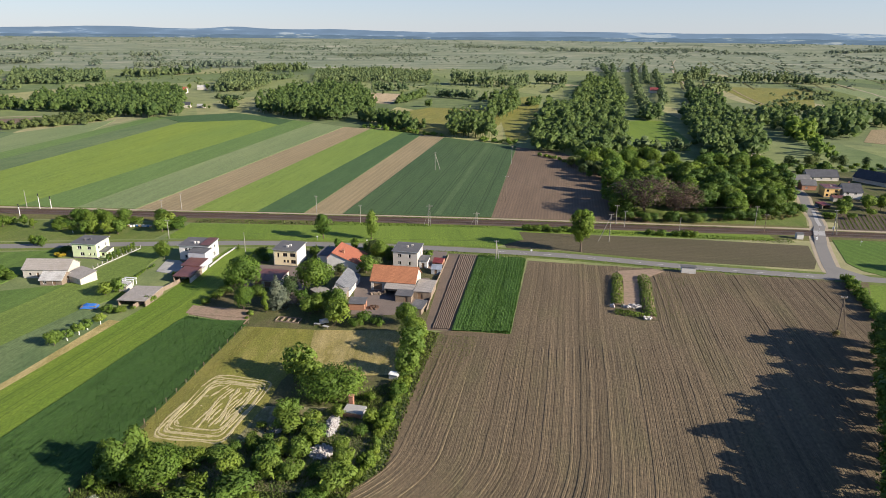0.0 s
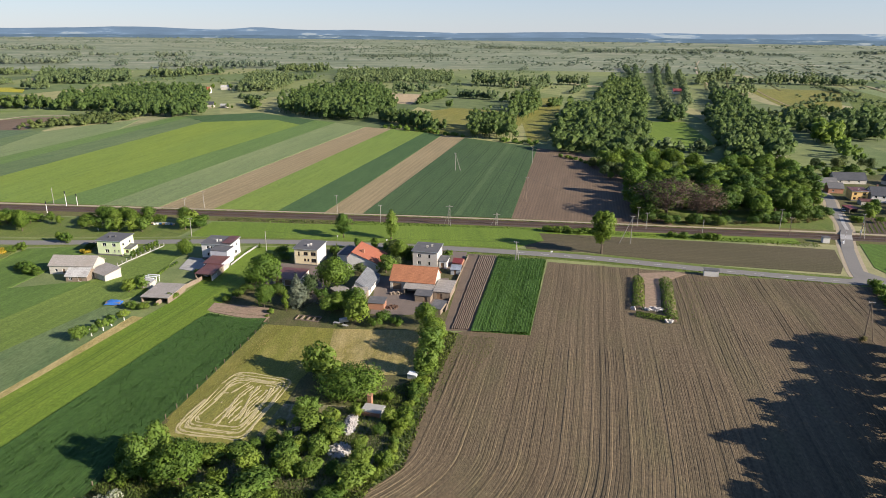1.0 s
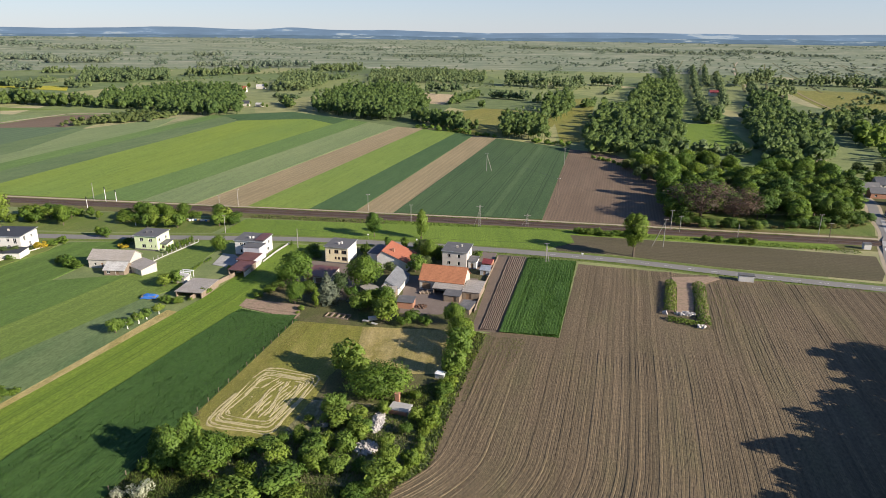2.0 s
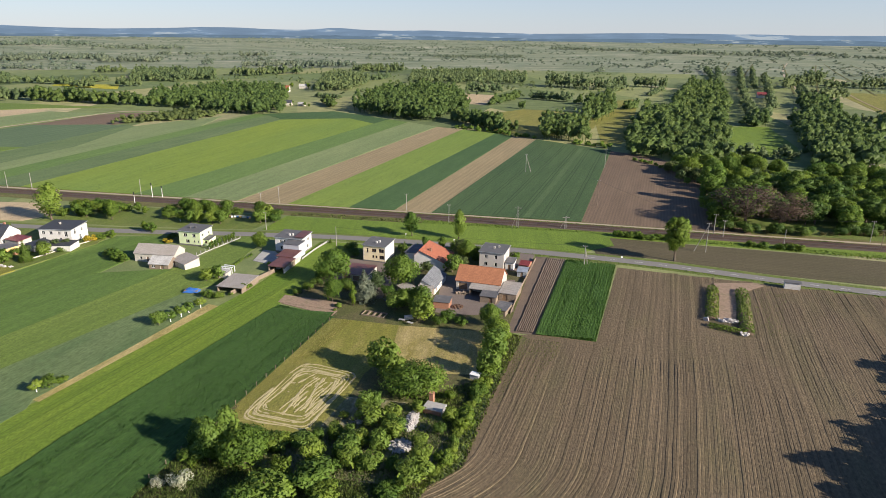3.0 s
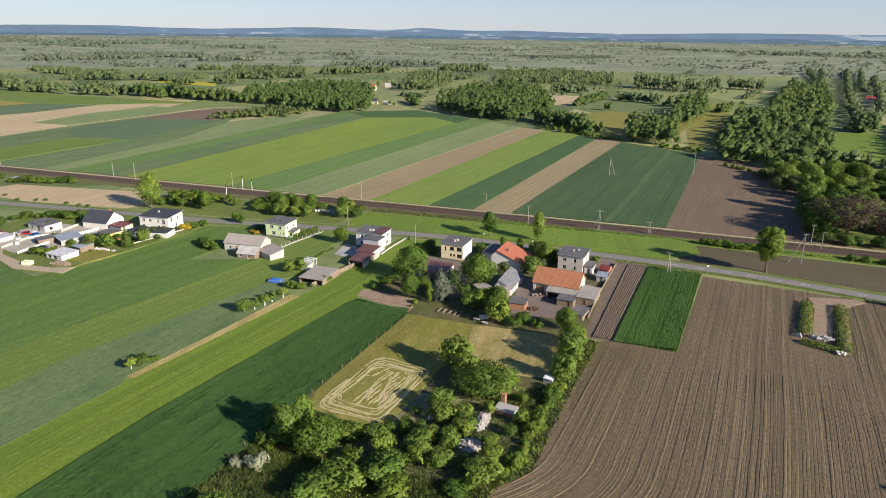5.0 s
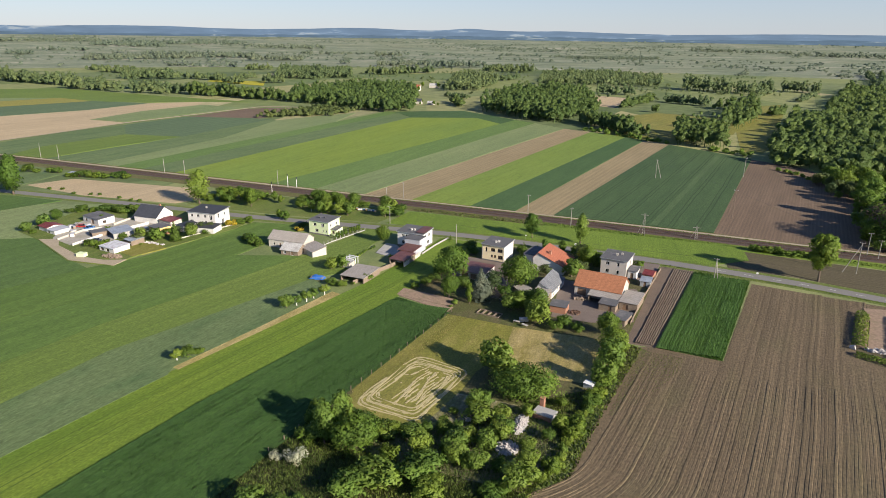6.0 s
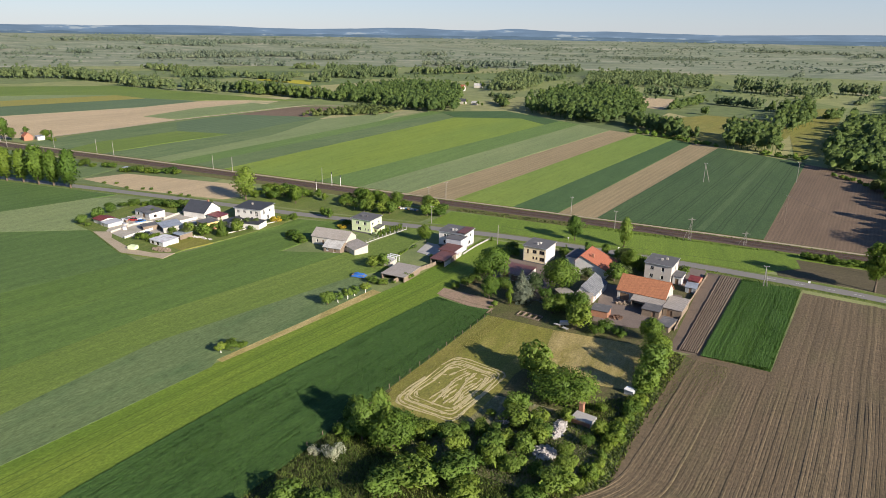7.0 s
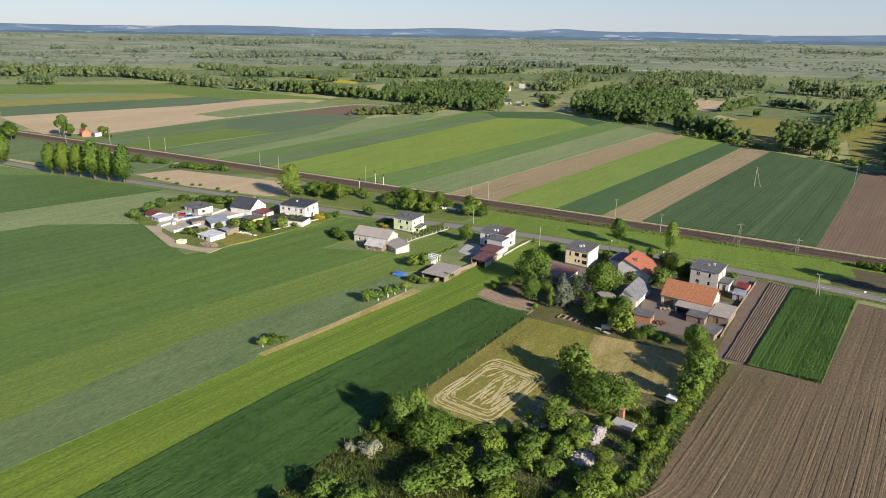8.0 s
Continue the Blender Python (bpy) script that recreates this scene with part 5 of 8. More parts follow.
def cube_house(label, x, y, rz, w, d, h, wall, roof, sides, frame_mat=None, stacks=((0.5, 0.4),), stack_mat=None, slope=0.5, group="", plinth=0.6):
    """The flat-roofed two-storey house of the region."""
    ob = thing("house", label, "house", x, y, 0, rz, group)
    walls(ob, w, d, h, wall, sides, frame_mat or M_FRAME)
    part("plinth", box(-0.06, -0.06, -0.2, w + 0.06, d + 0.06, plinth), M_PLINTH, ob) if plinth else None
    part("floor", box(0.3, 0.3, h * 0.48, w - 0.3, d - 0.3, h * 0.48 + 0.25), M_CONC, ob)
    slab_roof(ob, 0, 0, w, d, (h, h + slope), 0.35, 0.24, roof)
    bm = bmesh.new()
    for b in ((-0.4, -0.42, w + 0.4, -0.36), (-0.42, -0.4, -0.36, d + 0.4), (w + 0.36, -0.4, w + 0.42, d + 0.4)):
        v = add_box(bm, b[0], b[1], h - 0.03, b[2], b[3], h + 0.2)
        for q in v:
            q.co.z += slope * q.co.y / d
    part("gutter", bm, M_ZINC, ob)
    for fx, fy in stacks:
        zz = h + slope * fy
        chimney(ob, w * fx, d * fy, zz, zz + 0.9, stack_mat or M_OLDP, 0.65, 0.45)
    return ob


def gable_house(label, x, y, rz, w, d, eave, ridge, wall, roof, sides=None, frame_mat=None, category="barn", name="barn", over=0.35, stack=None, off=0.5, eave2=None, gable_mat=None, group=""):
    """Ridge along local x. off: where the ridge stands over the depth; eave2: the back eave's height."""
    ob = thing(name, label, category, x, y, 0, rz, group)
    e2 = eave if eave2 is None else eave2
    yr = d * off
    walls(ob, w, d, min(eave, e2), wall, sides or {}, frame_mat or M_FRAME)
    for gx in (0.0, w - 0.3):
        bm = bmesh.new()
        prof = [(0, min(eave, e2)), (d, min(eave, e2)), (d, e2), (yr, ridge), (0, eave)]
        prof = [p for i, p in enumerate(prof) if p not in prof[:i]]
        a = [bm.verts.new((gx, py, pz)) for py, pz in prof]
        b = [bm.verts.new((gx + 0.3, py, pz)) for py, pz in prof]
        bm.faces.new(a)
        bm.faces.new(b[::-1])
        for i in range(len(a)):
            j = (i + 1) % len(a)
            bm.faces.new((a[i], b[i], b[j], a[j]))
        part("gable", bm, gable_mat or wall, ob)
    for y0, z0, y1, z1 in ((0, eave, yr, ridge), (d, e2, yr, ridge)):
        s = (z1 - z0) / (y1 - y0)
        o = -over if y1 > y0 else over
        bm = bmesh.new()
        pts = [(y0 + o, z0 + o * s), (y1, z1)]
        vs = []
        for gx in (-over, w + over):
            vs.append([bm.verts.new((gx, py, pz + dz)) for py, pz in pts for dz in (0.02, 0.17)])
        a, b = vs
        for f in ((a[0], a[1], a[3], a[2]), (b[2], b[3], b[1], b[0]), (a[1], b[1], b[3], a[3]), (a[0], a[2], b[2], b[0]), (a[0], b[0], b[1], a[1]), (a[2], a[3], b[3], b[2])):
            bm.faces.new(f)
        part("roof_slope", bm, roof, ob)
    part("ridge_cap", tube((-over, yr, ridge + 0.13), (w + over, yr, ridge + 0.13), 0.14, 0.14, 6), roof, ob)
    if stack:
        chimney(ob, stack[0], stack[1], ridge - 1.6, ridge + 0.8, M_BRICK, 0.7, 0.7)
    return ob


def shed(label, x, y, rz, w, d, h0, h1, wall, roof, sides=None, category="shed", name="shed", over=0.25, group="", open_front=False):
    """A lean-to roofed shed: front height h0, back height h1."""
    ob = thing(name, label, category, x, y, 0, rz, group)
    lo = min(h0, h1)
    s = dict(sides or {})
    if open_front:
        s["S"] = [(0.3, 0.0, w - 0.6, lo - 0.3)]
        m = pose(0, 0, 0)
        for side, mm, ln in (("S", pose(0, 0, 0), w), ("E", pose(w, 0, 0, 0, 0, 90), d), ("N", pose(w, d, 0, 0, 0, 180), w), ("W", pose(0, d, 0, 0, 0, 270), d)):
            inset = 0.15 if side in "EW" else 0.0
            bm = wall_panel(ln - 2 * inset, -0.2, lo, s["S"] if side == "S" else [], 0.15)
            bm.transform(mm @ pose(inset, 0, 0))
            part("wall", bm, wall, ob)
    else:
        walls(ob, w, d, lo, wall, s, M_FRAMED)
    slab_roof(ob, 0, 0, w, d, (h0 + 0.01, h1 + 0.01), over, 0.12, roof)
    if abs(h1 - h0) > 0.25:
        for gx in (0.0, w - 0.15):
            bm = bmesh.new()
            yb = d if h1 > h0 else 0.0
            yf = d - yb
            a = [bm.verts.new((gx + e, py, pz)) for e in (0, 0.15) for py, pz in ((yf, lo), (yb, lo), (yb, max(h0, h1)))]
            bm.faces.new(a[:3])
            bm.faces.new(a[3:][::-1])
            for i in range(3):
                j = (i + 1) % 3
                bm.faces.new((a[i], a[j], a[j + 3], a[i + 3]))
            part("gable", bm, wall, ob)
        yb = d - 0.2 if h1 > h0 else 0.0
        part("upper_wall", box(0.15, yb, lo, w - 0.15, yb + 0.2, max(h0, h1) - 0.02), wall, ob)
    return ob


cube_house("pale green plastered two-storey house with grey flat roof", -144.6, 237.4, -5.5, 9.8, 8.4, 5.9, M_PGREEN, M_FELT,
                {"S": [(2.2, 3.7, 1.6, 1.3), (6.2, 3.7, 1.5, 1.3), (3.0, 1.1, 1.7, 1.4), (6.7, 1.4, 0.6, 1.0), (8.4, 1.5, 0.6, 0.9)], "E": [(1.2, 3.7, 1.2, 1.2), (5.5, 3.7, 1.2, 1.2)]}, stacks=((0.35, 0.35), (0.55, 0.45)), stack_mat=M_FELT)
shed("pale green porch with grey felt roof", -134.7, 238.0, -5.5, 3.0, 4.6, 2.6, 3.2, M_PGREEN, M_FELT, {"E": [(0.9, 0.1, 1.0, 2.0, "d")], "S": [(0.8, 1.0, 1.2, 1.1)]}, "porch", "porch")
gable_house("old whitewashed barn with grey fibre cement roof", -149.9, 215.4, 1.5, 15.8, 8.0, 3.3, 5.7, M_OLDP, M_ETERNIT, {"S": [(2.0, 0.9, 0.9, 1.1), (4.6, 0.1, 1.0, 2.0, "d"), (6.9, 0.9, 0.9, 1.1)]})
gable_house("decayed timber shed with a patched gable roof", -140.0, 208.8, 1.5, 7.4, 6.6, 2.0, 3.9, M_WOOD, M_ETERN2, {"S": [(1.0, 0.5, 1.2, 1.0), (4.2, 0.1, 1.4, 1.8, "d")]}, category="shed", name="shed")
shed("low grey felt roofed outbuilding", -134.0, 213.8, -30.0, 8.8, 6.0, 2.2, 3.4, M_OLDP, M_ETERNIT, {"S": [(1.0, 0.1, 1.2, 1.9, "d")]})

# modern house with maroon sheds
hB = cube_house("white plastered modernised two-storey house with dark flat roof", -103.0, 236.2, -5.0, 11.4, 8.6, 6.0, M_WHITE, M_FELT,
                {"S": [(2.0, 4.0, 1.2, 1.2), (3.6, 4.0, 0.8, 1.2), (2.0, 1.2, 1.8, 1.4)], "E": [(1.5, 4.0, 1.4, 1.3), (5.0, 4.0, 1.4, 1.3), (4.0, 1.2, 1.8, 1.4)]}, stacks=((0.45, 0.3), (0.55, 0.35)), stack_mat=M_WHITE)
slab_roof(hB, 8.2, 0.6, 11.5, 8.4, (6.55, 6.95), 0.1, 0.12, M_MAROON, "roof_cover")
shed("light grey rendered stair annex with flat roof", -97.5, 230.6, -5.0, 6.6, 5.2, 5.4, 5.5, M_LGREY, M_FELT, {"W": [(1.0, 3.6, 1.2, 1.2)]}, "annex", "annex")
shed("maroon roofed carport with grey walls", -97.2, 223.2, -5.0, 6.6, 7.0, 2.9, 3.3, M_LGREY, M_MAROON, {}, "carport", "carport", open_front=True)
shed("lower maroon steel roofed carport", -96.3, 213.6, -5.0, 6.0, 9.2, 2.4, 2.7, M_WOOD, M_MAROON, {}, "carport", "carport", open_front=True)
field("yard_concrete", [(-108.5, 237), (-103.2, 236), (-98, 230), (-97.6, 221), (-107, 224)], M_CONC, 0.2, "light concrete paved yard", "yard")
shed("long low shed with grey felt roof", -105.2, 192.6, -3.0, 9.0, 11.4, 2.0, 2.3, M_WOOD, M_ETERNIT, {}, open_front=True)
shed("weathered grey concrete garage", -113.2, 204.9, -8.0, 5.2, 3.4, 1.9, 2.1, M_OLDP, M_ETERN2, {})


def pergola(x, y, rz):
    ob = thing("pergola", "white painted flat beam pergola beside the vegetable beds", "pergola", x, y, 0.15, rz)
    for i in range(3):
        part("beam", box(0, i * 1.6, 2.0, 4.4, i * 1.6 + 0.5, 2.2), M_WHITEP, ob)
        for px in (0.1, 4.0):
            part("post", box(px, i * 1.6 + 0.15, -0.2, px + 0.2, i * 1.6 + 0.35, 2.0), M_WHITEP, ob)


pergola(-112.8, 208.6, -8)

# the cream house
hC = cube_house("cream plastered two-storey house with quoined corners", -66.2, 232.2, -8.5, 9.0, 9.0, 6.4, M_CREAM, M_FELT,
                {"S": [(1.4, 3.6, 0.7, 1.7), (3.6, 4.0, 1.7, 1.3), (6.4, 4.0, 2.0, 1.4), (3.7, 1.7, 0.8, 1.0), (5.0, 1.7, 0.8, 1.0), (6.6, 1.4, 1.9, 1.4)], "E": []}, M_FRAMED, stacks=((0.5, 0.3), (0.58, 0.42)), stack_mat=M_WHITE)
for k in range(10):
    ww = 0.45 if k % 2 else 0.3
    for x0, x1 in ((0.0, ww), (9.0 - ww, 9.0)):
        part("quoin", box(x0, -0.05, 0.7 + k * 0.56, x1, 0.0, 0.7 + k * 0.56 + 0.4), M_OLDP, hC)
walls_e = box(9.0, 0.1, 0.7, 9.03, 8.9, 6.3)
part("side_render", walls_e, M_WHITE, hC, "whitewashed side wall")
shed("garage row with maroon steel roof", -68.0, 211.2, -8.0, 9.2, 9.4, 2.5, 3.0, M_OLDP, M_MAROON, {"S": [(0.8, 0.2, 2.4, 1.9, "d"), (4.2, 0.2, 2.4, 1.9, "d")]}, "garage", "garage")

# the house with the long red roof, ridge running away from the road side
hD = gable_house("white house with a long red tiled roof slope", -44.2, 240.6, -97.0, 12.4, 11.6, 4.8, 6.9, M_WHITE, M_REDT, {}, category="house", name="house", off=0.17, eave2=3.0, stack=None)
chimney(hD, 8.5, 5.2, 4.6, 7.0, M_BRICK, 0.8, 0.8)
shed("white house wing with flat felt roof and two windows", -50.3, 233.4, -9.0, 7.2, 9.5, 4.1, 4.3, M_WHITE, M_FELT, {"S": [(3.6, 0.6, 1.2, 1.9), (5.6, 0.6, 1.2, 1.9)]}, "house wing", "house_wing")

# the grey pebbledash house
cube_house("grey pebbledashed two-storey house with dark flat roof", -22.0, 233.2, -9.5, 9.2, 9.0, 6.3, M_GREYP, M_FELT,
                {"S": [(1.8, 4.0, 1.3, 1.3), (5.8, 3.9, 0.9, 1.5), (1.8, 1.1, 1.3, 1.4), (5.8, 1.1, 0.9, 1.4)], "E": [(4.5, 3.9, 1.2, 1.4)]}, stacks=((0.5, 0.45), (0.66, 0.6)), stack_mat=M_OLDP)
shed("white entrance porch of the grey house", -12.3, 232.4, -9.5, 3.0, 5.2, 2.9, 3.3, M_WHITE, M_FELT, {"S": [(0.9, 0.1, 1.1, 2.1, "d")]}, "porch", "porch")
gable_house("long farm barn with orange clay tile roof", -27.4, 209.8, -8.5, 15.2, 10.4, 3.5, 7.2, M_OLDP, M_ORANGE, {"S": [(0.8, 0.1, 3.2, 2.6, "d")]})
shed("barn lean-to with grey sheet roof", -22.3, 205.2, -8.5, 9.6, 4.4, 2.5, 3.2, M_WOOD, M_ETERNIT, {}, open_front=True)
shed("small plank shed with felt roof", -18.2, 199.9, -8.5, 5.2, 4.2, 2.3, 2.6, M_WOOD, M_FELT, {"S": [(3.0, 0.2, 1.0, 1.8, "d")]})
shed("old plastered outbuilding with low grey roof", -12.3, 202.6, -8.0, 5.6, 10.0, 2.7, 3.0, M_WOOD, M_ETERNIT, {"S": [(1.2, 0.2, 1.6, 1.9, "d")]})
shed("low garage with grey felt roof", -12.8, 190.4, -14.0, 3.6, 6.6, 2.0, 2.1, M_WOOD, M_FELT, {})
gable_house("narrow white shed with streaked grey sheet roof", -37.0, 217.7, -96.2, 14.2, 4.9, 3.7, 4.9, M_WHITE, M_STREAK, {"N": [(2.0, 0.2, 1.2, 1.9, "d"), (6.0, 1.0, 1.0, 0.9)]}, category="shed", name="shed", off=0.12, eave2=2.5)
shed("low decayed store with fibre cement roof", -39.2, 197.2, -4.0, 4.8, 6.2, 2.3, 3.2, M_WOOD, M_ETERNIT, {}, open_front=True)
shed("red brick hen house with felt roof", -32.2, 192.4, -4.0, 5.0, 4.2, 2.3, 2.7, M_BRICK, M_FELT, {"E": [(1.4, 0.2, 1.0, 1.8, "d")]})
gable_house("small red steel roofed garden shed", -7.2, 233.4, -12.0, 3.4, 5.0, 2.0, 2.9, M_BRICK, M_REDM, {}, category="shed", name="shed", over=0.2)
shed("zinc sheet tool shed", -7.6, 225.8, -5.0, 3.4, 4.4, 2.0, 2.3, M_ZINC, M_ZINC, {"S": [(1.2, 0.1, 0.9, 1.8, "d")]})
shed("old plank shed behind the cream house", -46.5, 204.0, -50.0, 6.5, 4.0, 2.2, 2.6, M_WOOD, M_ETERNIT, {})

# ---------------------------------------------------------------- the compound further along the road
cube_house("white plastered house with black hipped roof", -200.2, 228.4, 4.5, 13.6, 10.8, 5.9, M_WHITE, M_FELTB,
           {"S": [(1.2, 3.8, 1.3, 1.3), (4.4, 3.8, 1.3, 1.3), (8.0, 3.8, 1.1, 1.3), (1.2, 1.2, 1.3, 1.3), (8.2, 1.2, 1.1, 1.3), (10.6, 3.0, 1.4, 2.2)], "E": [(2.0, 3.6, 1.2, 2.0), (6.5, 3.8, 1.3, 1.3), (5.0, 0.6, 1.4, 2.0)]}, stacks=((0.4, 0.55),), slope=0.7)
shed("white garage wing with black roof", -189.5, 218.8, 8.0, 9.2, 6.5, 2.6, 2.9, M_WHITE, M_FELTB, {}, "garage", "garage")
gable_house("white bungalow with dark steel gable roof", -225.0, 222.6, 2.0, 12.0, 10.6, 3.1, 6.8, M_WHITE, M_SLATE, {"E": [(4.0, 1.0, 1.5, 1.3)]}, category="house", name="house", stack=(9.5, 6.0))
shed("white flat roofed workshop with grey felt", -245.6, 214.0, -14.0, 12.4, 7.4, 3.0, 3.4, M_WHITE, M_FELT, {"S": [(6.5, 0.1, 2.2, 2.4, "d"), (2.0, 1.0, 1.4, 1.2)], "E": [(2.0, 1.0, 1.4, 1.2)]}, "workshop", "workshop")
gable_house("low white shed with faded red roof", -251.8, 197.0, -12.0, 6.4, 6.4, 2.1, 2.8, M_WHITE, M_REDM, {}, category="shed", name="shed")
shed("low white flat roofed store", -245.3, 195.2, -12.0, 6.2, 6.6, 1.8, 2.0, M_WHITE, M_LGREY, {"S": [(1.0, 0.4, 1.4, 1.0)]})
shed("white glazed shed with patchwork roof", -206.6, 185.8, -9.0, 8.6, 7.0, 2.1, 2.4, M_WHITE, M_PATCH, {"S": [(1.0, 0.6, 1.6, 1.2), (4.2, 0.6, 1.6, 1.2)]})
shed("pale zinc roofed open barn", -221.0, 203.4, -30.0, 10.0, 8.0, 2.5, 2.9, M_CONC, M_ZINC, {}, open_front=True)
shed("dark lean-to with tarred roof", -226.5, 199.5, -30.0, 5.0, 6.0, 2.1, 2.3, M_WOOD, M_FELT, {}, open_front=True)
shed("small brown shed with light sheet roof", -203.9, 195.4, -14.0, 5.0, 5.6, 2.3, 2.6, M_WOOD, M_ZINC, {})
shed("grey felt roofed store", -207.9, 213.0, -20.0, 7.0, 6.0, 2.6, 2.9, M_YELLOW, M_FELT, {})
shed("brick red roofed summer kitchen", -211.4, 223.0, -12.0, 7.6, 5.6, 2.5, 2.9, M_OLDP, M_REDM, {})
shed("black roofed white annex", -198.4, 218.4, -18.0, 5.2, 7.0, 2.8, 3.1, M_WHITE, M_FELTB, {"S": [(1.2, 0.8, 1.2, 1.2)]}, "annex", "annex")

# ---------------------------------------------------------------- the village beyond the crossing
cube_house("yellow plastered house with dark red roof edge", 201.4, 356.0, -6.0, 8.0, 7.5, 5.4, M_YELLOW, M_MAROON, {"S": [(1.0, 3.4, 1.3, 1.2), (5.2, 3.4, 1.5, 1.2), (0.9, 1.0, 1.3, 1.2), (3.4, 0.4, 1.0, 2.0, "d"), (5.4, 1.0, 1.6, 1.3)]}, M_FRAMED)
gable_house("white house with blue grey steel roof", 210.4, 353.5, -6.0, 9.6, 9.5, 4.0, 7.6, M_WHITE, M_SLATE, {"S": [(1.4, 2.5, 1.3, 1.2), (5.4, 2.5, 1.3, 1.2), (1.4, 0.6, 1.3, 1.2)]}, category="house", name="house", stack=(4.6, 6.5))
gable_house("brick barn with weathered brown roof", 198.4, 374.0, -4.0, 8.0, 6.5, 3.0, 5.4, M_BRICK, M_FELT, {"S": [(2.0, 1.0, 1.2, 1.1)]})
gable_house("old barn with dark weathered roof", 197.0, 384.0, 4.0, 12.0, 7.0, 2.6, 6.0, M_WOOD, M_FELT, {})
gable_house("long plastered stable with dark roof", 214.5, 400.0, 0.0, 19.0, 8.0, 2.6, 6.2, M_OLDP, M_SLATE, {"S": [(3.0, 1.0, 1.2, 1.1), (8.0, 1.0, 1.2, 1.1), (14.0, 1.0, 1.2, 1.1)]})
gable_house("farm building with dark slate roof", 243.0, 402.0, -62.0, 22.0, 9.5, 2.6, 7.0, M_OLDP, M_SLATE, {})
shed("red roofed carport beside the road", 187.0, 330.0, 10.0, 4.5, 5.5, 2.1, 2.4, M_WOOD, M_REDM, {}, "carport", "carport", open_front=True)
shed("low brown shed below the yellow house", 201.5, 346.5, -6.0, 7.0, 4.5, 2.2, 2.5, M_OLDP, M_MAROON, {})
field("garden_east", [(174.5, 292), (195, 291), (238, 288), (244, 320), (190, 321)], M_SOILD, 0.06, "dark vegetable garden behind the railway", "garden")
strip("footpath", [(167.5, 292), (173, 308), (181, 327)], 1.6, 0.14, M_CONC, "pale concrete footpath beside the village road", "path")

# ---------------------------------------------------------------- far farmsteads
gable_house("far farmhouse with red roof", -394, 936, 5, 16, 10, 4, 8.5, M_WHITE, M_REDT, {}, category="house", name="house")
gable_house("far barn with pale roof", -386, 1000, 10, 13, 8, 3.5, 6.5, M_OLDP, M_ETERN2, {})
gable_house("far white farmhouse beside the wood", -312, 758, 8, 9, 7, 3.2, 6.0, M_OLDP, M_SLATE, {}, category="house", name="house")
gable_house("far shed with pale roof", -294, 756, -5, 8, 5, 2.6, 4.2, M_OLDP, M_ETERN2, {}, category="shed", name="shed")
gable_house("far cottage with bright red roof", 297, 1038, 0, 13, 9, 4, 8, M_WHITE, M_REDM, {}, category="house", name="house")
gable_house("far brick cottage by the railway", -492, 331, -20, 6.5, 6, 3.2, 5.8, M_BRICK, M_REDT, {}, category="house", name="house")
shed("white lineside cabin with zinc roof", -487, 338, -20, 7, 5, 2.6, 2.9, M_WHITE, M_ZINC, {}, "cabin", "cabin")
shed("white garden cabin by the track", -333, 283.5, -6, 5, 3, 2.1, 2.3, M_WHITE, M_ZINC, {}, "cabin", "cabin")

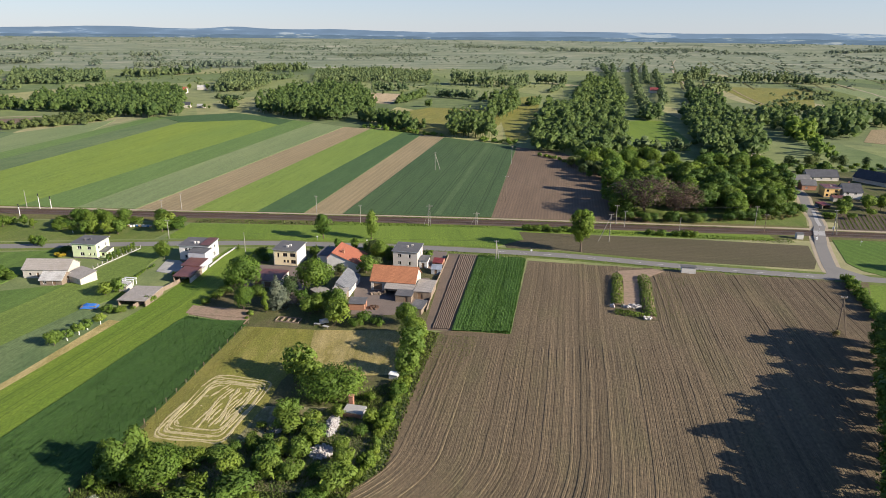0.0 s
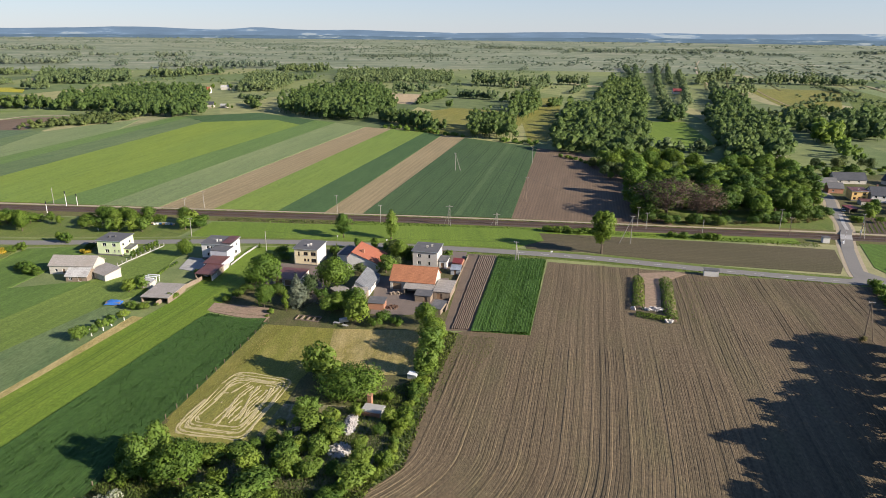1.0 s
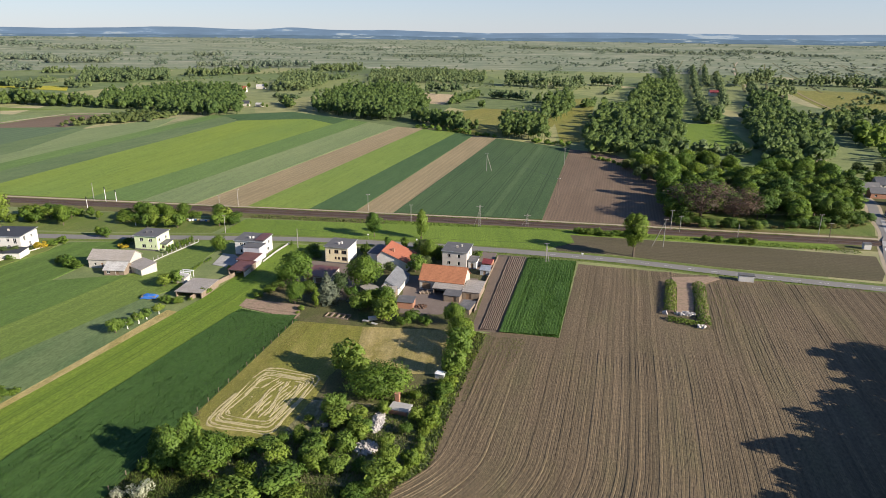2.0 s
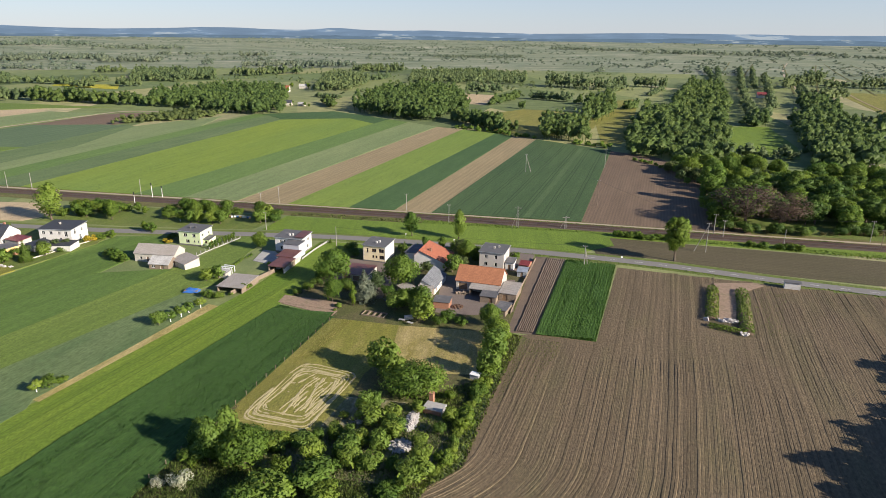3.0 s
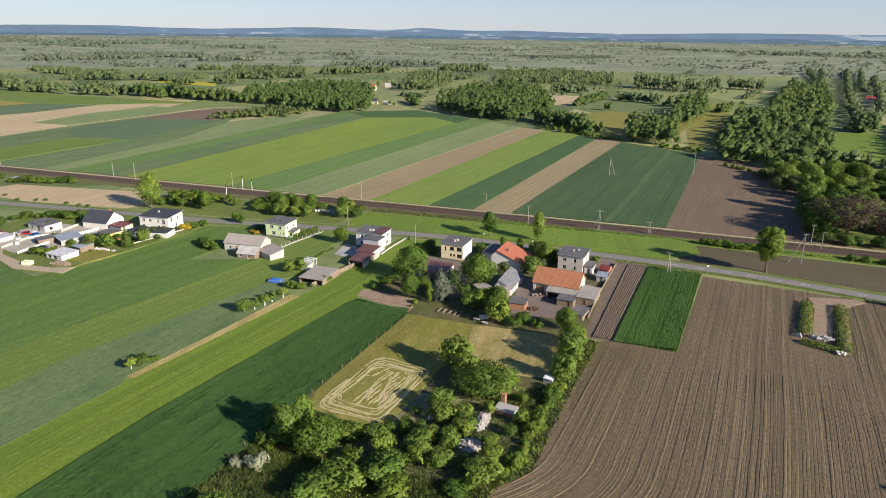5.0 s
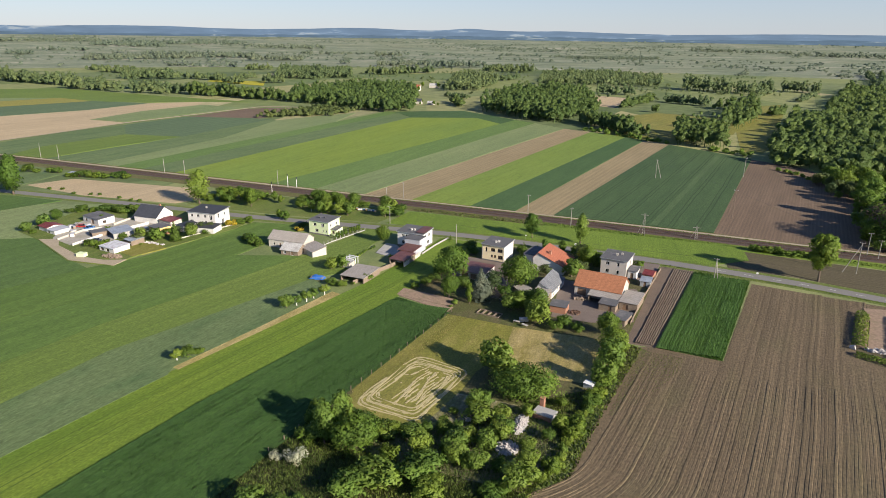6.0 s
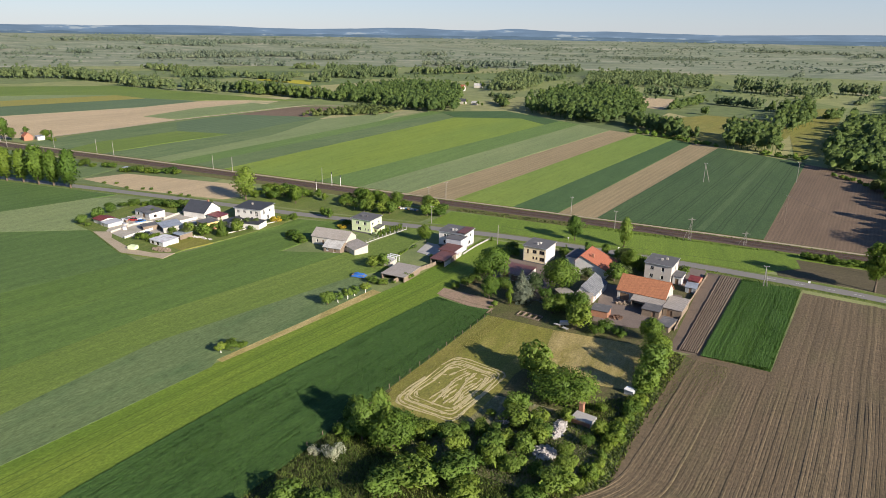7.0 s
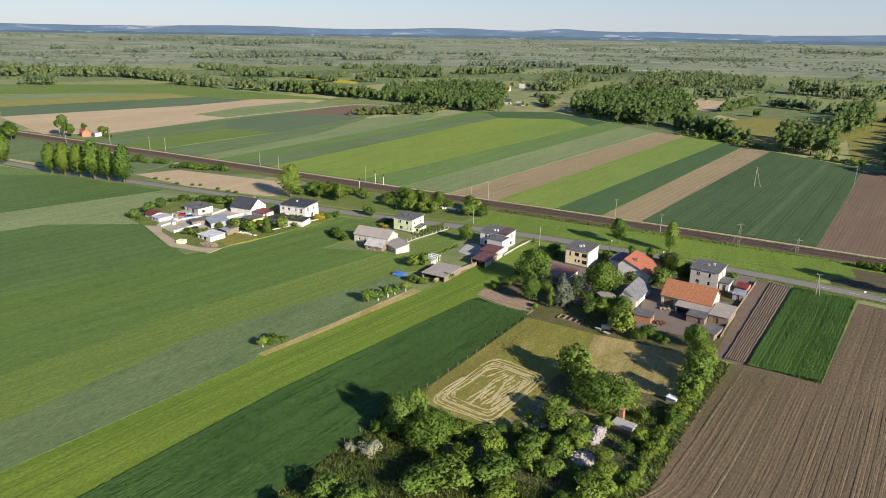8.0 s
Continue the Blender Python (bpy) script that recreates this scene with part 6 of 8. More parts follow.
# ---------------------------------------------------------------- trees to copy, each built once and used at its first place
K = {
    "lime": tree_kind("tree", "tall leafy roadside lime tree with a bare lower trunk", "tree", 18.5, 5.0, 2.7, 32, 5200, 0.58, "round", L_GREEN),
    "oak": tree_kind("tree", "broad leafy deciduous tree", "tree", 14.0, 5.4, 1.4, 24, 2600, 0.72, "round", L_GREEN),
    "oak_dark": tree_kind("tree", "dense dark green deciduous tree", "tree", 15.0, 5.2, 2.0, 24, 1250, 0.92, "round", L_DARK),
    "walnut": tree_kind("tree", "round dense garden tree with full crown", "tree", 10.0, 6.0, 1.2, 26, 3600, 0.5, "round", L_GREEN),
    "fruit": tree_kind("fruit_tree", "small fruit tree with a low crown", "fruit tree", 4.6, 2.3, 0.35, 18, 1300, 0.34, "round", L_FRESH),
    "fruit2": tree_kind("fruit_tree", "small spreading fruit tree", "fruit tree", 4.4, 2.6, 0.7, 13, 1200, 0.36, "low", L_GREEN),
    "lime_fruit": tree_kind("fruit_tree", "small fruit tree with a whitewashed trunk", "fruit tree", 3.4, 1.7, 0.9, 11, 800, 0.32, "round", L_FRESH, M_LIME),
    "bush": tree_kind("bush", "dense rounded green bush", "bush", 3.2, 2.3, 0.2, 13, 1200, 0.36, "low", L_GREEN),
    "bush_fresh": tree_kind("bush", "fresh green rounded bush", "bush", 2.8, 2.0, 0.1, 12, 1000, 0.34, "low", L_FRESH),
    "thicket": tree_kind("bush", "tall dark overgrown thicket bush", "bush", 5.0, 3.4, 0.2, 16, 1800, 0.42, "low", L_DARK),
    "grey": tree_kind("tree", "grey green small-leaved garden tree", "tree", 8.0, 3.8, 0.8, 18, 2000, 0.42, "round", L_GREY),
    "spruce": tree_kind("spruce", "silvery blue spruce with drooping boughs", "spruce", 9.5, 4.0, 0.4, 14, 2600, 0.5, "cone", L_SPRUCE),
    "fir": tree_kind("conifer", "dark green garden conifer", "conifer", 8.0, 2.5, 0.2, 12, 1500, 0.42, "cone", L_DARK),
    "thuja": tree_kind("thuja", "slim columnar green thuja", "thuja", 6.0, 1.1, 0.1, 10, 900, 0.3, "column", L_GREEN),
    "poplar": tree_kind("poplar", "dense upright roadside poplar", "poplar", 16.0, 4.4, 1.6, 20, 2400, 0.75, "column", L_GREEN),
    "bare": tree_kind("tree", "leafless reddish brown tree at the wood's edge", "tree", 13.0, 6.0, 2.0, 30, 3000, 0.3, "round", L_BROWN),
    "blossom": tree_kind("bush", "bush covered in white blossom", "bush", 3.6, 2.4, 0.3, 13, 900, 0.3, "low", L_BLOSSOM),
    "birch": tree_kind("tree", "light drooping young birch", "tree", 9.0, 2.8, 1.0, 14, 1700, 0.42, "column", L_FRESH),
    "yellow": tree_kind("bush", "bright yellow flowering bush", "bush", 2.6, 1.8, 0.1, 10, 700, 0.32, "low", L_YELLOW),
    "wood_oak": tree_kind("tree", "leafy deciduous tree of the wood", "tree", 14.5, 5.3, 1.0, 24, 1900, 0.76, "round", L_GREEN),
    "wood_dark": tree_kind("tree", "dense dark deciduous tree of the wood", "tree", 15.5, 5.2, 1.0, 24, 1900, 0.76, "round", L_DARK),
    "wood_ash": tree_kind("tree", "tall upright tree of the wood", "tree", 17.5, 4.4, 2.0, 22, 1800, 0.76, "column", L_DARK),
    "spread": tree_kind("tree", "wide low spreading dark garden tree", "tree", 8.0, 7.4, 0.2, 34, 5600, 0.48, "low", L_GREEN),
    "brush": tree_kind("bush", "dry brownish brushwood bush", "bush", 3.0, 2.2, 0.1, 11, 700, 0.32, "low", L_DRYW),
}
FIRST = {}


def put(kind, x, y, s=1.0, sz=None, z=0.05, group="", label=""):
    """The built tree itself goes to its first place, copies to the others."""
    if kind not in FIRST:
        FIRST[kind] = True
        K[kind].matrix_basis = pose(x, y, z, 0, 0, rng.random() * 360) @ Matrix.Diagonal((s, s, sz or s, 1))
        return tagged(K[kind], label, "", group)
    return plant(K[kind], x, y, s, sz, z=z, group=group, label=label)


# road side
put("lime", 51.4, 254.9, 1.0, 1.06)
put("oak", -54.6, 267.0, 0.72, 0.82, label="young roadside tree on the meadow edge")
put("birch", -34.3, 267.2, 1.15, 1.4, label="slim roadside tree on the meadow edge")
put("lime", 194, 228, 0.95)
# trees along the east edge of the ploughed field, which throw the long shadows
for x, y, h in ((122, 171, 13), (118.5, 164, 16.1), (115, 158, 13.5), (111, 150.5, 12.5), (106.5, 142.5, 14.2), (103, 136.5, 14), (100, 131, 16.4), (96.5, 125, 14.5), (93.5, 119.5, 15.5), (91, 115, 18.3), (87.5, 109, 15.6), (84.5, 104, 14.5), (82, 99.5, 15.8), (79, 94, 15), (75.5, 87, 15.5), (71.5, 80, 15), (68, 73, 15.5), (64, 65, 15), (59.5, 57, 15)):
    put("oak_dark", x, y, 0.88 + h / 70, h / 14.2, group="trees along the ploughed field")
    put("thicket", x - 1.5, y + 2.5, 0.8, group="bushes along the ploughed field")
for x, y in along((141, 226), (130, 190), 2.6, 0.25):
    put("bush", x + 1.5, y, 0.8 + 0.3 * rng.random(), group="hedge by the ditch")
put("brush", 112.4, 180.2, 0.6)
for x, y in along((130, 307), (158, 309), 3.0, 0.2):
    put("brush", x, y, 0.9, 0.6, group="cut brushwood by the track", label="heap of cut grey brown brushwood")

# the farmstead
for kind, x, y, s, sz in (("walnut", -70.0, 207.5, 1.12, 1.22), ("walnut", -45.7, 207.5, 1.0, 0.98), ("walnut", -65.0, 191.5, 0.55, 0.68), ("thuja", -57.6, 189.6, 1.2, 1.2), ("spruce", -55.2, 194.5, 1.3, 1.1),
                          ("grey", -53.0, 203.0, 1.0, 0.95), ("fruit", -39.5, 193.5, 1.4, 1.3), ("walnut", -36.0, 184.5, 0.45, 0.55), ("fruit", -43.5, 189.0, 1.1, 1.0), ("fruit2", -26.2, 183.5, 0.95, 0.9),
                          ("bush", -22.0, 181.5, 0.9, 0.9), ("walnut", -13.2, 182.0, 0.55, 0.6), ("walnut", -10.8, 170.0, 0.68, 0.66), ("oak", -9.2, 173.5, 0.5, 0.5), ("brush", -12.6, 160.0, 1.5, 1.6),
                          ("fruit", -10.2, 163.0, 1.4, 1.4), ("fruit", -10.8, 152.0, 1.1, 1.3), ("fruit", -34.5, 188.5, 0.8, 0.9), ("fruit2", -48.8, 200.0, 1.0, 1.0),
                          ("fir", -51.8, 239.5, 0.9, 0.8), ("thicket", -74.5, 243.0, 1.0, 0.9), ("thicket", -71.5, 238.0, 0.9, 0.8), ("bush", -77.0, 236.0, 1.0, 1.0), ("thicket", -72.5, 222.0, 1.0, 1.0),
                          ("walnut", -27.5, 239.0, 0.62, 0.7), ("grey", -28.0, 229.5, 0.8, 0.7), ("fruit", -31.0, 226.0, 1.3, 1.2), ("thicket", -25.5, 246.0, 1.1, 1.1), ("grey", -31.0, 247.0, 0.9, 0.85),
                          ("fir", -24.2, 241.5, 0.8, 0.75), ("oak", -46.0, 252.0, 0.45, 0.45), ("oak", -39.0, 251.5, 0.5, 0.5), ("yellow", -29.0, 251.5, 1.2, 1.1), ("bush", -33.5, 252.0, 1.1, 1.1),
                          ("grey", -40.0, 223.5, 0.7, 0.6), ("brush", -46.0, 228.5, 1.2, 1.0), ("bush", -9.5, 244.5, 0.9, 1.2), ("fir", -48.0, 246.0, 0.7, 0.6), ("bush", -54.0, 247.0, 1.0, 1.0),
                          ("bush", -76.0, 213.0, 1.1, 1.0), ("thicket", -74.5, 203.0, 0.9, 0.8), ("bush", -78.5, 195.5, 0.7, 0.7), ("fruit2", -76.0, 198.5, 0.8, 0.8), ("thicket", -63.5, 203.0, 0.9, 1.0),
                          ("fruit", -33.3, 181.0, 1.25, 1.35), ("walnut", -35.2, 189.5, 0.55, 0.7), ("fruit2", -28.0, 180.0, 0.9, 0.8), ("walnut", -41.5, 190.5, 0.5, 0.55), ("bush_fresh", -61.8, 187.5, 0.6, 0.6), ("bush_fresh", -62.0, 184.5, 0.5, 0.5), ("brush", -58.0, 208.0, 1.0, 1.0)):
    put(kind, x, y, s, sz)
# garden trees
put("fruit", -37.4, 149.4, 1.5, 1.6, label="light green garden tree on the lawn")
put("spread", -28.6, 141.8, 1.05, 0.86)
put("fruit", -34.4, 145.0, 1.3, 1.3)
# hedge to the ploughed field
for x, y in along((-6.0, 178), (-11.6, 140), 2.5, 0.25) + along((-12.0, 140), (-15.2, 114), 2.2, 0.25) + along((-15.2, 114), (-26, 102), 2.2, 0.25):
    put("bush_fresh" if rng.random() < 0.6 else "bush", x - 1.2, y, 0.85 + 0.45 * rng.random(), 0.7 + 0.4 * rng.random(), group="field hedge")
# orchard
for x, y, s in ((-37, 130.5, 1.1), (-35, 133, 0.9), (-30, 128, 1.0), (-27.5, 123.5, 0.9), (-30, 119, 1.0), (-34, 117, 0.9), (-37, 119, 0.8), (-40.5, 119, 0.9), (-41, 127, 0.7), (-44, 118.5, 0.8), (-19, 125, 0.9), (-22, 119, 0.8),
                (-17.5, 130, 0.8), (-20.5, 113.5, 1.0), (-26, 111, 1.0), (-30, 110, 1.1), (-34.5, 110, 1.1), (-38, 113, 0.8), (-25, 132, 0.8), (-18.8, 139, 0.8), (-42, 109.5, 1.2), (-47, 106, 1.2), (-53, 116, 0.9), (-49, 115.8, 0.9)):
    put("fruit" if rng.random() < 0.6 else "fruit2", x, y, s * 0.72, s * (0.68 + 0.25 * rng.random()), group="orchard")
for x, y, s in ((-60, 109.7, 1.0), (-62.5, 107, 0.9), (-57, 108, 0.8)):
    put("birch", x, y, s, s * 0.9)
for x, y in ((-69.3, 116.5), (-68, 112.5), (-66.5, 106)):
    put("bush", x, y, 1.0, 1.15)
put("blossom", -64.1, 98.8, 0.95, 1.1)
put("blossom", -68.6, 98.2, 0.6)
for x, y, r, h in ((-50.3, 94.4, 3.3, 3.6), (-46.1, 98.8, 4.0, 4.2), (-39.1, 103.6, 3.8, 4.0), (-36.2, 99.5, 2.6, 3.0), (-36.0, 114.3, 2.7, 3.6), (-30.3, 116.5, 1.9, 4.2), (-28.9, 121.5, 1.9, 3.4), (-35.1, 126.7, 3.0, 3.6),
                   (-29.6, 125.4, 1.6, 2.6), (-51.4, 113.8, 2.4, 2.6), (-46.1, 115.8, 2.2, 2.4), (-55.0, 107.0, 5.4, 7.5), (-41.2, 120.9, 1.6, 2.2), (-63.6, 108.6, 2.6, 3.4), (-21.1, 108.3, 3.0, 4.0), (-31.2, 110.1, 1.8, 2.4)):
    put("fruit" if r < 5 else "walnut", x, y, r / (2.3 if r < 5 else 6.0), h / (4.6 if r < 5 else 10.0), group="orchard")
for x, y in scatter([(-58, 92), (-40, 95), (-22, 96), (-26, 78), (-66, 66), (-66, 88)], 7.5, 0.45):
    if math.hypot(x + 65, y - 98.0) > 6.0:
        k = rng.choice(["bush", "bush_fresh", "fruit", "fruit2", "bush_fresh", "brush", "walnut"])
        m_ = 0.45 if k == "walnut" else 1.0
        put(str(k), x, y, m_ * (0.75 + 0.6 * rng.random()), m_ * (0.6 + 0.5 * rng.random()), group="garden thicket")

# round the pale green and the white house
for x, y in along((-128.6, 233), (-125.5, 250), 1.7, 0.15):
    put("thuja", x - 1.2, y, 0.6, 0.42, group="thuja hedge")
for kind, x, y, s, sz in (("thicket", -148.0, 244.5, 0.9, 0.8), ("thicket", -151.0, 243.0, 0.8, 0.7), ("yellow", -149.5, 238.0, 0.7, 0.6), ("yellow", -152.0, 239.0, 0.6, 0.6), ("bush", -156.0, 214.5, 1.2, 1.2), ("bush", -159.5, 216.5, 1.2, 1.3),
                          ("thicket", -162.5, 218.5, 0.8, 0.8), ("fruit2", -153.0, 213.5, 0.8, 0.7), ("oak", -169.0, 251.8, 0.42, 0.42), ("walnut", -109.8, 237.8, 0.52, 0.6), ("bush", -96.8, 196.5, 0.9, 0.9), ("fruit", -113.5, 201.0, 0.9, 0.8),
                          ("fruit", -110.5, 203.5, 0.9, 0.9), ("bush", -106.0, 187.5, 0.9, 0.8), ("bush", -102.0, 187.5, 0.8, 0.7), ("bush_fresh", -99.5, 190.5, 0.7, 0.6), ("bush", -97.6, 219.0, 0.7, 0.7), ("fir", -85.5, 251.0, 0.35, 0.35),
                          ("lime_fruit", -103.5, 178.5, 1.1, 1.1), ("lime_fruit", -105.0, 174.5, 1.1, 1.0), ("lime_fruit", -105.8, 171.0, 1.1, 1.1), ("lime_fruit", -107.0, 167.5, 1.0, 1.0), ("fruit", -109.0, 164.5, 0.8, 0.8),
                          ("fruit2", -114.8, 127.4, 0.95, 0.85), ("lime_fruit", -116.2, 124.8, 0.9, 0.9), ("bush", -113.8, 130.5, 0.6, 0.6)):
    put(kind, x, y, s, sz)
for x, y in along((-112.2, 216), (-110.2, 231), 1.3, 0.15):
    put("bush_fresh", x, y, 0.45, 0.5, group="clipped garden hedge")
# orchard between road and railway
for x, y in along((-164, 267.5), (-140, 268.5), 4.5, 0.15):
    put("lime_fruit" if rng.random() < 0.4 else "fruit", x, y, 1.15, 1.1, group="roadside orchard")
for x, y in scatter([(-175, 284), (-172, 272), (-142, 273), (-140, 288)], 5.5) + scatter([(-132, 286), (-132, 270), (-119, 272), (-119, 286)], 5.0):
    k_ = str(rng.choice(["fruit2", "fruit", "walnut"]))
    put(k_, x, y, *((1.25, 1.1) if k_ != "walnut" else (0.55, 0.6)), group="roadside orchard")
for x, y in scatter([(-225, 282), (-222, 264), (-196, 270), (-196, 286)], 5.5):
    put("fruit2" if rng.random() < 0.5 else "bush", x, y, 1.3, 1.4)
put("birch", -220.5, 260.2, 1.9, 1.35, label="tall roadside tree near the white house")
put("oak", -194, 265.2, 0.8, 0.85)
for x, y, s in ((-212, 277, 0.5), (-205, 279, 0.55), (-200, 274, 0.6), (-190, 279, 0.5), (-184, 276, 0.42), (-216, 272, 0.45)):
    put("oak", x, y, s, s * 0.95)
put("bush", -166, 251.0, 1.1, 1.5)
put("oak", -214.0, 268.0, 0.5, 0.55)
# compound
for kind, x, y, s, sz in (("fir", -188.4, 206.5, 1.3, 1.3), ("thicket", -217.5, 190.5, 0.6, 0.5), ("bush", -224.5, 207.5, 0.8, 0.8), ("bush_fresh", -222.0, 212.5, 0.7, 0.6), ("bush", -211.0, 193.0, 0.8, 0.8), ("fruit", -203.0, 203.0, 1.0, 0.9), ("fruit2", -209.5, 200.5, 0.8, 0.8), ("thicket", -196.0, 207.0, 0.7, 0.8), ("fruit", -186.0, 213.5, 0.9, 1.0), ("bush", -183.5, 219.5, 0.8, 0.8), ("walnut", -237.0, 216.0, 0.3, 0.32), ("bush", -240.5, 199.0, 0.6, 0.6), ("thicket", -263.0, 222.0, 0.8, 0.7), ("bush", -259.0, 204.0, 0.8, 0.9), ("grey", -191.2, 218.5, 0.65, 0.65), ("grey", -188.0, 222.0, 0.6, 0.6), ("grey", -185.0, 224.5, 0.55, 0.55), ("yellow", -181.5, 233.0, 1.1, 1.2), ("bush", -179.5, 237.0, 0.9, 0.9),
                          ("bush", -177.5, 240.5, 0.9, 1.1), ("fruit2", -212.5, 187.5, 1.1, 1.0), ("bush", -209.5, 188.5, 1.0, 0.9), ("fruit", -254.5, 202.0, 1.0, 1.0), ("fruit", -254.0, 193.0, 0.8, 0.8), ("bush", -249.5, 192.5, 0.7, 0.7),
                          ("walnut", -258.0, 211.0, 0.45, 0.45), ("fruit", -195.3, 203.5, 1.1, 1.0), ("bush", -199.5, 208.5, 1.2, 1.1), ("fruit2", -198.0, 213.0, 0.8, 0.8), ("thicket", -237.0, 238.5, 0.9, 0.9), ("thicket", -243.0, 236.0, 0.8, 0.8),
                          ("bush", -230.5, 239.5, 1.0, 1.1), ("thicket", -249.0, 232.5, 0.8, 0.8), ("bush", -226.0, 240.5, 0.9, 1.1), ("bush", -255.0, 229.5, 0.8, 0.8), ("bush_fresh", -225.0, 233.5, 0.9, 1.0)):
    put(kind, x, y, s, sz)
for x, y in along((-262, 225), (-226, 239), 3.2, 0.25):
    put("bush" if rng.random() < 0.5 else "thicket", x, y, 0.8 + 0.35 * rng.random(), 0.85 + 0.3 * rng.random(), group="compound hedge")
for x, y in ((-217, 207), (-213, 200.5), (-206, 206), (-203, 211), (-200.5, 199.5), (-197, 197), (-192.5, 211), (-194, 214)):
    put(str(rng.choice(["bush", "fruit2", "bush_fresh", "grey"])), x, y, 0.55 + 0.3 * rng.random(), 0.5, z=0.35)
# poplars
for x, y, s in ((-376.6, 234, 0.95), (-366, 235, 0.9), (-354.5, 236.5, 0.9), (-342.5, 237, 1.05), (-333, 238.5, 0.92), (-320.3, 239, 1.0), (-428, 236, 0.95)):
    put("poplar", x, y, s * 1.2, s * 1.18, group="poplar row")
put("oak", -502, 324, 1.25, 1.55, label="tall old tree beside the railway cottage")
put("oak", -495, 326, 0.8, 0.9)
for x, y, s in ((-520, 294, 1.0), (-512, 290, 0.9), (-530, 300, 1.0)):
    put("oak_dark", x, y, s, s * 0.95)
# by the railway cottage
for x, y, s in ((-322, 762, 0.6), (-304, 764, 0.55), (-318, 750, 0.4), (-300, 748, 0.35), (-284, 752, 0.5), (-376, 930, 0.7), (-410, 945, 0.8), (-398, 955, 0.9), (-372, 1004, 0.8), (-400, 1006, 0.8), (-276, 745, 0.4)):
    put("oak", x, y, s, s, group="trees round the far farmsteads")
for kind, x, y, s in (("oak", -514, 350, 0.6), ("walnut", -482, 343, 0.6), ("bush", -474, 340, 1.0), ("bush", -466, 338, 1.0), ("thuja", -476, 344, 1.0), ("oak_dark", -525, 296, 0.75), ("oak_dark", -535, 298, 0.7), ("oak", -548, 292, 0.7)):
    put(kind, x, y, s)
for x, y in along((-334, 281), (-295, 292), 4, 0.2) + along((-345, 287), (-366, 282), 5, 0.3):
    put("thicket" if rng.random() < 0.4 else "bush", x, y, 0.9 + 0.4 * rng.random(), group="railway bushes")
for x, y in along((31, 283.8), (56, 283.2), 2.2, 0.25) + along((86, 281), (106, 279.5), 4, 0.3):
    put("bush", x, y, 0.8 + 0.35 * rng.random(), 0.75 + 0.3 * rng.random(), group="railway bushes")
for x, y in along((-318, 254), (-245, 254.5), 9, 0.3):
    put("bush", x, y, 0.5, 0.45, group="road side bushes")

# the wood by the level crossing
EDGE = [(76, 306), (104, 303), (164, 318), (178, 345), (196, 398), (146, 412), (124, 372), (100, 384), (84, 358)]
for x, y in scatter(EDGE, 8.4, 0.4):
    if 86 < x < 119 and y < 324:
        continue
    else:
        kind, s = str(rng.choice(["wood_oak", "wood_oak", "wood_dark", "wood_dark", "wood_ash"], p=[0.3, 0.2, 0.25, 0.17, 0.08])), 0.85 + 0.35 * rng.random()
    put(kind, x, y, s, s * (0.7 + 0.22 * rng.random()), group="wood by the crossing")
for x, y, s, h in ((85, 358, 1.15, 1.32), (88, 344, 1.0, 1.08), (89, 319, 1.1, 1.25), (87, 331, 1.0, 1.1), (92, 393, 0.95, 1.12), (95, 384, 0.95, 1.2)):
    put("wood_oak", x, y, s, h, group="wood by the crossing", label="tall leafy tree at the edge of the wood")
put("bare", 107.0, 311.5, 2.1, 1.35)
put("bare", 92.0, 312.5, 1.25, 1.2, label="pale leafless tree at the wood's edge")
for x, y in scatter([(80, 400), (94, 392), (112, 378), (124, 380), (146, 418), (198, 404), (206, 436), (140, 444), (125, 456), (98, 452), (76, 450)], 7.0, 0.4):
    put(str(rng.choice(["grey", "walnut", "fruit", "grey"])), x, y, *((0.95, 1.0) if rng.random() < 0.6 else (0.75, 0.8)), group="low trees behind the wood")
for x, y in along((80, 303), (100, 300), 3.6, 0.2) + along((100, 300), (128, 303), 4.5, 0.2) + along((128, 303), (168, 314), 2.8, 0.2):
    put("thicket" if rng.random() < (0.9 if x < 138 else 0.3) else "brush", x, y + 1.0, (1.0 if x < 138 else 0.75) + 0.4 * rng.random(), group="wood edge bushes")
for x, y in along((80, 440), (62, 476), 4.5, 0.25):
    put("bush_fresh", x, y, 1.5, 1.5, group="young edge bushes")
for kind, x, y, s in (("oak", 208, 327, 0.75), ("oak", 215, 328, 0.7), ("bush", 181, 313, 1.1), ("fruit", 195, 324, 1.0), ("fruit2", 191, 311, 0.9), ("oak", 228, 343, 0.6), ("walnut", 234, 346, 0.7), ("oak", 240, 342, 0.6), ("fruit", 196, 330, 1.0), ("fruit", 190, 318, 0.9), ("walnut", 204, 338, 0.45), ("bush", 182, 312, 1.0), ("oak", 268, 395, 0.8), ("fruit2", 204, 318, 1.1), ("walnut", 250, 350, 0.8),
                      ("oak_dark", 185, 372, 0.8), ("oak", 186, 362, 0.7), ("oak", 258, 372, 0.8), ("oak_dark", 264, 384, 0.8), ("walnut", 224, 338, 0.6), ("fruit", 212, 334, 1.2), ("oak", 214, 408, 0.8), ("oak_dark", 230, 412, 0.8), ("oak", 196, 402, 0.9), ("walnut", 222, 322, 0.6), ("fruit2", 232, 315, 1.1)):
    put(kind, x, y, s)


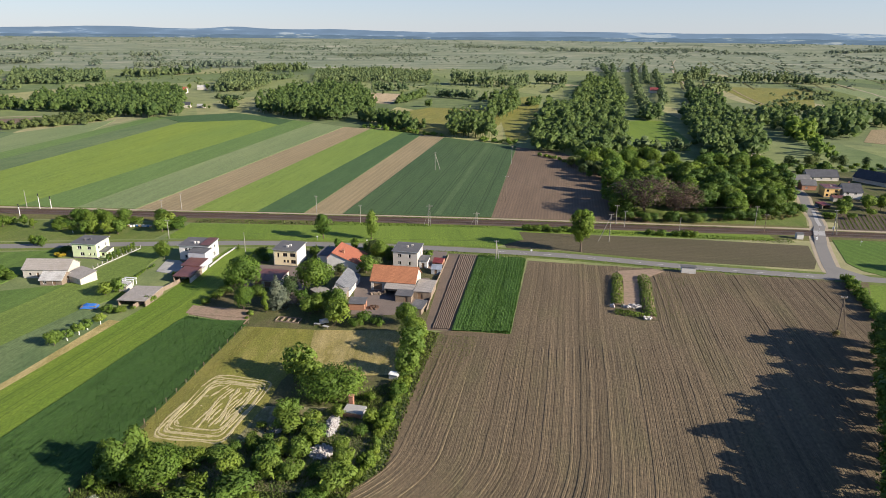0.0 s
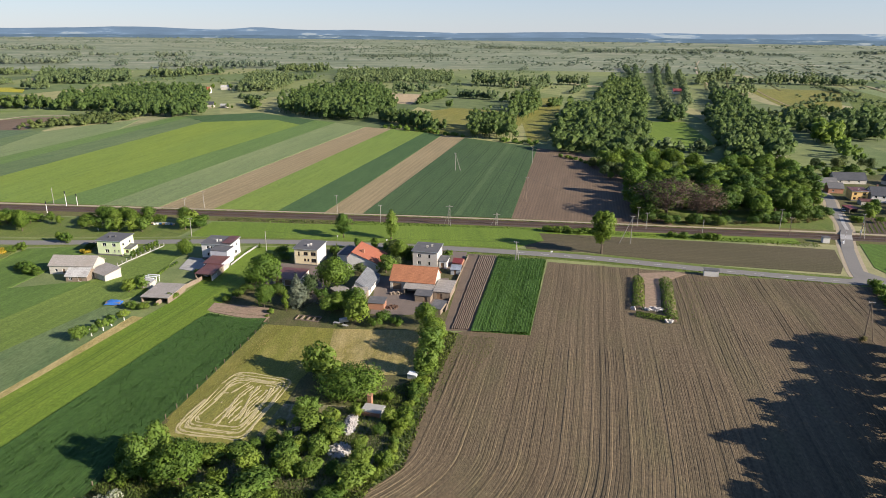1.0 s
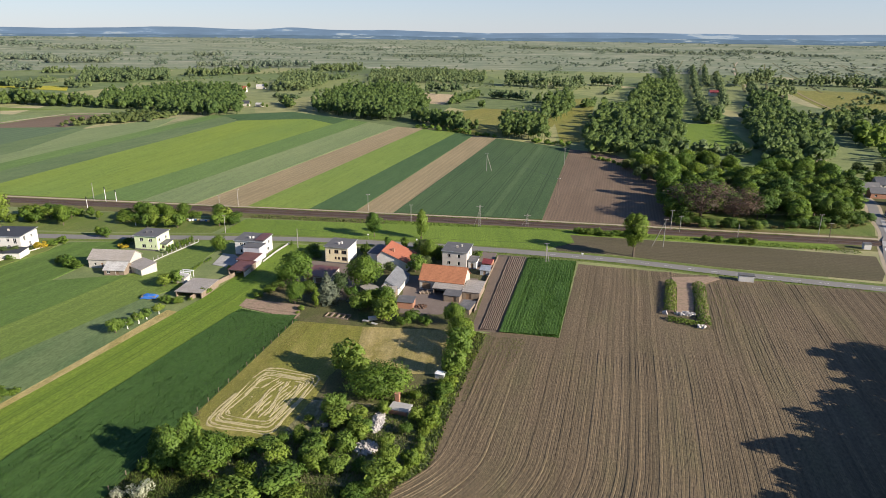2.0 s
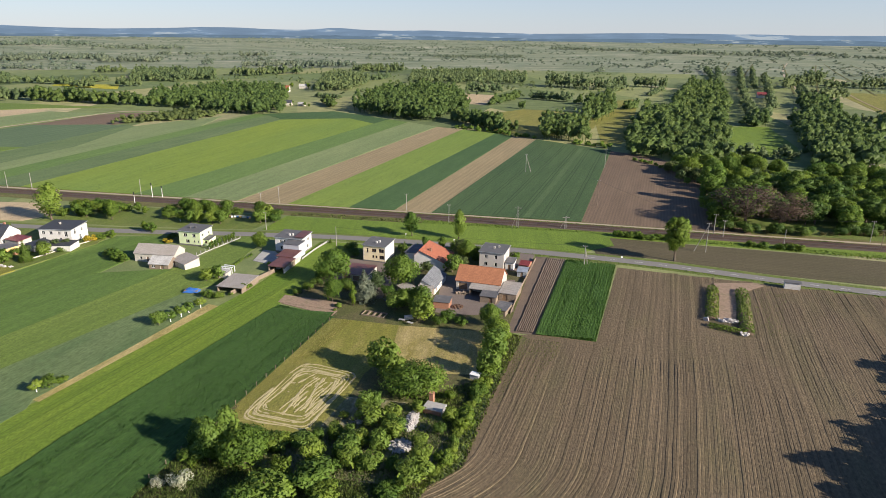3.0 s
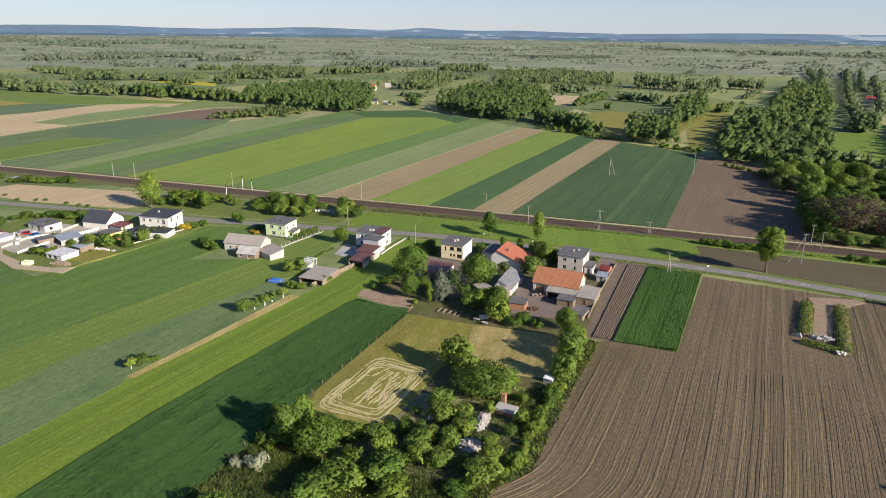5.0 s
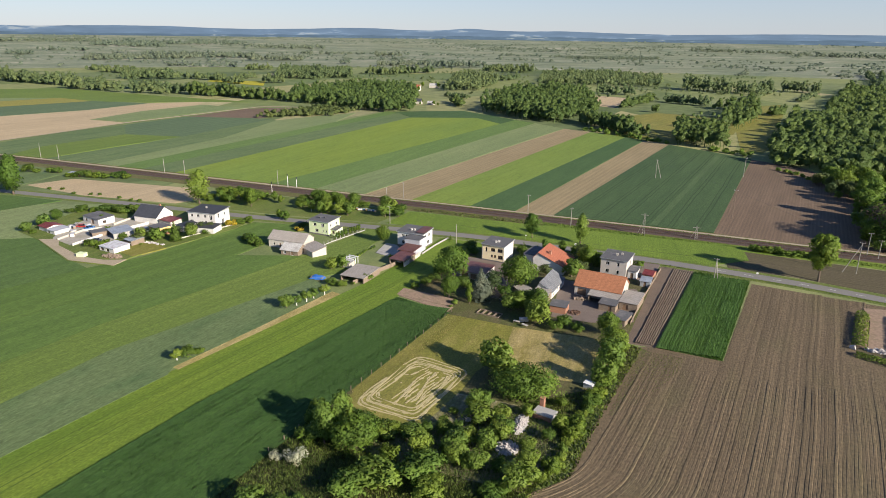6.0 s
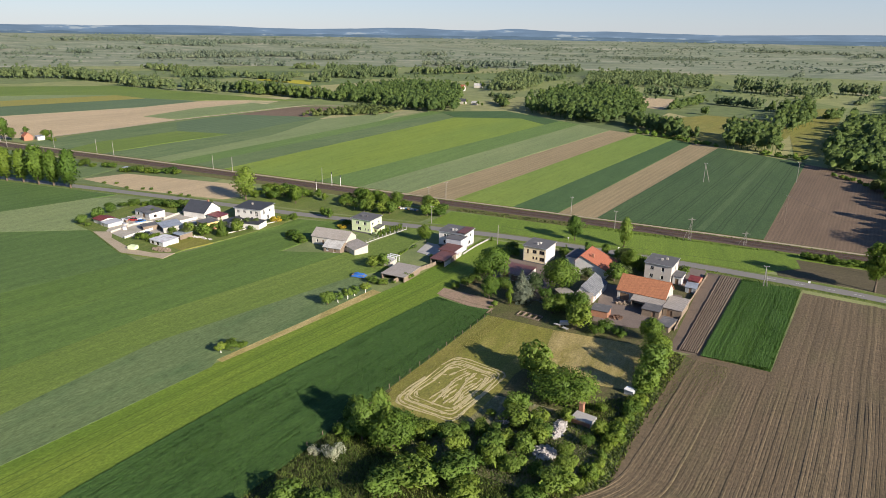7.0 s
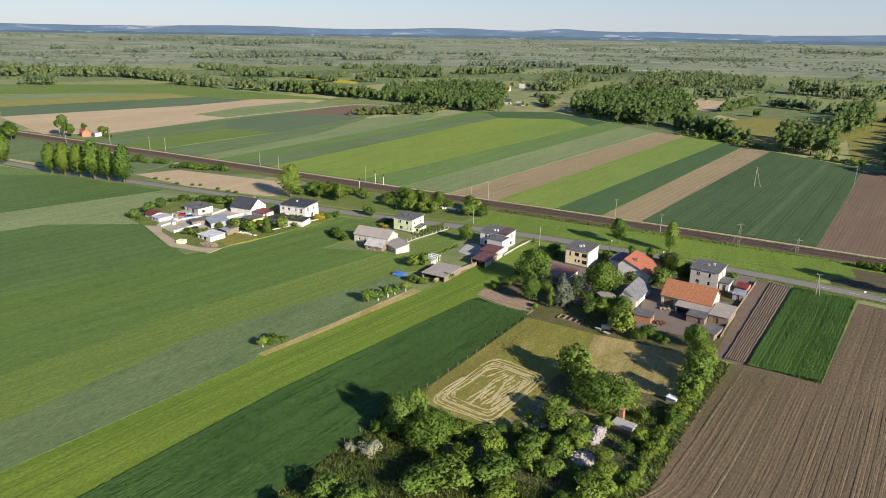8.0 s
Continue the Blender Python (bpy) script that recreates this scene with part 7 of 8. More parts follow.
def carpet(name, pts, gap, size, height, leaf, label, category, rows=None):
    """Standing stalks and leaves of a crop, thick enough to roughen it."""
    p = np.array(scatter(pts, gap, 0.45))
    if rows:
        u = p[:, 0] - rows[1] * p[:, 1]
        p[:, 0] += (np.round(u / rows[0]) * rows[0] - u) * 0.75
    n = len(p)
    a = rng.random(n) * math.pi
    lean = rng.normal(scale=0.35, size=(n, 2)) * height
    s = size * (0.6 + 0.8 * rng.random(n))
    h = height * (0.7 + 0.6 * rng.random(n))
    dx, dy = np.cos(a) * s / 2, np.sin(a) * s / 2
    z0 = np.full(n, 0.02)
    q = np.stack([np.stack([p[:, 0] - dx, p[:, 1] - dy, z0], 1), np.stack([p[:, 0] + dx, p[:, 1] + dy, z0], 1), np.stack([p[:, 0] + lean[:, 0], p[:, 1] + lean[:, 1], h], 1)], axis=1)
    up = rng.normal(scale=0.35, size=(n, 3)) + np.array([0, 0, 1.0])
    ob = new(name, quads_of(name, q, leaf, up / np.linalg.norm(up, axis=1)[:, None]))
    return tagged(ob, label, category, kind="stuff")


def crop_rows(name, left, right, south, north, gap, height, mat, label, low=0.4):
    """Standing crop in drilled rows. left, right: the plot's edges as x at the south end and x at the north end."""
    verts, faces = [], []
    n = int((right[0] - left[0]) / gap)
    for i in range(n):
        col = []
        for k in range(int((north - south) / 1.1) + 1):
            y = south + 1.1 * k
            t = (y - south) / (north - south)
            x0, x1 = left[0] + (left[1] - left[0]) * t, right[0] + (right[1] - right[0]) * t
            w = (x1 - x0) / n
            x = x0 + w * (i + 0.5) + 0.08 * noise.noise(Vector((x0 + i, y * 0.4, 2)))
            h = height * (0.82 if i % 8 in (3, 5) else 1.0) * (0.85 + 0.34 * noise.noise(Vector((i * 5.1, y * 0.8, 4))) + 0.25 * noise.noise(Vector((x * 0.08, y * 0.05, 8))))
            col.append([(x - 0.5 * w, y, h * low), (x - 0.3 * w, y, h * 0.88), (x + 0.02 * w, y, h), (x + 0.3 * w, y, h * 0.88), (x + 0.5 * w, y, h * low)])
        o = len(verts)
        for row in col:
            verts += row
        for k in range(len(col) - 1):
            for q in range(4):
                a = o + k * 5 + q
                faces.append((a, a + 1, a + 6, a + 5))
    return tagged(new(name, mesh_of(name, verts, faces, mat)), label, "crop", kind="stuff")


L_NETTLE = leafy("nettles", (0.095, 0.15, 0.032), (0.175, 0.235, 0.06), 0.1)
L_STRAW = leafy("straw_grass", (0.22, 0.19, 0.07), (0.40, 0.33, 0.16), 0.05)
L_CROP = leafy("crop_leaves", (0.05, 0.122, 0.024), (0.076, 0.158, 0.031), 0.02)
L_CROPD = leafy("dark_crop_leaves", (0.038, 0.092, 0.02), (0.06, 0.13, 0.028), 0.02)
CORN = [(10.2, 248), (28.5, 244.8), (17.2, 177.2), (0.3, 179)]
field("field_corn", CORN, M_CORN, 0.12, "dense dark green crop plot with sharp edges")
crop_rows("corn_rows", (0.3, 10.2), (17.0, 28.3), 178.2, 246, 0.8, 0.7, M_CORN, "dense green crop standing in rows", 0.92)
carpet("corn_leaves", CORN, 0.3, 0.26, 0.84, L_CROP, "upright green crop leaves in rows", "crop")
crop_rows("maize_rows", (-97.0, -81.4), (-69.8, -61.4), 110, 183.5, 0.78, 0.55, M_MAIZE, "dark leafy crop standing in rows", 0.92)
crop_rows("maize_rows", (-104.5, -97.1), (-76.0, -69.8), 56, 110, 0.78, 0.55, M_MAIZE, "dark leafy crop standing in rows", 0.92)
carpet("crop_leaves", [(-80.6, 185.4), (-60.8, 179.6), (-67.6, 128), (-72, 96), (-76, 56), (-104.5, 56), (-103, 65), (-97, 110)], 0.40, 0.32, 0.62, L_CROPD, "dark leafy crop growing in rows", "crop")
carpet("weeds", [(-42, 122), (-13, 150), (-13, 138), (-19, 104), (-28, 72), (-76, 66), (-72, 96), (-67, 122), (-48, 118)], 0.27, 0.34, 0.5, L_NETTLE, "rank green weeds and nettles under the fruit trees", "weeds")
carpet("dry_grass", [(-61, 179), (-54, 178), (-58, 158), (-61.5, 140), (-64.5, 122), (-67.5, 122), (-67, 128)], 0.4, 0.3, 0.28, L_STRAW, "straw coloured grass along the garden fence", "grass")
carpet("dry_grass", [(-40, 177), (-30, 177), (-16, 176), (-16, 160), (-27, 157), (-37, 160)], 0.5, 0.36, 0.24, L_STRAW, "parched grass tufts", "grass")
carpet("hay_litter", [(-64.5, 123.4), (-59.5, 150), (-44, 147.4), (-47.6, 121)], 0.33, 0.22, 0.13, L_STRAW, "loose hay stalks on the mown plot", "hay")
carpet("dry_weeds", [(-43, 128), (-30, 134), (-28, 118), (-40, 112), (-56, 116), (-47, 118)], 1.1, 0.6, 0.55, L_DRYW, "dry straw coloured weeds", "weeds")
carpet("verge_weeds", [(-118, 288), (20, 287), (146, 270), (146, 277), (60, 286), (-40, 293), (-118, 294)], 0.95, 0.7, 0.5, L_WEED, "tall grass along the railway", "weeds")
NEAR_RAIL = [p for p in RAIL if -160 < p[0] < 135]
carpet("verge_weeds", shifted(NEAR_RAIL, 4.7) + shifted(NEAR_RAIL, 5.8)[::-1], 0.45, 0.5, 0.4, L_WEED, "green weeds between the ballast and the sandy track", "weeds")
carpet("verge_weeds", [(-80, 254), (-34, 253.5), (0, 251), (44, 245), (85, 235), (128, 226.5), (128, 228), (85, 236.5), (44, 246.6), (0, 252.5), (-34, 255), (-80, 256)], 0.7, 0.5, 0.4, L_WEED, "rough grass along the road", "weeds")
carpet("hedge_weeds", [(-8, 178.5), (-3.2, 177), (-9.2, 140), (-12.4, 114), (-20, 104), (-40, 94), (-40, 100), (-24, 108), (-18, 116), (-15, 140)], 0.4, 0.5, 0.5, L_WEED, "weeds along the ploughed field", "weeds")
carpet("garden_rows", [(176, 294), (196, 293), (236, 290), (241, 318), (191, 319)], 0.6, 0.35, 0.35, L_GREEN, "rows of young vegetables in the village garden", "vegetables", (2.2, 0.42))
carpet("field_weeds", [(-3.5, 176), (8, 175), (6, 166), (-1, 148), (-8.5, 138)], 0.42, 0.4, 0.14, L_WEED, "young weeds at the edge of the ploughed field", "weeds")
carpet("field_weeds", [(69, 186), (74, 200), (84, 226), (74, 229), (66, 200)], 0.42, 0.4, 0.13, L_WEED, "young weeds beside the earth banks", "weeds")
for x, y in scatter([(196, 425), (240, 422), (300, 400), (306, 440), (250, 462), (206, 452)], 9.5, 0.45):
    put(str(rng.choice(["thicket", "grey", "bush", "fruit2"])), x, y, 0.8 + 0.5 * rng.random(), 0.8 + 0.4 * rng.random(), group="bushes behind the village")
for x, y in along((132, 308), (172, 322), 3.4, 0.25):
    put("thicket" if rng.random() < 0.7 else "bush", x, y + 1.5, 1.0 + 0.4 * rng.random(), group="wood edge bushes")

# ---------------------------------------------------------------- potato ridges
def potato_plot():
    ob = field("field_furrows", [(-1.6, 250), (9.8, 249), (-0.2, 178.6), (-9.6, 179)], M_FURROW, 0.04, "bare soil plot with earthed-up ridges")
    n = 9
    for i in range(n):
        bm = bmesh.new()
        prev = None
        for k in range(29):
            t = k / 28
            y = 179.8 + (248.2 - 179.8) * t
            xl, xr = -5.6 + 8.4 * t, -0.5 + 10.0 * t
            w = (xr - xl) / n
            x = xl + w * (i + 0.5) + 0.04 * rng.normal()
            h = 0.33 + 0.05 * rng.normal()
            row = [bm.verts.new((x + e * w, y, z)) for e, z in ((-0.5, 0.04), (-0.2, h), (0.1, h), (0.45, 0.04))]
            if prev:
                for q in range(3):
                    bm.faces.new((prev[q], prev[q + 1], row[q + 1], row[q]))
            prev = row
        part("ridge", bm, M_FURROW, ob)


potato_plot()


# ---------------------------------------------------------------- cut hay in swaths
def swaths():
    """Hay raked in rounds along the edges of the plot, thin, broken and uneven."""
    verts, faces = [], []
    quad = [Vector((-64.6, 123.2)), Vector((-59.6, 150.2)), Vector((-43.8, 147.4)), Vector((-47.6, 120.8))]
    mid = sum(quad, Vector((0, 0))) / 4
    def spot(u, v):
        low, top = quad[0].lerp(quad[3], (u + 1) / 2), quad[1].lerp(quad[2], (u + 1) / 2)
        return tuple(low.lerp(top, (v + 1) / 2))

    lines = []
    for k in range(6):
        f = 1.0 - k * 0.066
        n = int(150 * f)
        turn = [2 * math.pi * i / n for i in range(n + 1)]
        lines.append([spot(math.copysign(abs(math.cos(a)) ** 0.24, math.cos(a)) * f, math.copysign(abs(math.sin(a)) ** 0.24, math.sin(a)) * f) for a in turn])
    for i in range(14):
        u, lo, hi = -0.16 + 0.071 * i, -0.7 + 0.3 * rng.random(), 0.66 - 0.2 * rng.random()
        lines.append([spot(u + 0.05 * math.sin(j * 0.16 + i), lo + (hi - lo) * j / 34) for j in range(35)])
    for i in range(5):
        u, v, du, dv = -0.72 + 0.5 * rng.random(), -0.6 + 1.1 * rng.random(), 0.28 * rng.random(), 0.35 * rng.normal()
        lines.append([spot(u + du * j / 9, v + dv * j / 9) for j in range(10)])
    for q, ln in enumerate(lines):
        row = []
        for k, (x, y) in enumerate(ln):
            jx, jy = 0.7 * noise.noise(Vector((x * 0.12, y * 0.12, q * 0.7))) + 0.04 * rng.normal(), 0.7 * noise.noise(Vector((x * 0.12, y * 0.12, 9 + q * 0.7))) + 0.03 * rng.normal()
            keep = noise.noise(Vector((x * 0.16, y * 0.16, 20 + q * 1.3))) > -0.36
            row.append((x + jx, y + jy) if keep else None)
        for p, r in zip(row, row[1:]):
            if not p or not r:
                continue
            d = Vector((r[0] - p[0], r[1] - p[1]))
            ln_ = d.length
            d.normalize()
            o = len(verts)
            for (x, y), stretch in ((p, -0.06), (r, 0.06)):
                w = max(0.06, 0.25 + 0.30 * noise.noise(Vector((x * 0.9, y * 0.9, q))) + 0.06 * rng.normal())
                h = 0.17 + 0.06 * noise.noise(Vector((x * 1.3, y * 1.3, 4)))
                for e, z in ((-1.0, 0.1), (-0.4, h), (0.4, h), (1.0, 0.1)):
                    verts.append((x + d.x * stretch - d.y * e * w, y + d.y * stretch + d.x * e * w, z))
            for k in range(3):
                faces.append((o + k, o + k + 1, o + k + 5, o + k + 4))
    ob = new("hay_swaths", mesh_of("hay_swaths", verts, faces, M_HAY))
    tagged(ob, "pale cut hay lying in thin broken swaths", "hay", kind="stuff")


swaths()


# ---------------------------------------------------------------- heaps and pit on the ploughed field
def heap(label, x0, y0, x1, y1, w, h, mat, leaf=None, n=900):
    """A long earth bank overgrown with weeds."""
    ob = thing("earth_bank", label, "earth bank", x0, y0, 0)
    d = Vector((x1 - x0, y1 - y0))
    ln = d.length
    d.normalize()
    s = Vector((-d.y, d.x))
    bm = bmesh.new()
    rows = []
    for i in range(15):
        t = i / 14
        row = []
        for k in range(9):
            u = -1 + k / 4
            z = h * max(0.0, 1 - u * u) ** 0.7 * min(1.0, 5 * t + 0.1, 5 * (1 - t) + 0.1)
            px, py = d.x * ln * t + s.x * u * w / 2, d.y * ln * t + s.y * u * w / 2
            z *= 0.8 + 0.5 * noise.noise(Vector((px * 0.5 + x0, py * 0.5 + y0, 2)))
            row.append(bm.verts.new((px, py, z - 0.02 + 0.03)))
        rows.append(row)
    for a, b in zip(rows, rows[1:]):
        for k in range(8):
            bm.faces.new((a[k], a[k + 1], b[k + 1], b[k]))
    part("earth", bm, mat, ob)
    if leaf:
        t, u = rng.random(n), rng.random(n) * 2 - 1
        px, py = d.x * ln * t + s.x * u * w / 2, d.y * ln * t + s.y * u * w / 2
        z = h * np.maximum(0, 1 - u * u) ** 0.7 * 0.9
        c = np.stack([px, py, z + 0.15], 1)
        q, o = leaf_quads(c, np.full((n, 3), 0.3), n, 0.36, heart=(d.x * ln / 2, d.y * ln / 2, -4))
        part("weed_cover", quads_of("weed_cover", q, leaf, o), leaf, ob)
    return ob


field("pit_grass", [(52, 196), (58, 227), (62, 231), (68, 230), (71, 224), (64.5, 189), (59, 188), (51, 193)], M_SOIL3, 0.06, "weedy ground round the earth banks", "grass")
field("pit_floor", [(55.5, 200), (60.5, 199.5), (66.8, 223), (78, 232.5), (76, 235), (61, 232.5), (60.5, 221)], M_EARTH, 0.2, "bare sandy earth between the banks", "soil")
heap("overgrown earth bank with rank mixed weeds", 53.2, 199, 59.6, 227, 3.8, 1.3, M_SOIL2, L_WEED, 1700)
heap("overgrown earth bank with tall green weeds", 61.2, 190, 68.8, 226, 4.2, 1.3, M_SOIL2, L_WEED, 2000)
heap("low weedy earth bank closing the pit", 51.5, 194.5, 61, 190.5, 3.2, 0.8, M_SOIL2, L_WEED, 900)


def rubble(name, label, spots, size, mat, pile=0.6):
    verts, faces = [], []
    for x, y, z in spots:
        s = size * (0.5 + rng.random())
        o = len(verts)
        t = Euler(rng.random(3) * 6).to_matrix()
        for c in ((-1, -1, -1), (1, -1, -1), (1, 1, -1), (-1, 1, -1), (-1, -1, 1), (1, -1, 1), (1, 1, 1), (-1, 1, 1)):
            v = t @ Vector((c[0] * s * (0.4 + 0.2 * rng.random()), c[1] * s * (0.3 + 0.2 * rng.random()), c[2] * s * 0.25))
            verts.append((x + v.x, y + v.y, z + v.z + s * 0.2))
        faces += [tuple(o + i for i in f) for f in ((3, 2, 1, 0), (4, 5, 6, 7), (0, 1, 5, 4), (1, 2, 6, 5), (2, 3, 7, 6), (3, 0, 4, 7))]
    ob = new(name, mesh_of(name, verts, faces, mat))
    return tagged(ob, label, "rubble", kind="stuff")


def pile_spots(cx, cy, rx, ry, h, n):
    out = []
    for i in range(n):
        a, r = rng.random() * 6.283, rng.random() ** 0.6
        out.append((cx + rx * r * math.cos(a), cy + ry * r * math.sin(a), 0.1 + h * (1 - r) * rng.random()))
    return out


rubble("stone_rubble", "white stone rubble closing the pit", pile_spots(57.8, 198.6, 3.2, 1.1, 0.6, 60) + pile_spots(60, 189.5, 1.2, 0.8, 0.4, 16), 0.7, M_STONE)
rubble("boulder", "pale boulder at the end of the bank", [(51.5, 198.5, 0.0)], 1.5, M_STONE)
rubble("rubble_heap", "heap of white broken rubble under fruit trees", pile_spots(-25.8, 128.5, 1.4, 4.2, 0.9, 420) + pile_spots(-26.3, 118.8, 2.4, 2.6, 0.9, 380) + pile_spots(-35.5, 121.5, 1.2, 1.4, 0.4, 40) + pile_spots(-37, 126, 1.4, 0.8, 0.3, 30), 0.42, M_STONE)
rubble("scrap_heap", "rusty scrap and firewood heap in the yard", pile_spots(-24.6, 194.3, 2.0, 1.6, 0.7, 60), 0.5, M_STEEL)
rubble("firewood", "stacked firewood before the barn", pile_spots(-24.5, 206.0, 2.8, 1.0, 0.8, 70), 0.6, M_WOOD)
rubble("junk_pile", "pile of old boards and timber", pile_spots(-196, 181.5, 4.2, 2.0, 0.8, 70), 0.9, M_WOOD)
rubble("garden_stones", "row of pale garden stones", pile_spots(-193, 200, 5.0, 0.8, 0.3, 30), 0.8, M_STONE)


# ---------------------------------------------------------------- poles, wires, masts
def pole(x, y, h, label="grey concrete utility pole", arms=1, mat=None, stay=None, rz=0.0, category="utility pole"):
    ob = thing("utility_pole", label, category, x, y, 0, rz)
    part("pole", tube((0, 0, -0.4), (0, 0, h), 0.17, 0.11, 8), mat or M_POLE, ob)
    for k in range(arms):
        z = h - 0.3 - 0.7 * k
        part("crossarm", box(-0.9, -0.06, z, 0.9, 0.06, z + 0.12), M_POLE, ob)
        for e in (-0.8, 0.0, 0.8):
            part("insulator", tube((e, 0, z + 0.12), (e, 0, z + 0.32), 0.06, 0.04, 6), M_WHITEP, ob)
    if stay:
        part("brace", tube((stay[0], stay[1], -0.3), (0, 0, h * 0.93), 0.15, 0.11, 8), mat or M_POLE, ob)
    return ob


def wire(points, label="overhead wire between poles", sag=0.6):
    """One sagging wire for each span from pole to pole."""
    for a, b in zip(points, points[1:]):
        a, b = Vector(a), Vector(b)
        d = (b - a).normalized()
        s = Vector((-d.y, d.x, 0)).normalized() * 0.022
        u = Vector((0, 0, 0.022))
        bm = bmesh.new()
        prev = None
        for i in range(13):
            t = i / 12
            p = a.lerp(b, t) - Vector((0, 0, sag * 4 * t * (1 - t)))
            ring = [bm.verts.new(p + e) for e in (s, u, -s, -u)]
            if prev:
                for k in range(4):
                    bm.faces.new((prev[k], prev[(k + 1) % 4], ring[(k + 1) % 4], ring[k]))
            prev = ring
        tagged(new("overhead_wire", bm_mesh("overhead_wire", bm, M_WIRE)), label, "wire")


pole(-81.8, 247.5, 8.2, arms=0, label="slim grey concrete lamp post by the road")
pole(16.7, 242.5, 8.0, arms=1, stay=(1.3, 0.3))
pole(113.2, 181.0, 12.0, "tall wooden double pole standing in the ploughed field", 1, M_POLEW, (2.4, -0.6))
pole(65.8, 268.6, 12.2, "braced concrete pole in the fallow field", 1, None, (-4.5, 0.6))
pole(74.5, 294.5, 9.5, arms=1)
pole(77.5, 290.5, 8.0, arms=1)
pole(27.1, 336.7, 13.5, "braced wooden pole between two fields", 1, M_POLEW, (-2.2, 0.5))
pole(38.4, 443.0, 12.0, arms=1)
pole(-12.3, 416.1, 11.5, "braced pole in the wheat field", 1, None, (3.4, 0.5))
pole(-119, 263.8, 8.0, arms=1)
pole(137.4, 284.0, 9.0, arms=1, mat=M_POLEW)
pole(138.5, 296.0, 9.5, arms=1)
pole(100.4, 284.6, 7.0, arms=0)
pole(167.2, 283.6, 11.5, arms=1, stay=(1.6, -0.8))
pole(-132.2, 310.0, 8.5, arms=1)
pole(-135.3, 295.6, 8.5, arms=1)
pole(-66.0, 308.5, 8.5, arms=1)
pole(-42.4, 291.5, 8.5, arms=1)
pole(-208, 309.5, 9.0, arms=0)
pole(-289, 312, 9.0, arms=0)
pole(-274, 312, 9.0, arms=0)
pole(-378, 316, 10.0, arms=0)
pole(-395, 317, 10.0, arms=0)
pole(-440, 319, 10.0, arms=0)
pole(-470, 305, 10.0, arms=0)
pole(-500, 320, 10.0, arms=0)
wire([(65.8, 268.6, 12.0), (27.1, 336.7, 13.3), (-12.3, 416.1, 11.3)])
wire([(16.7, 242.5, 7.9), (-81.8, 247.5, 8.0)])
wire([(74.5, 294.5, 9.3), (138.5, 296.0, 9.3)])


def lattice_mast(x, y, h, rz, label="grey steel lattice mast beside the railway"):
    ob = thing("lattice_mast", label, "mast", x, y, 0, rz)
    w0, w1 = 0.55, 0.2
    legs = []
    for sx, sy in ((-1, -1), (1, -1), (1, 1), (-1, 1)):
        part("leg", tube((sx * w0, sy * w0, -0.3), (sx * w1, sy * w1, h), 0.06, 0.05, 5), M_POLE, ob)
    bm = bmesh.new()
    n = 7
    for i in range(n):
        z0, z1 = h * i / n, h * (i + 1) / n
        a, b = w0 + (w1 - w0) * i / n, w0 + (w1 - w0) * (i + 1) / n
        c = ((-1, -1), (1, -1), (1, 1), (-1, 1))
        for k in range(4):
            p, q = c[k], c[(k + 1) % 4]
            tube((p[0] * a, p[1] * a, z0), (q[0] * b, q[1] * b, z1), 0.03, 0.03, 4, bm)
    part("bracing", bm, M_POLE, ob)
    part("crossarm", box(-1.6, -0.07, h - 0.9, 1.6, 0.07, h - 0.75), M_POLE, ob)
    part("brace", tube((-2.6, 0, -0.2), (0, 0, h * 0.8), 0.07, 0.06, 5), M_POLE, ob)


lattice_mast(-10.8, 289.2, 10.0, 5)
lattice_mast(10.6, 292.0, 6.0, 5)


def signal(x, y, h):
    ob = thing("rail_signal", "white railway signal mast with a dark head", "signal", x, y, 0)
    part("mast", tube((0, 0, -0.3), (0, 0, h), 0.14, 0.12, 8), M_WHITEP, ob)
    part("signal_head", box(-0.22, -0.2, h - 1.3, 0.22, 0.05, h + 0.1, 0.05), M_RUBBER, ob)
    part("ladder", box(-0.2, 0.14, 0, 0.2, 0.2, h - 1.6), M_STEEL, ob)


signal(-201, 308.5, 7.5)
signal(-196, 309.5, 6.0)
signal(-202.5, 295.5, 5.5)


# ---------------------------------------------------------------- fences
def fence(label, line, gap, h, mat, rails=2, boards=False, base=False, post=0.09):
    ob = thing("fence", label, "fence", 0, 0, 0)
    pts = []
    for a, b in zip(line, line[1:]):
        a, b = Vector((*a, 0)), Vector((*b, 0))
        n = max(1, int((b - a).length / gap))
        pts += [a.lerp(b, i / n) for i in range(n)]
    pts.append(Vector((*line[-1], 0)))
    for p in pts:
        part("post", box(p.x - post, p.y - post, -0.3, p.x + post, p.y + post, h + 0.1), mat, ob)
    for a, b in zip(pts, pts[1:]):
        d = (b - a).normalized()
        s = Vector((-d.y, d.x, 0)) * 0.03
        if boards or base:
            top = h if boards else 0.35
            bm = bmesh.new()
            v = [bm.verts.new(q) for q in (a - s, b - s, b + s, a + s)]
            u = [bm.verts.new(q + Vector((0, 0, top))) for q in (a - s, b - s, b + s, a + s)]
            bm.faces.new(u)
            for k in range(4):
                bm.faces.new((v[k], v[(k + 1) % 4], u[(k + 1) % 4], u[k]))
            part("board" if boards else "base", bm, mat if boards else M_CONC, ob)
        if not boards:
            for k in range(rails):
                z = h * (k + 1) / rails
                part("rail", tube(a + Vector((0, 0, z)), b + Vector((0, 0, z)), 0.009, 0.009, 4), M_WIRE, ob)
    return ob


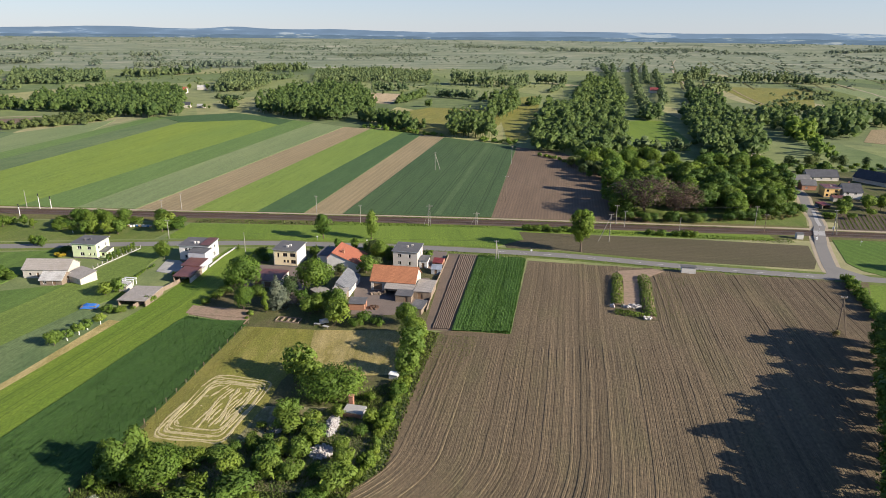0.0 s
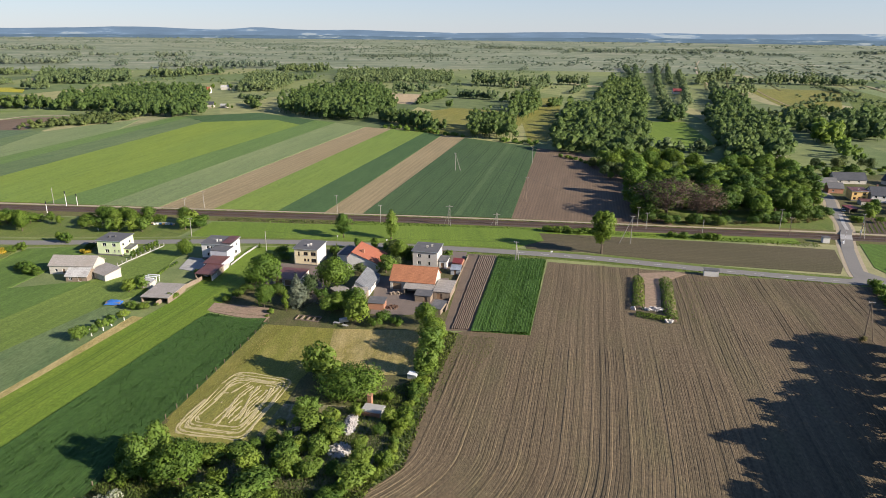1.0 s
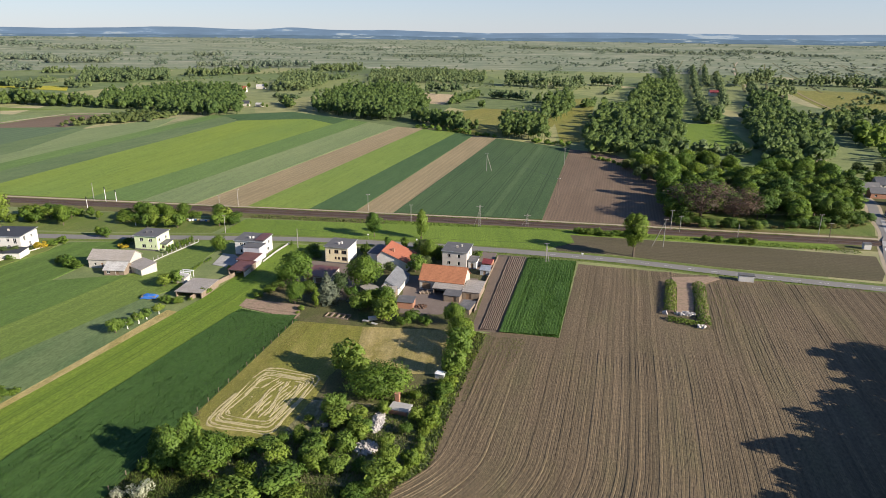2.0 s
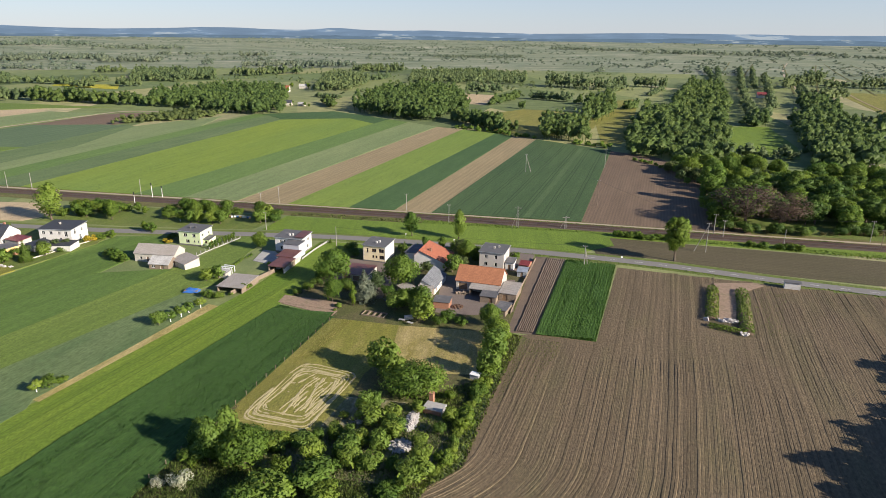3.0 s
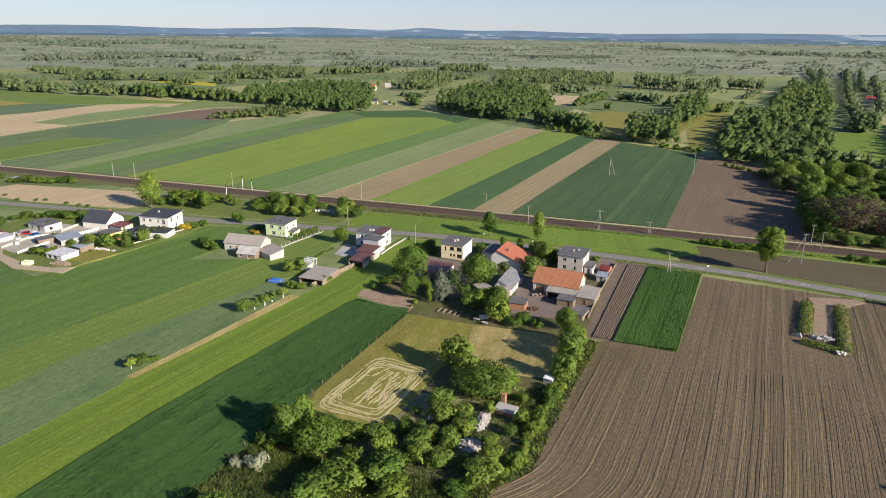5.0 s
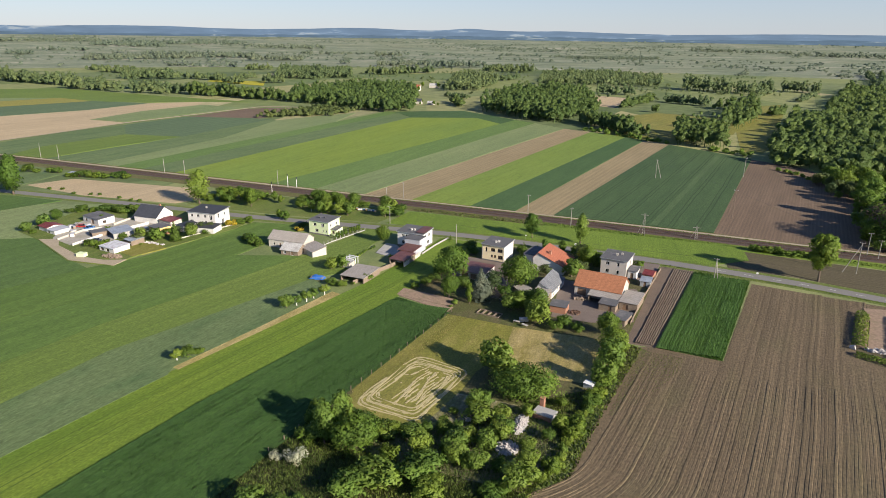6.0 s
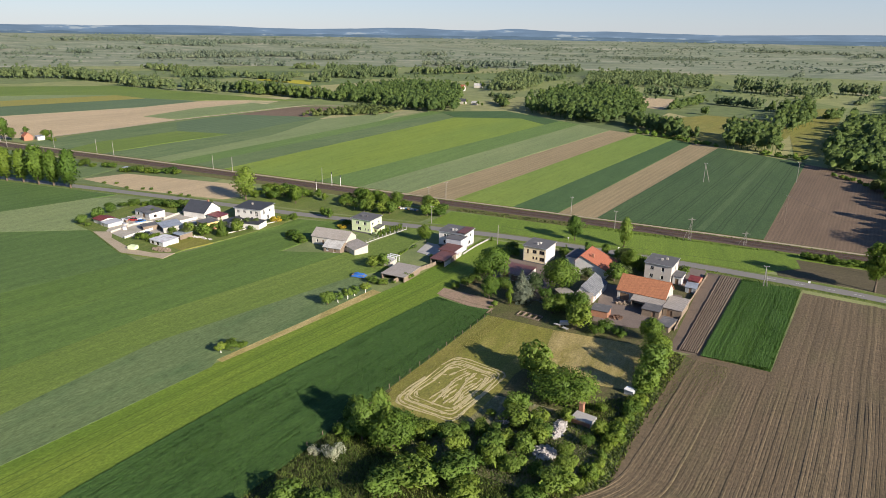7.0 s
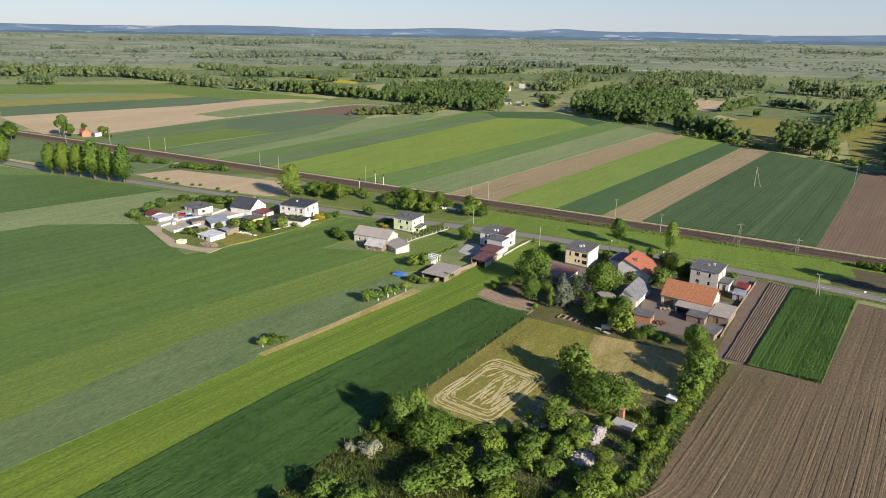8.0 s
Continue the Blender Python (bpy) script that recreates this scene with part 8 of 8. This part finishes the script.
fence("wire garden fence with pale wooden posts", [(-60.4, 181), (-67.4, 128), (-71.5, 100)], 4.2, 1.2, M_WOOD, 3, post=0.07)
fence("grey mesh fence on a concrete base", [(-132.2, 212), (-129.6, 230), (-124.6, 250)], 2.4, 1.4, M_CONC, 3, base=True)
fence("dark wooden board fence along the sheds", [(-99.3, 190.5), (-96.2, 206), (-94.0, 213.5)], 2.2, 1.5, M_WOOD, boards=True)
fence("board and panel fence beside the maroon sheds", [(-90.2, 213), (-89.5, 227)], 2.3, 1.7, M_OLDP, boards=True)
fence("low garden wall along the meadow strip", [(-89.4, 229), (-88.6, 241), (-87.0, 252)], 3.0, 0.8, M_CONC, boards=True)
fence("old plank fence along the furrow plot", [(-1.5, 246), (-5.5, 215), (-7.8, 192)], 2.6, 1.1, M_WOOD, boards=True)
fence("white garden wall of the long compound", [(-231.9, 189), (-233, 202), (-229, 208)], 2.5, 1.2, M_OLDP, boards=True, post=0.15)
fence("white balustrade wall inside the compound", [(-220.5, 186), (-220.3, 201)], 2.0, 1.3, M_WHITE, boards=True, post=0.18)
fence("white compound wall towards the road", [(-228.1, 214), (-229.4, 227)], 2.5, 1.3, M_OLDP, boards=True, post=0.15)
fence("white wall between yard and garden", [(-218, 211), (-215.7, 221)], 2.5, 1.5, M_WHITE, boards=True, post=0.15)
fence("low white plinth fence along the wheat field", [(-189.2, 206.3), (-183.2, 227), (-180.0, 240)], 2.6, 0.8, M_OLDP, boards=True, post=0.12)
field("compound_yard", [(-241, 187), (-208, 172), (-189, 174), (-189, 184), (-183, 206), (-177, 231), (-180, 244), (-215, 245), (-241, 244), (-262, 231), (-258, 192)], M_VERGE, 0.36, "grass and yards of the long compound", "grass")
field("compound_dirt", [(-240, 187), (-207.5, 172.5), (-188, 174.3), (-188.6, 181), (-196, 177.5), (-207, 177.3), (-226, 184.2), (-233, 190.5)], M_SAND, 0.41, "sandy track round the compound", "track")
field("compound_court", [(-246, 224), (-214, 224), (-212, 196), (-222, 186), (-236, 190), (-246, 204)], M_PAVE, 0.385, "pale gravelled court of the compound", "yard")
field("compound_lawn", [(-198, 186.5), (-201.6, 196.2), (-193.6, 200.9), (-185, 197.3), (-189, 184.5)], M_LAWN, 0.44, "small yellow green lawn", "grass")


# ---------------------------------------------------------------- vehicles
def car(label, x, y, rz, paint, z=0.13):
    ob = thing("car", label, "car", x, y, z, rz)
    bm = box(-2.1, -0.85, 0.35, 2.1, 0.85, 0.85, 0.12)
    part("body", bm, paint, ob)
    bm = bmesh.new()
    v = add_box(bm, -1.3, -0.78, 0.85, 1.15, 0.78, 1.42)
    for q in v[4:]:
        q.co.x *= 0.68
        q.co.y *= 0.84
    part("cabin", bm, M_GLASS, ob, "dark car windows")
    part("roof", box(-0.82, -0.64, 1.42, 0.74, 0.64, 1.47, 0.02), paint, ob)
    for wx in (-1.3, 1.3):
        for wy in (-0.86, 0.66):
            tyre = part("wheel", tube((wx, wy, 0.31), (wx, wy + 0.2, 0.31), 0.31, 0.31, 14), M_RUBBER, ob)
            part("rim", tube((wx, wy - 0.01, 0.31), (wx, wy + 0.21, 0.31), 0.17, 0.17, 10), M_CARG, tyre)
    for wy in (-0.6, 0.6):
        part("headlight", box(2.06, wy - 0.18, 0.6, 2.12, wy + 0.18, 0.74), M_WHITEP, ob)


car("dark parked car on the farm track", -47.4, 196.0, 60, M_CARD)
car("red car parked in the compound", -238.5, 206.5, 20, M_CARR, 0.36)
car("blue van parked in the compound", -233.5, 206.0, 80, M_CARB, 0.36)
car("silver car parked by the village road", 185.5, 333.0, 75, M_CARG, 0.1)
car("dark car parked in the compound court", -216.5, 193.5, 30, M_CARD, 0.36)
car("silver car on the paved yard", -93.5, 218.0, 85, M_CARG)


# ---------------------------------------------------------------- small buildings and garden things
def bus_shelter(x, y, rz):
    ob = thing("bus_shelter", "grey concrete bus shelter with a flat dark roof", "bus shelter", x, y, 0.1, rz)
    part("back_wall", box(0, 0, -0.2, 5.0, 0.15, 2.3), M_WHITE, ob)
    for px in (0, 4.85):
        part("side_wall", box(px, 0.15, -0.2, px + 0.15, 2.0, 2.3), M_WHITE, ob)
    part("roof", box(-0.25, -0.25, 2.3, 5.25, 2.4, 2.48, 0.03), M_FELT, ob)
    part("bench", box(0.5, 0.3, 0.42, 4.5, 0.7, 0.48), M_WOOD, ob)


bus_shelter(84.2, 231.6, -10)
shed("white level crossing hut", 148.3, 276.8, -6, 2.7, 2.2, 2.4, 2.5, M_WHITE, M_FELT, {}, "hut", "hut")
shed("small electric cabinet by the track", -37.5, 290.6, 0, 1.2, 0.8, 1.5, 1.5, M_CONC, M_CONC, {}, "cabinet", "cabinet")
def crossing():
    """Road that climbs over the ballast and down again, with a pale slab between the rails."""
    rows = (((152.6, 270.0), (157.6, 269.5), 0.10), ((155.4, 276.0), (160.4, 275.6), 0.36), ((157.2, 280.0), (162.2, 279.6), 0.55), ((162.3, 290.5), (167.2, 290.0), 0.55), ((165.0, 295.0), (169.9, 294.4), 0.34), ((167.6, 299.5), (172.4, 298.8), 0.10))
    bm = bmesh.new()
    prev = None
    for p, q, z in rows:
        row = [bm.verts.new((*p, -0.1)), bm.verts.new((*p, z)), bm.verts.new((*q, z)), bm.verts.new((*q, -0.1))]
        if prev:
            for k in range(3):
                bm.faces.new((prev[k], prev[k + 1], row[k + 1], row[k]))
        prev = row
    tagged(new("crossing_road", bm_mesh("crossing_road", bm, M_ASPH)), "asphalt road climbing over the railway", "road", kind="structure")
    field("crossing_deck", [(158.1, 281.6), (162.9, 281.2), (166.4, 288.6), (161.6, 289.0)], M_CONC, 0.565, "pale slabs of the level crossing", "crossing")


crossing()


def barrier(x, y, rz):
    ob = thing("crossing_barrier", "raised red and white crossing barrier", "barrier", x, y, 0.1, rz)
    part("machine", box(-0.3, -0.3, -0.2, 0.3, 0.3, 1.1, 0.03), M_WHITEP, ob)
    for i in range(6):
        part("boom", tube((0.35, 0, 1.0 + i * 0.9), (0.35, 0, 1.0 + (i + 1) * 0.9), 0.06, 0.05, 6), M_REDM if i % 2 else M_WHITEP, ob)


barrier(156.3, 276.0, 0)
barrier(173.0, 293.5, 0)


def sign(x, y, label, mat, h=2.4, round_=False):
    ob = thing("road_sign", label, "sign", x, y, 0.05)
    part("post", tube((0, 0, -0.3), (0, 0, h), 0.04, 0.04, 6), M_ZINC, ob)
    part("plate", tube((0, -0.05, h - 0.3), (0, -0.08, h - 0.3), 0.32, 0.32, 12) if round_ else box(-0.35, -0.08, h - 0.6, 0.35, -0.05, h), mat, ob)


sign(-56.5, 263.6, "round white backed road sign on a post", M_WHITEP, 2.2, True)
sign(-35.6, 262.6, "small white plate on a post by the road", M_WHITEP, 1.2)
sign(170.5, 268.0, "pale road sign before the crossing", M_ZINC)
sign(31.5, 253.0, "white marker post by the road", M_WHITEP, 1.2)


def beehive(x, y, mat):
    ob = thing("beehive", "painted wooden beehive in the roadside orchard", "beehive", x, y, 0.05, rng.random() * 20, "beehives")
    part("stand", box(-0.3, -0.3, -0.1, 0.3, 0.3, 0.3), M_WOOD, ob)
    part("box", box(-0.4, -0.4, 0.3, 0.4, 0.4, 1.0, 0.02), mat, ob)
    part("lid", box(-0.46, -0.46, 1.0, 0.46, 0.46, 1.12, 0.02), M_ZINC, ob)


for i in range(11):
    beehive(-146.5 + i * 1.3 + 0.1 * rng.normal(), 279.5 + 0.3 * rng.normal(), (M_WHITEP, M_CARB, M_YELLOW, M_WHITEP)[i % 4])


def tarp_heap(x, y):
    ob = thing("tarpaulin_heap", "woodpile covered with a blue tarpaulin", "woodpile", x, y, 0.1, 8)
    part("wood", box(-2.2, -1.2, -0.1, 2.2, 1.2, 0.9), M_WOOD, ob)
    bm = bmesh.new()
    g = [[bm.verts.new((-2.6 + 5.2 * i / 8, -1.6 + 3.2 * k / 6, 0.25 + 1.05 * max(0, 1 - (abs(k - 3) / 3) ** 3) * max(0, 1 - (abs(i - 4) / 4) ** 4) + 0.10 * rng.normal())) for k in range(7)] for i in range(9)]
    for i in range(8):
        for k in range(6):
            bm.faces.new((g[i][k], g[i + 1][k], g[i + 1][k + 1], g[i][k + 1]))
    part("tarpaulin", bm, M_BLUE, ob, "creased blue tarpaulin")


tarp_heap(-113.2, 190.6)


def bed_frame(x, y, rz):
    ob = thing("raised_bed_frame", "pale wooden frames of garden beds", "bed frame", x, y, 0.12, rz)
    for i in range(4):
        for k in (0.0, 3.2):
            part("board", box(i * 1.9, k, -0.1, i * 1.9 + 1.7, k + 0.12, 0.35), M_WOOD, ob)
        for px in (i * 1.9, i * 1.9 + 1.6):
            part("side_board", box(px, 0.12, -0.1, px + 0.12, 3.2, 0.35), M_WOOD, ob)


bed_frame(-53.0, 182.8, -9)


def table(x, y, rz, mat, label):
    ob = thing("garden_table", label, "table", x, y, 0.12, rz)
    part("tabletop", box(-1.0, -0.5, 0.7, 1.0, 0.5, 0.76, 0.01), mat, ob)
    for px in (-0.9, 0.82):
        for py in (-0.42, 0.34):
            part("leg", box(px, py, -0.1, px + 0.08, py + 0.08, 0.7), M_WOOD, ob)


table(-39.6, 180.3, -10, M_OLDP, "wooden garden table with worn top")
table(-36.8, 178.6, -25, M_CONC, "grey garden table on the lawn edge")


def trailer(x, y, rz):
    ob = thing("trailer", "small white tarpaulined trailer under the tree", "trailer", x, y, 0.12, rz)
    part("bed", box(-1.3, -0.7, 0.5, 1.3, 0.7, 1.0, 0.04), M_ZINC, ob)
    bm = box(-1.3, -0.7, 1.0, 1.3, 0.7, 1.5, 0.15)
    part("cover", bm, M_LGREY, ob)
    for wy in (-0.85, 0.7):
        part("wheel", tube((0, wy, 0.32), (0, wy + 0.15, 0.32), 0.32, 0.32, 12), M_RUBBER, ob)
    part("drawbar", tube((1.3, 0, 0.55), (2.4, 0, 0.45), 0.05, 0.05, 6), M_STEEL, ob)


trailer(-37.8, 181.6, 25)
shed("white garden box with a flat lid", -15.4, 149.8, -18, 2.4, 1.6, 1.3, 1.4, M_WHITE, M_WHITEP, {}, "garden box", "garden_box", over=0.1)
shed("pale green covered stack at the track end", -208.2, 176.4, 10, 3.2, 2.2, 1.5, 1.6, M_PGREEN, M_PGREEN, {}, "covered stack", "covered_stack", over=0.05)


def ruin(x, y, rz):
    ob = thing("ruin", "remains of a brick hut with a standing chimney", "ruin", x, y, 0.1, rz)
    part("slab", box(-2.4, -1.6, -0.1, 2.4, 1.8, 1.2), M_CONC, ob, "grey concrete slab roof")
    part("wall", box(-2.2, -1.75, -0.1, 2.2, -1.6, 1.0), M_BRICK, ob)
    part("chimney", box(-2.2, 2.2, -0.1, -1.2, 3.2, 2.8, 0.02), M_BRICK, ob, "weathered orange brick chimney")
    part("cap", box(-2.3, 2.1, 2.8, -1.1, 3.3, 2.95), M_BRICK, ob)
    part("door_board", box(-4.4, -2.4, 0.15, -2.4, -1.4, 0.35), M_ORANGE, ob)


ruin(-21.6, 133.6, -12)
shed("upturned crate at the end of the furrows", -8.4, 177.6, 20, 1.4, 1.2, 1.0, 1.1, M_OLDP, M_OLDP, {}, "crate", "crate", over=0.03)


# ---------------------------------------------------------------- clutter of the compound
def crate(x, y, rz, w, d, h, mat, label, z=0.4):
    ob = thing("crate", label, "crate", x, y, z, rz)
    part("box", box(-w / 2, -d / 2, -0.06, w / 2, d / 2, h, 0.04), mat, ob)
    part("lid", box(-w / 2 - 0.05, -d / 2 - 0.05, h, w / 2 + 0.05, d / 2 + 0.05, h + 0.08), M_LGREY, ob)


for i, (x, y) in enumerate(scatter([(-246, 210), (-236, 209), (-230, 196), (-222, 190), (-232, 194), (-244, 203)], 3.6, 0.45)):
    crate(x, y, rng.random() * 180, 0.8 + 1.6 * rng.random(), 0.7 + 0.8 * rng.random(), 0.5 + 0.9 * rng.random(), (M_WHITE, M_WOOD, M_CONC, M_PLINTH, M_OLDP)[i % 5], "assorted crate or stacked goods in the compound")
for i, (x, y) in enumerate(scatter([(-214, 214), (-203, 222), (-196, 214), (-198, 204), (-208, 205)], 3.4, 0.45)):
    crate(x, y, rng.random() * 180, 0.7 + 1.4 * rng.random(), 0.6 + 0.8 * rng.random(), 0.5 + 0.8 * rng.random(), (M_WOOD, M_OLDP, M_BRICK, M_CONC, M_WHITE)[i % 5], "assorted garden box among the sheds")
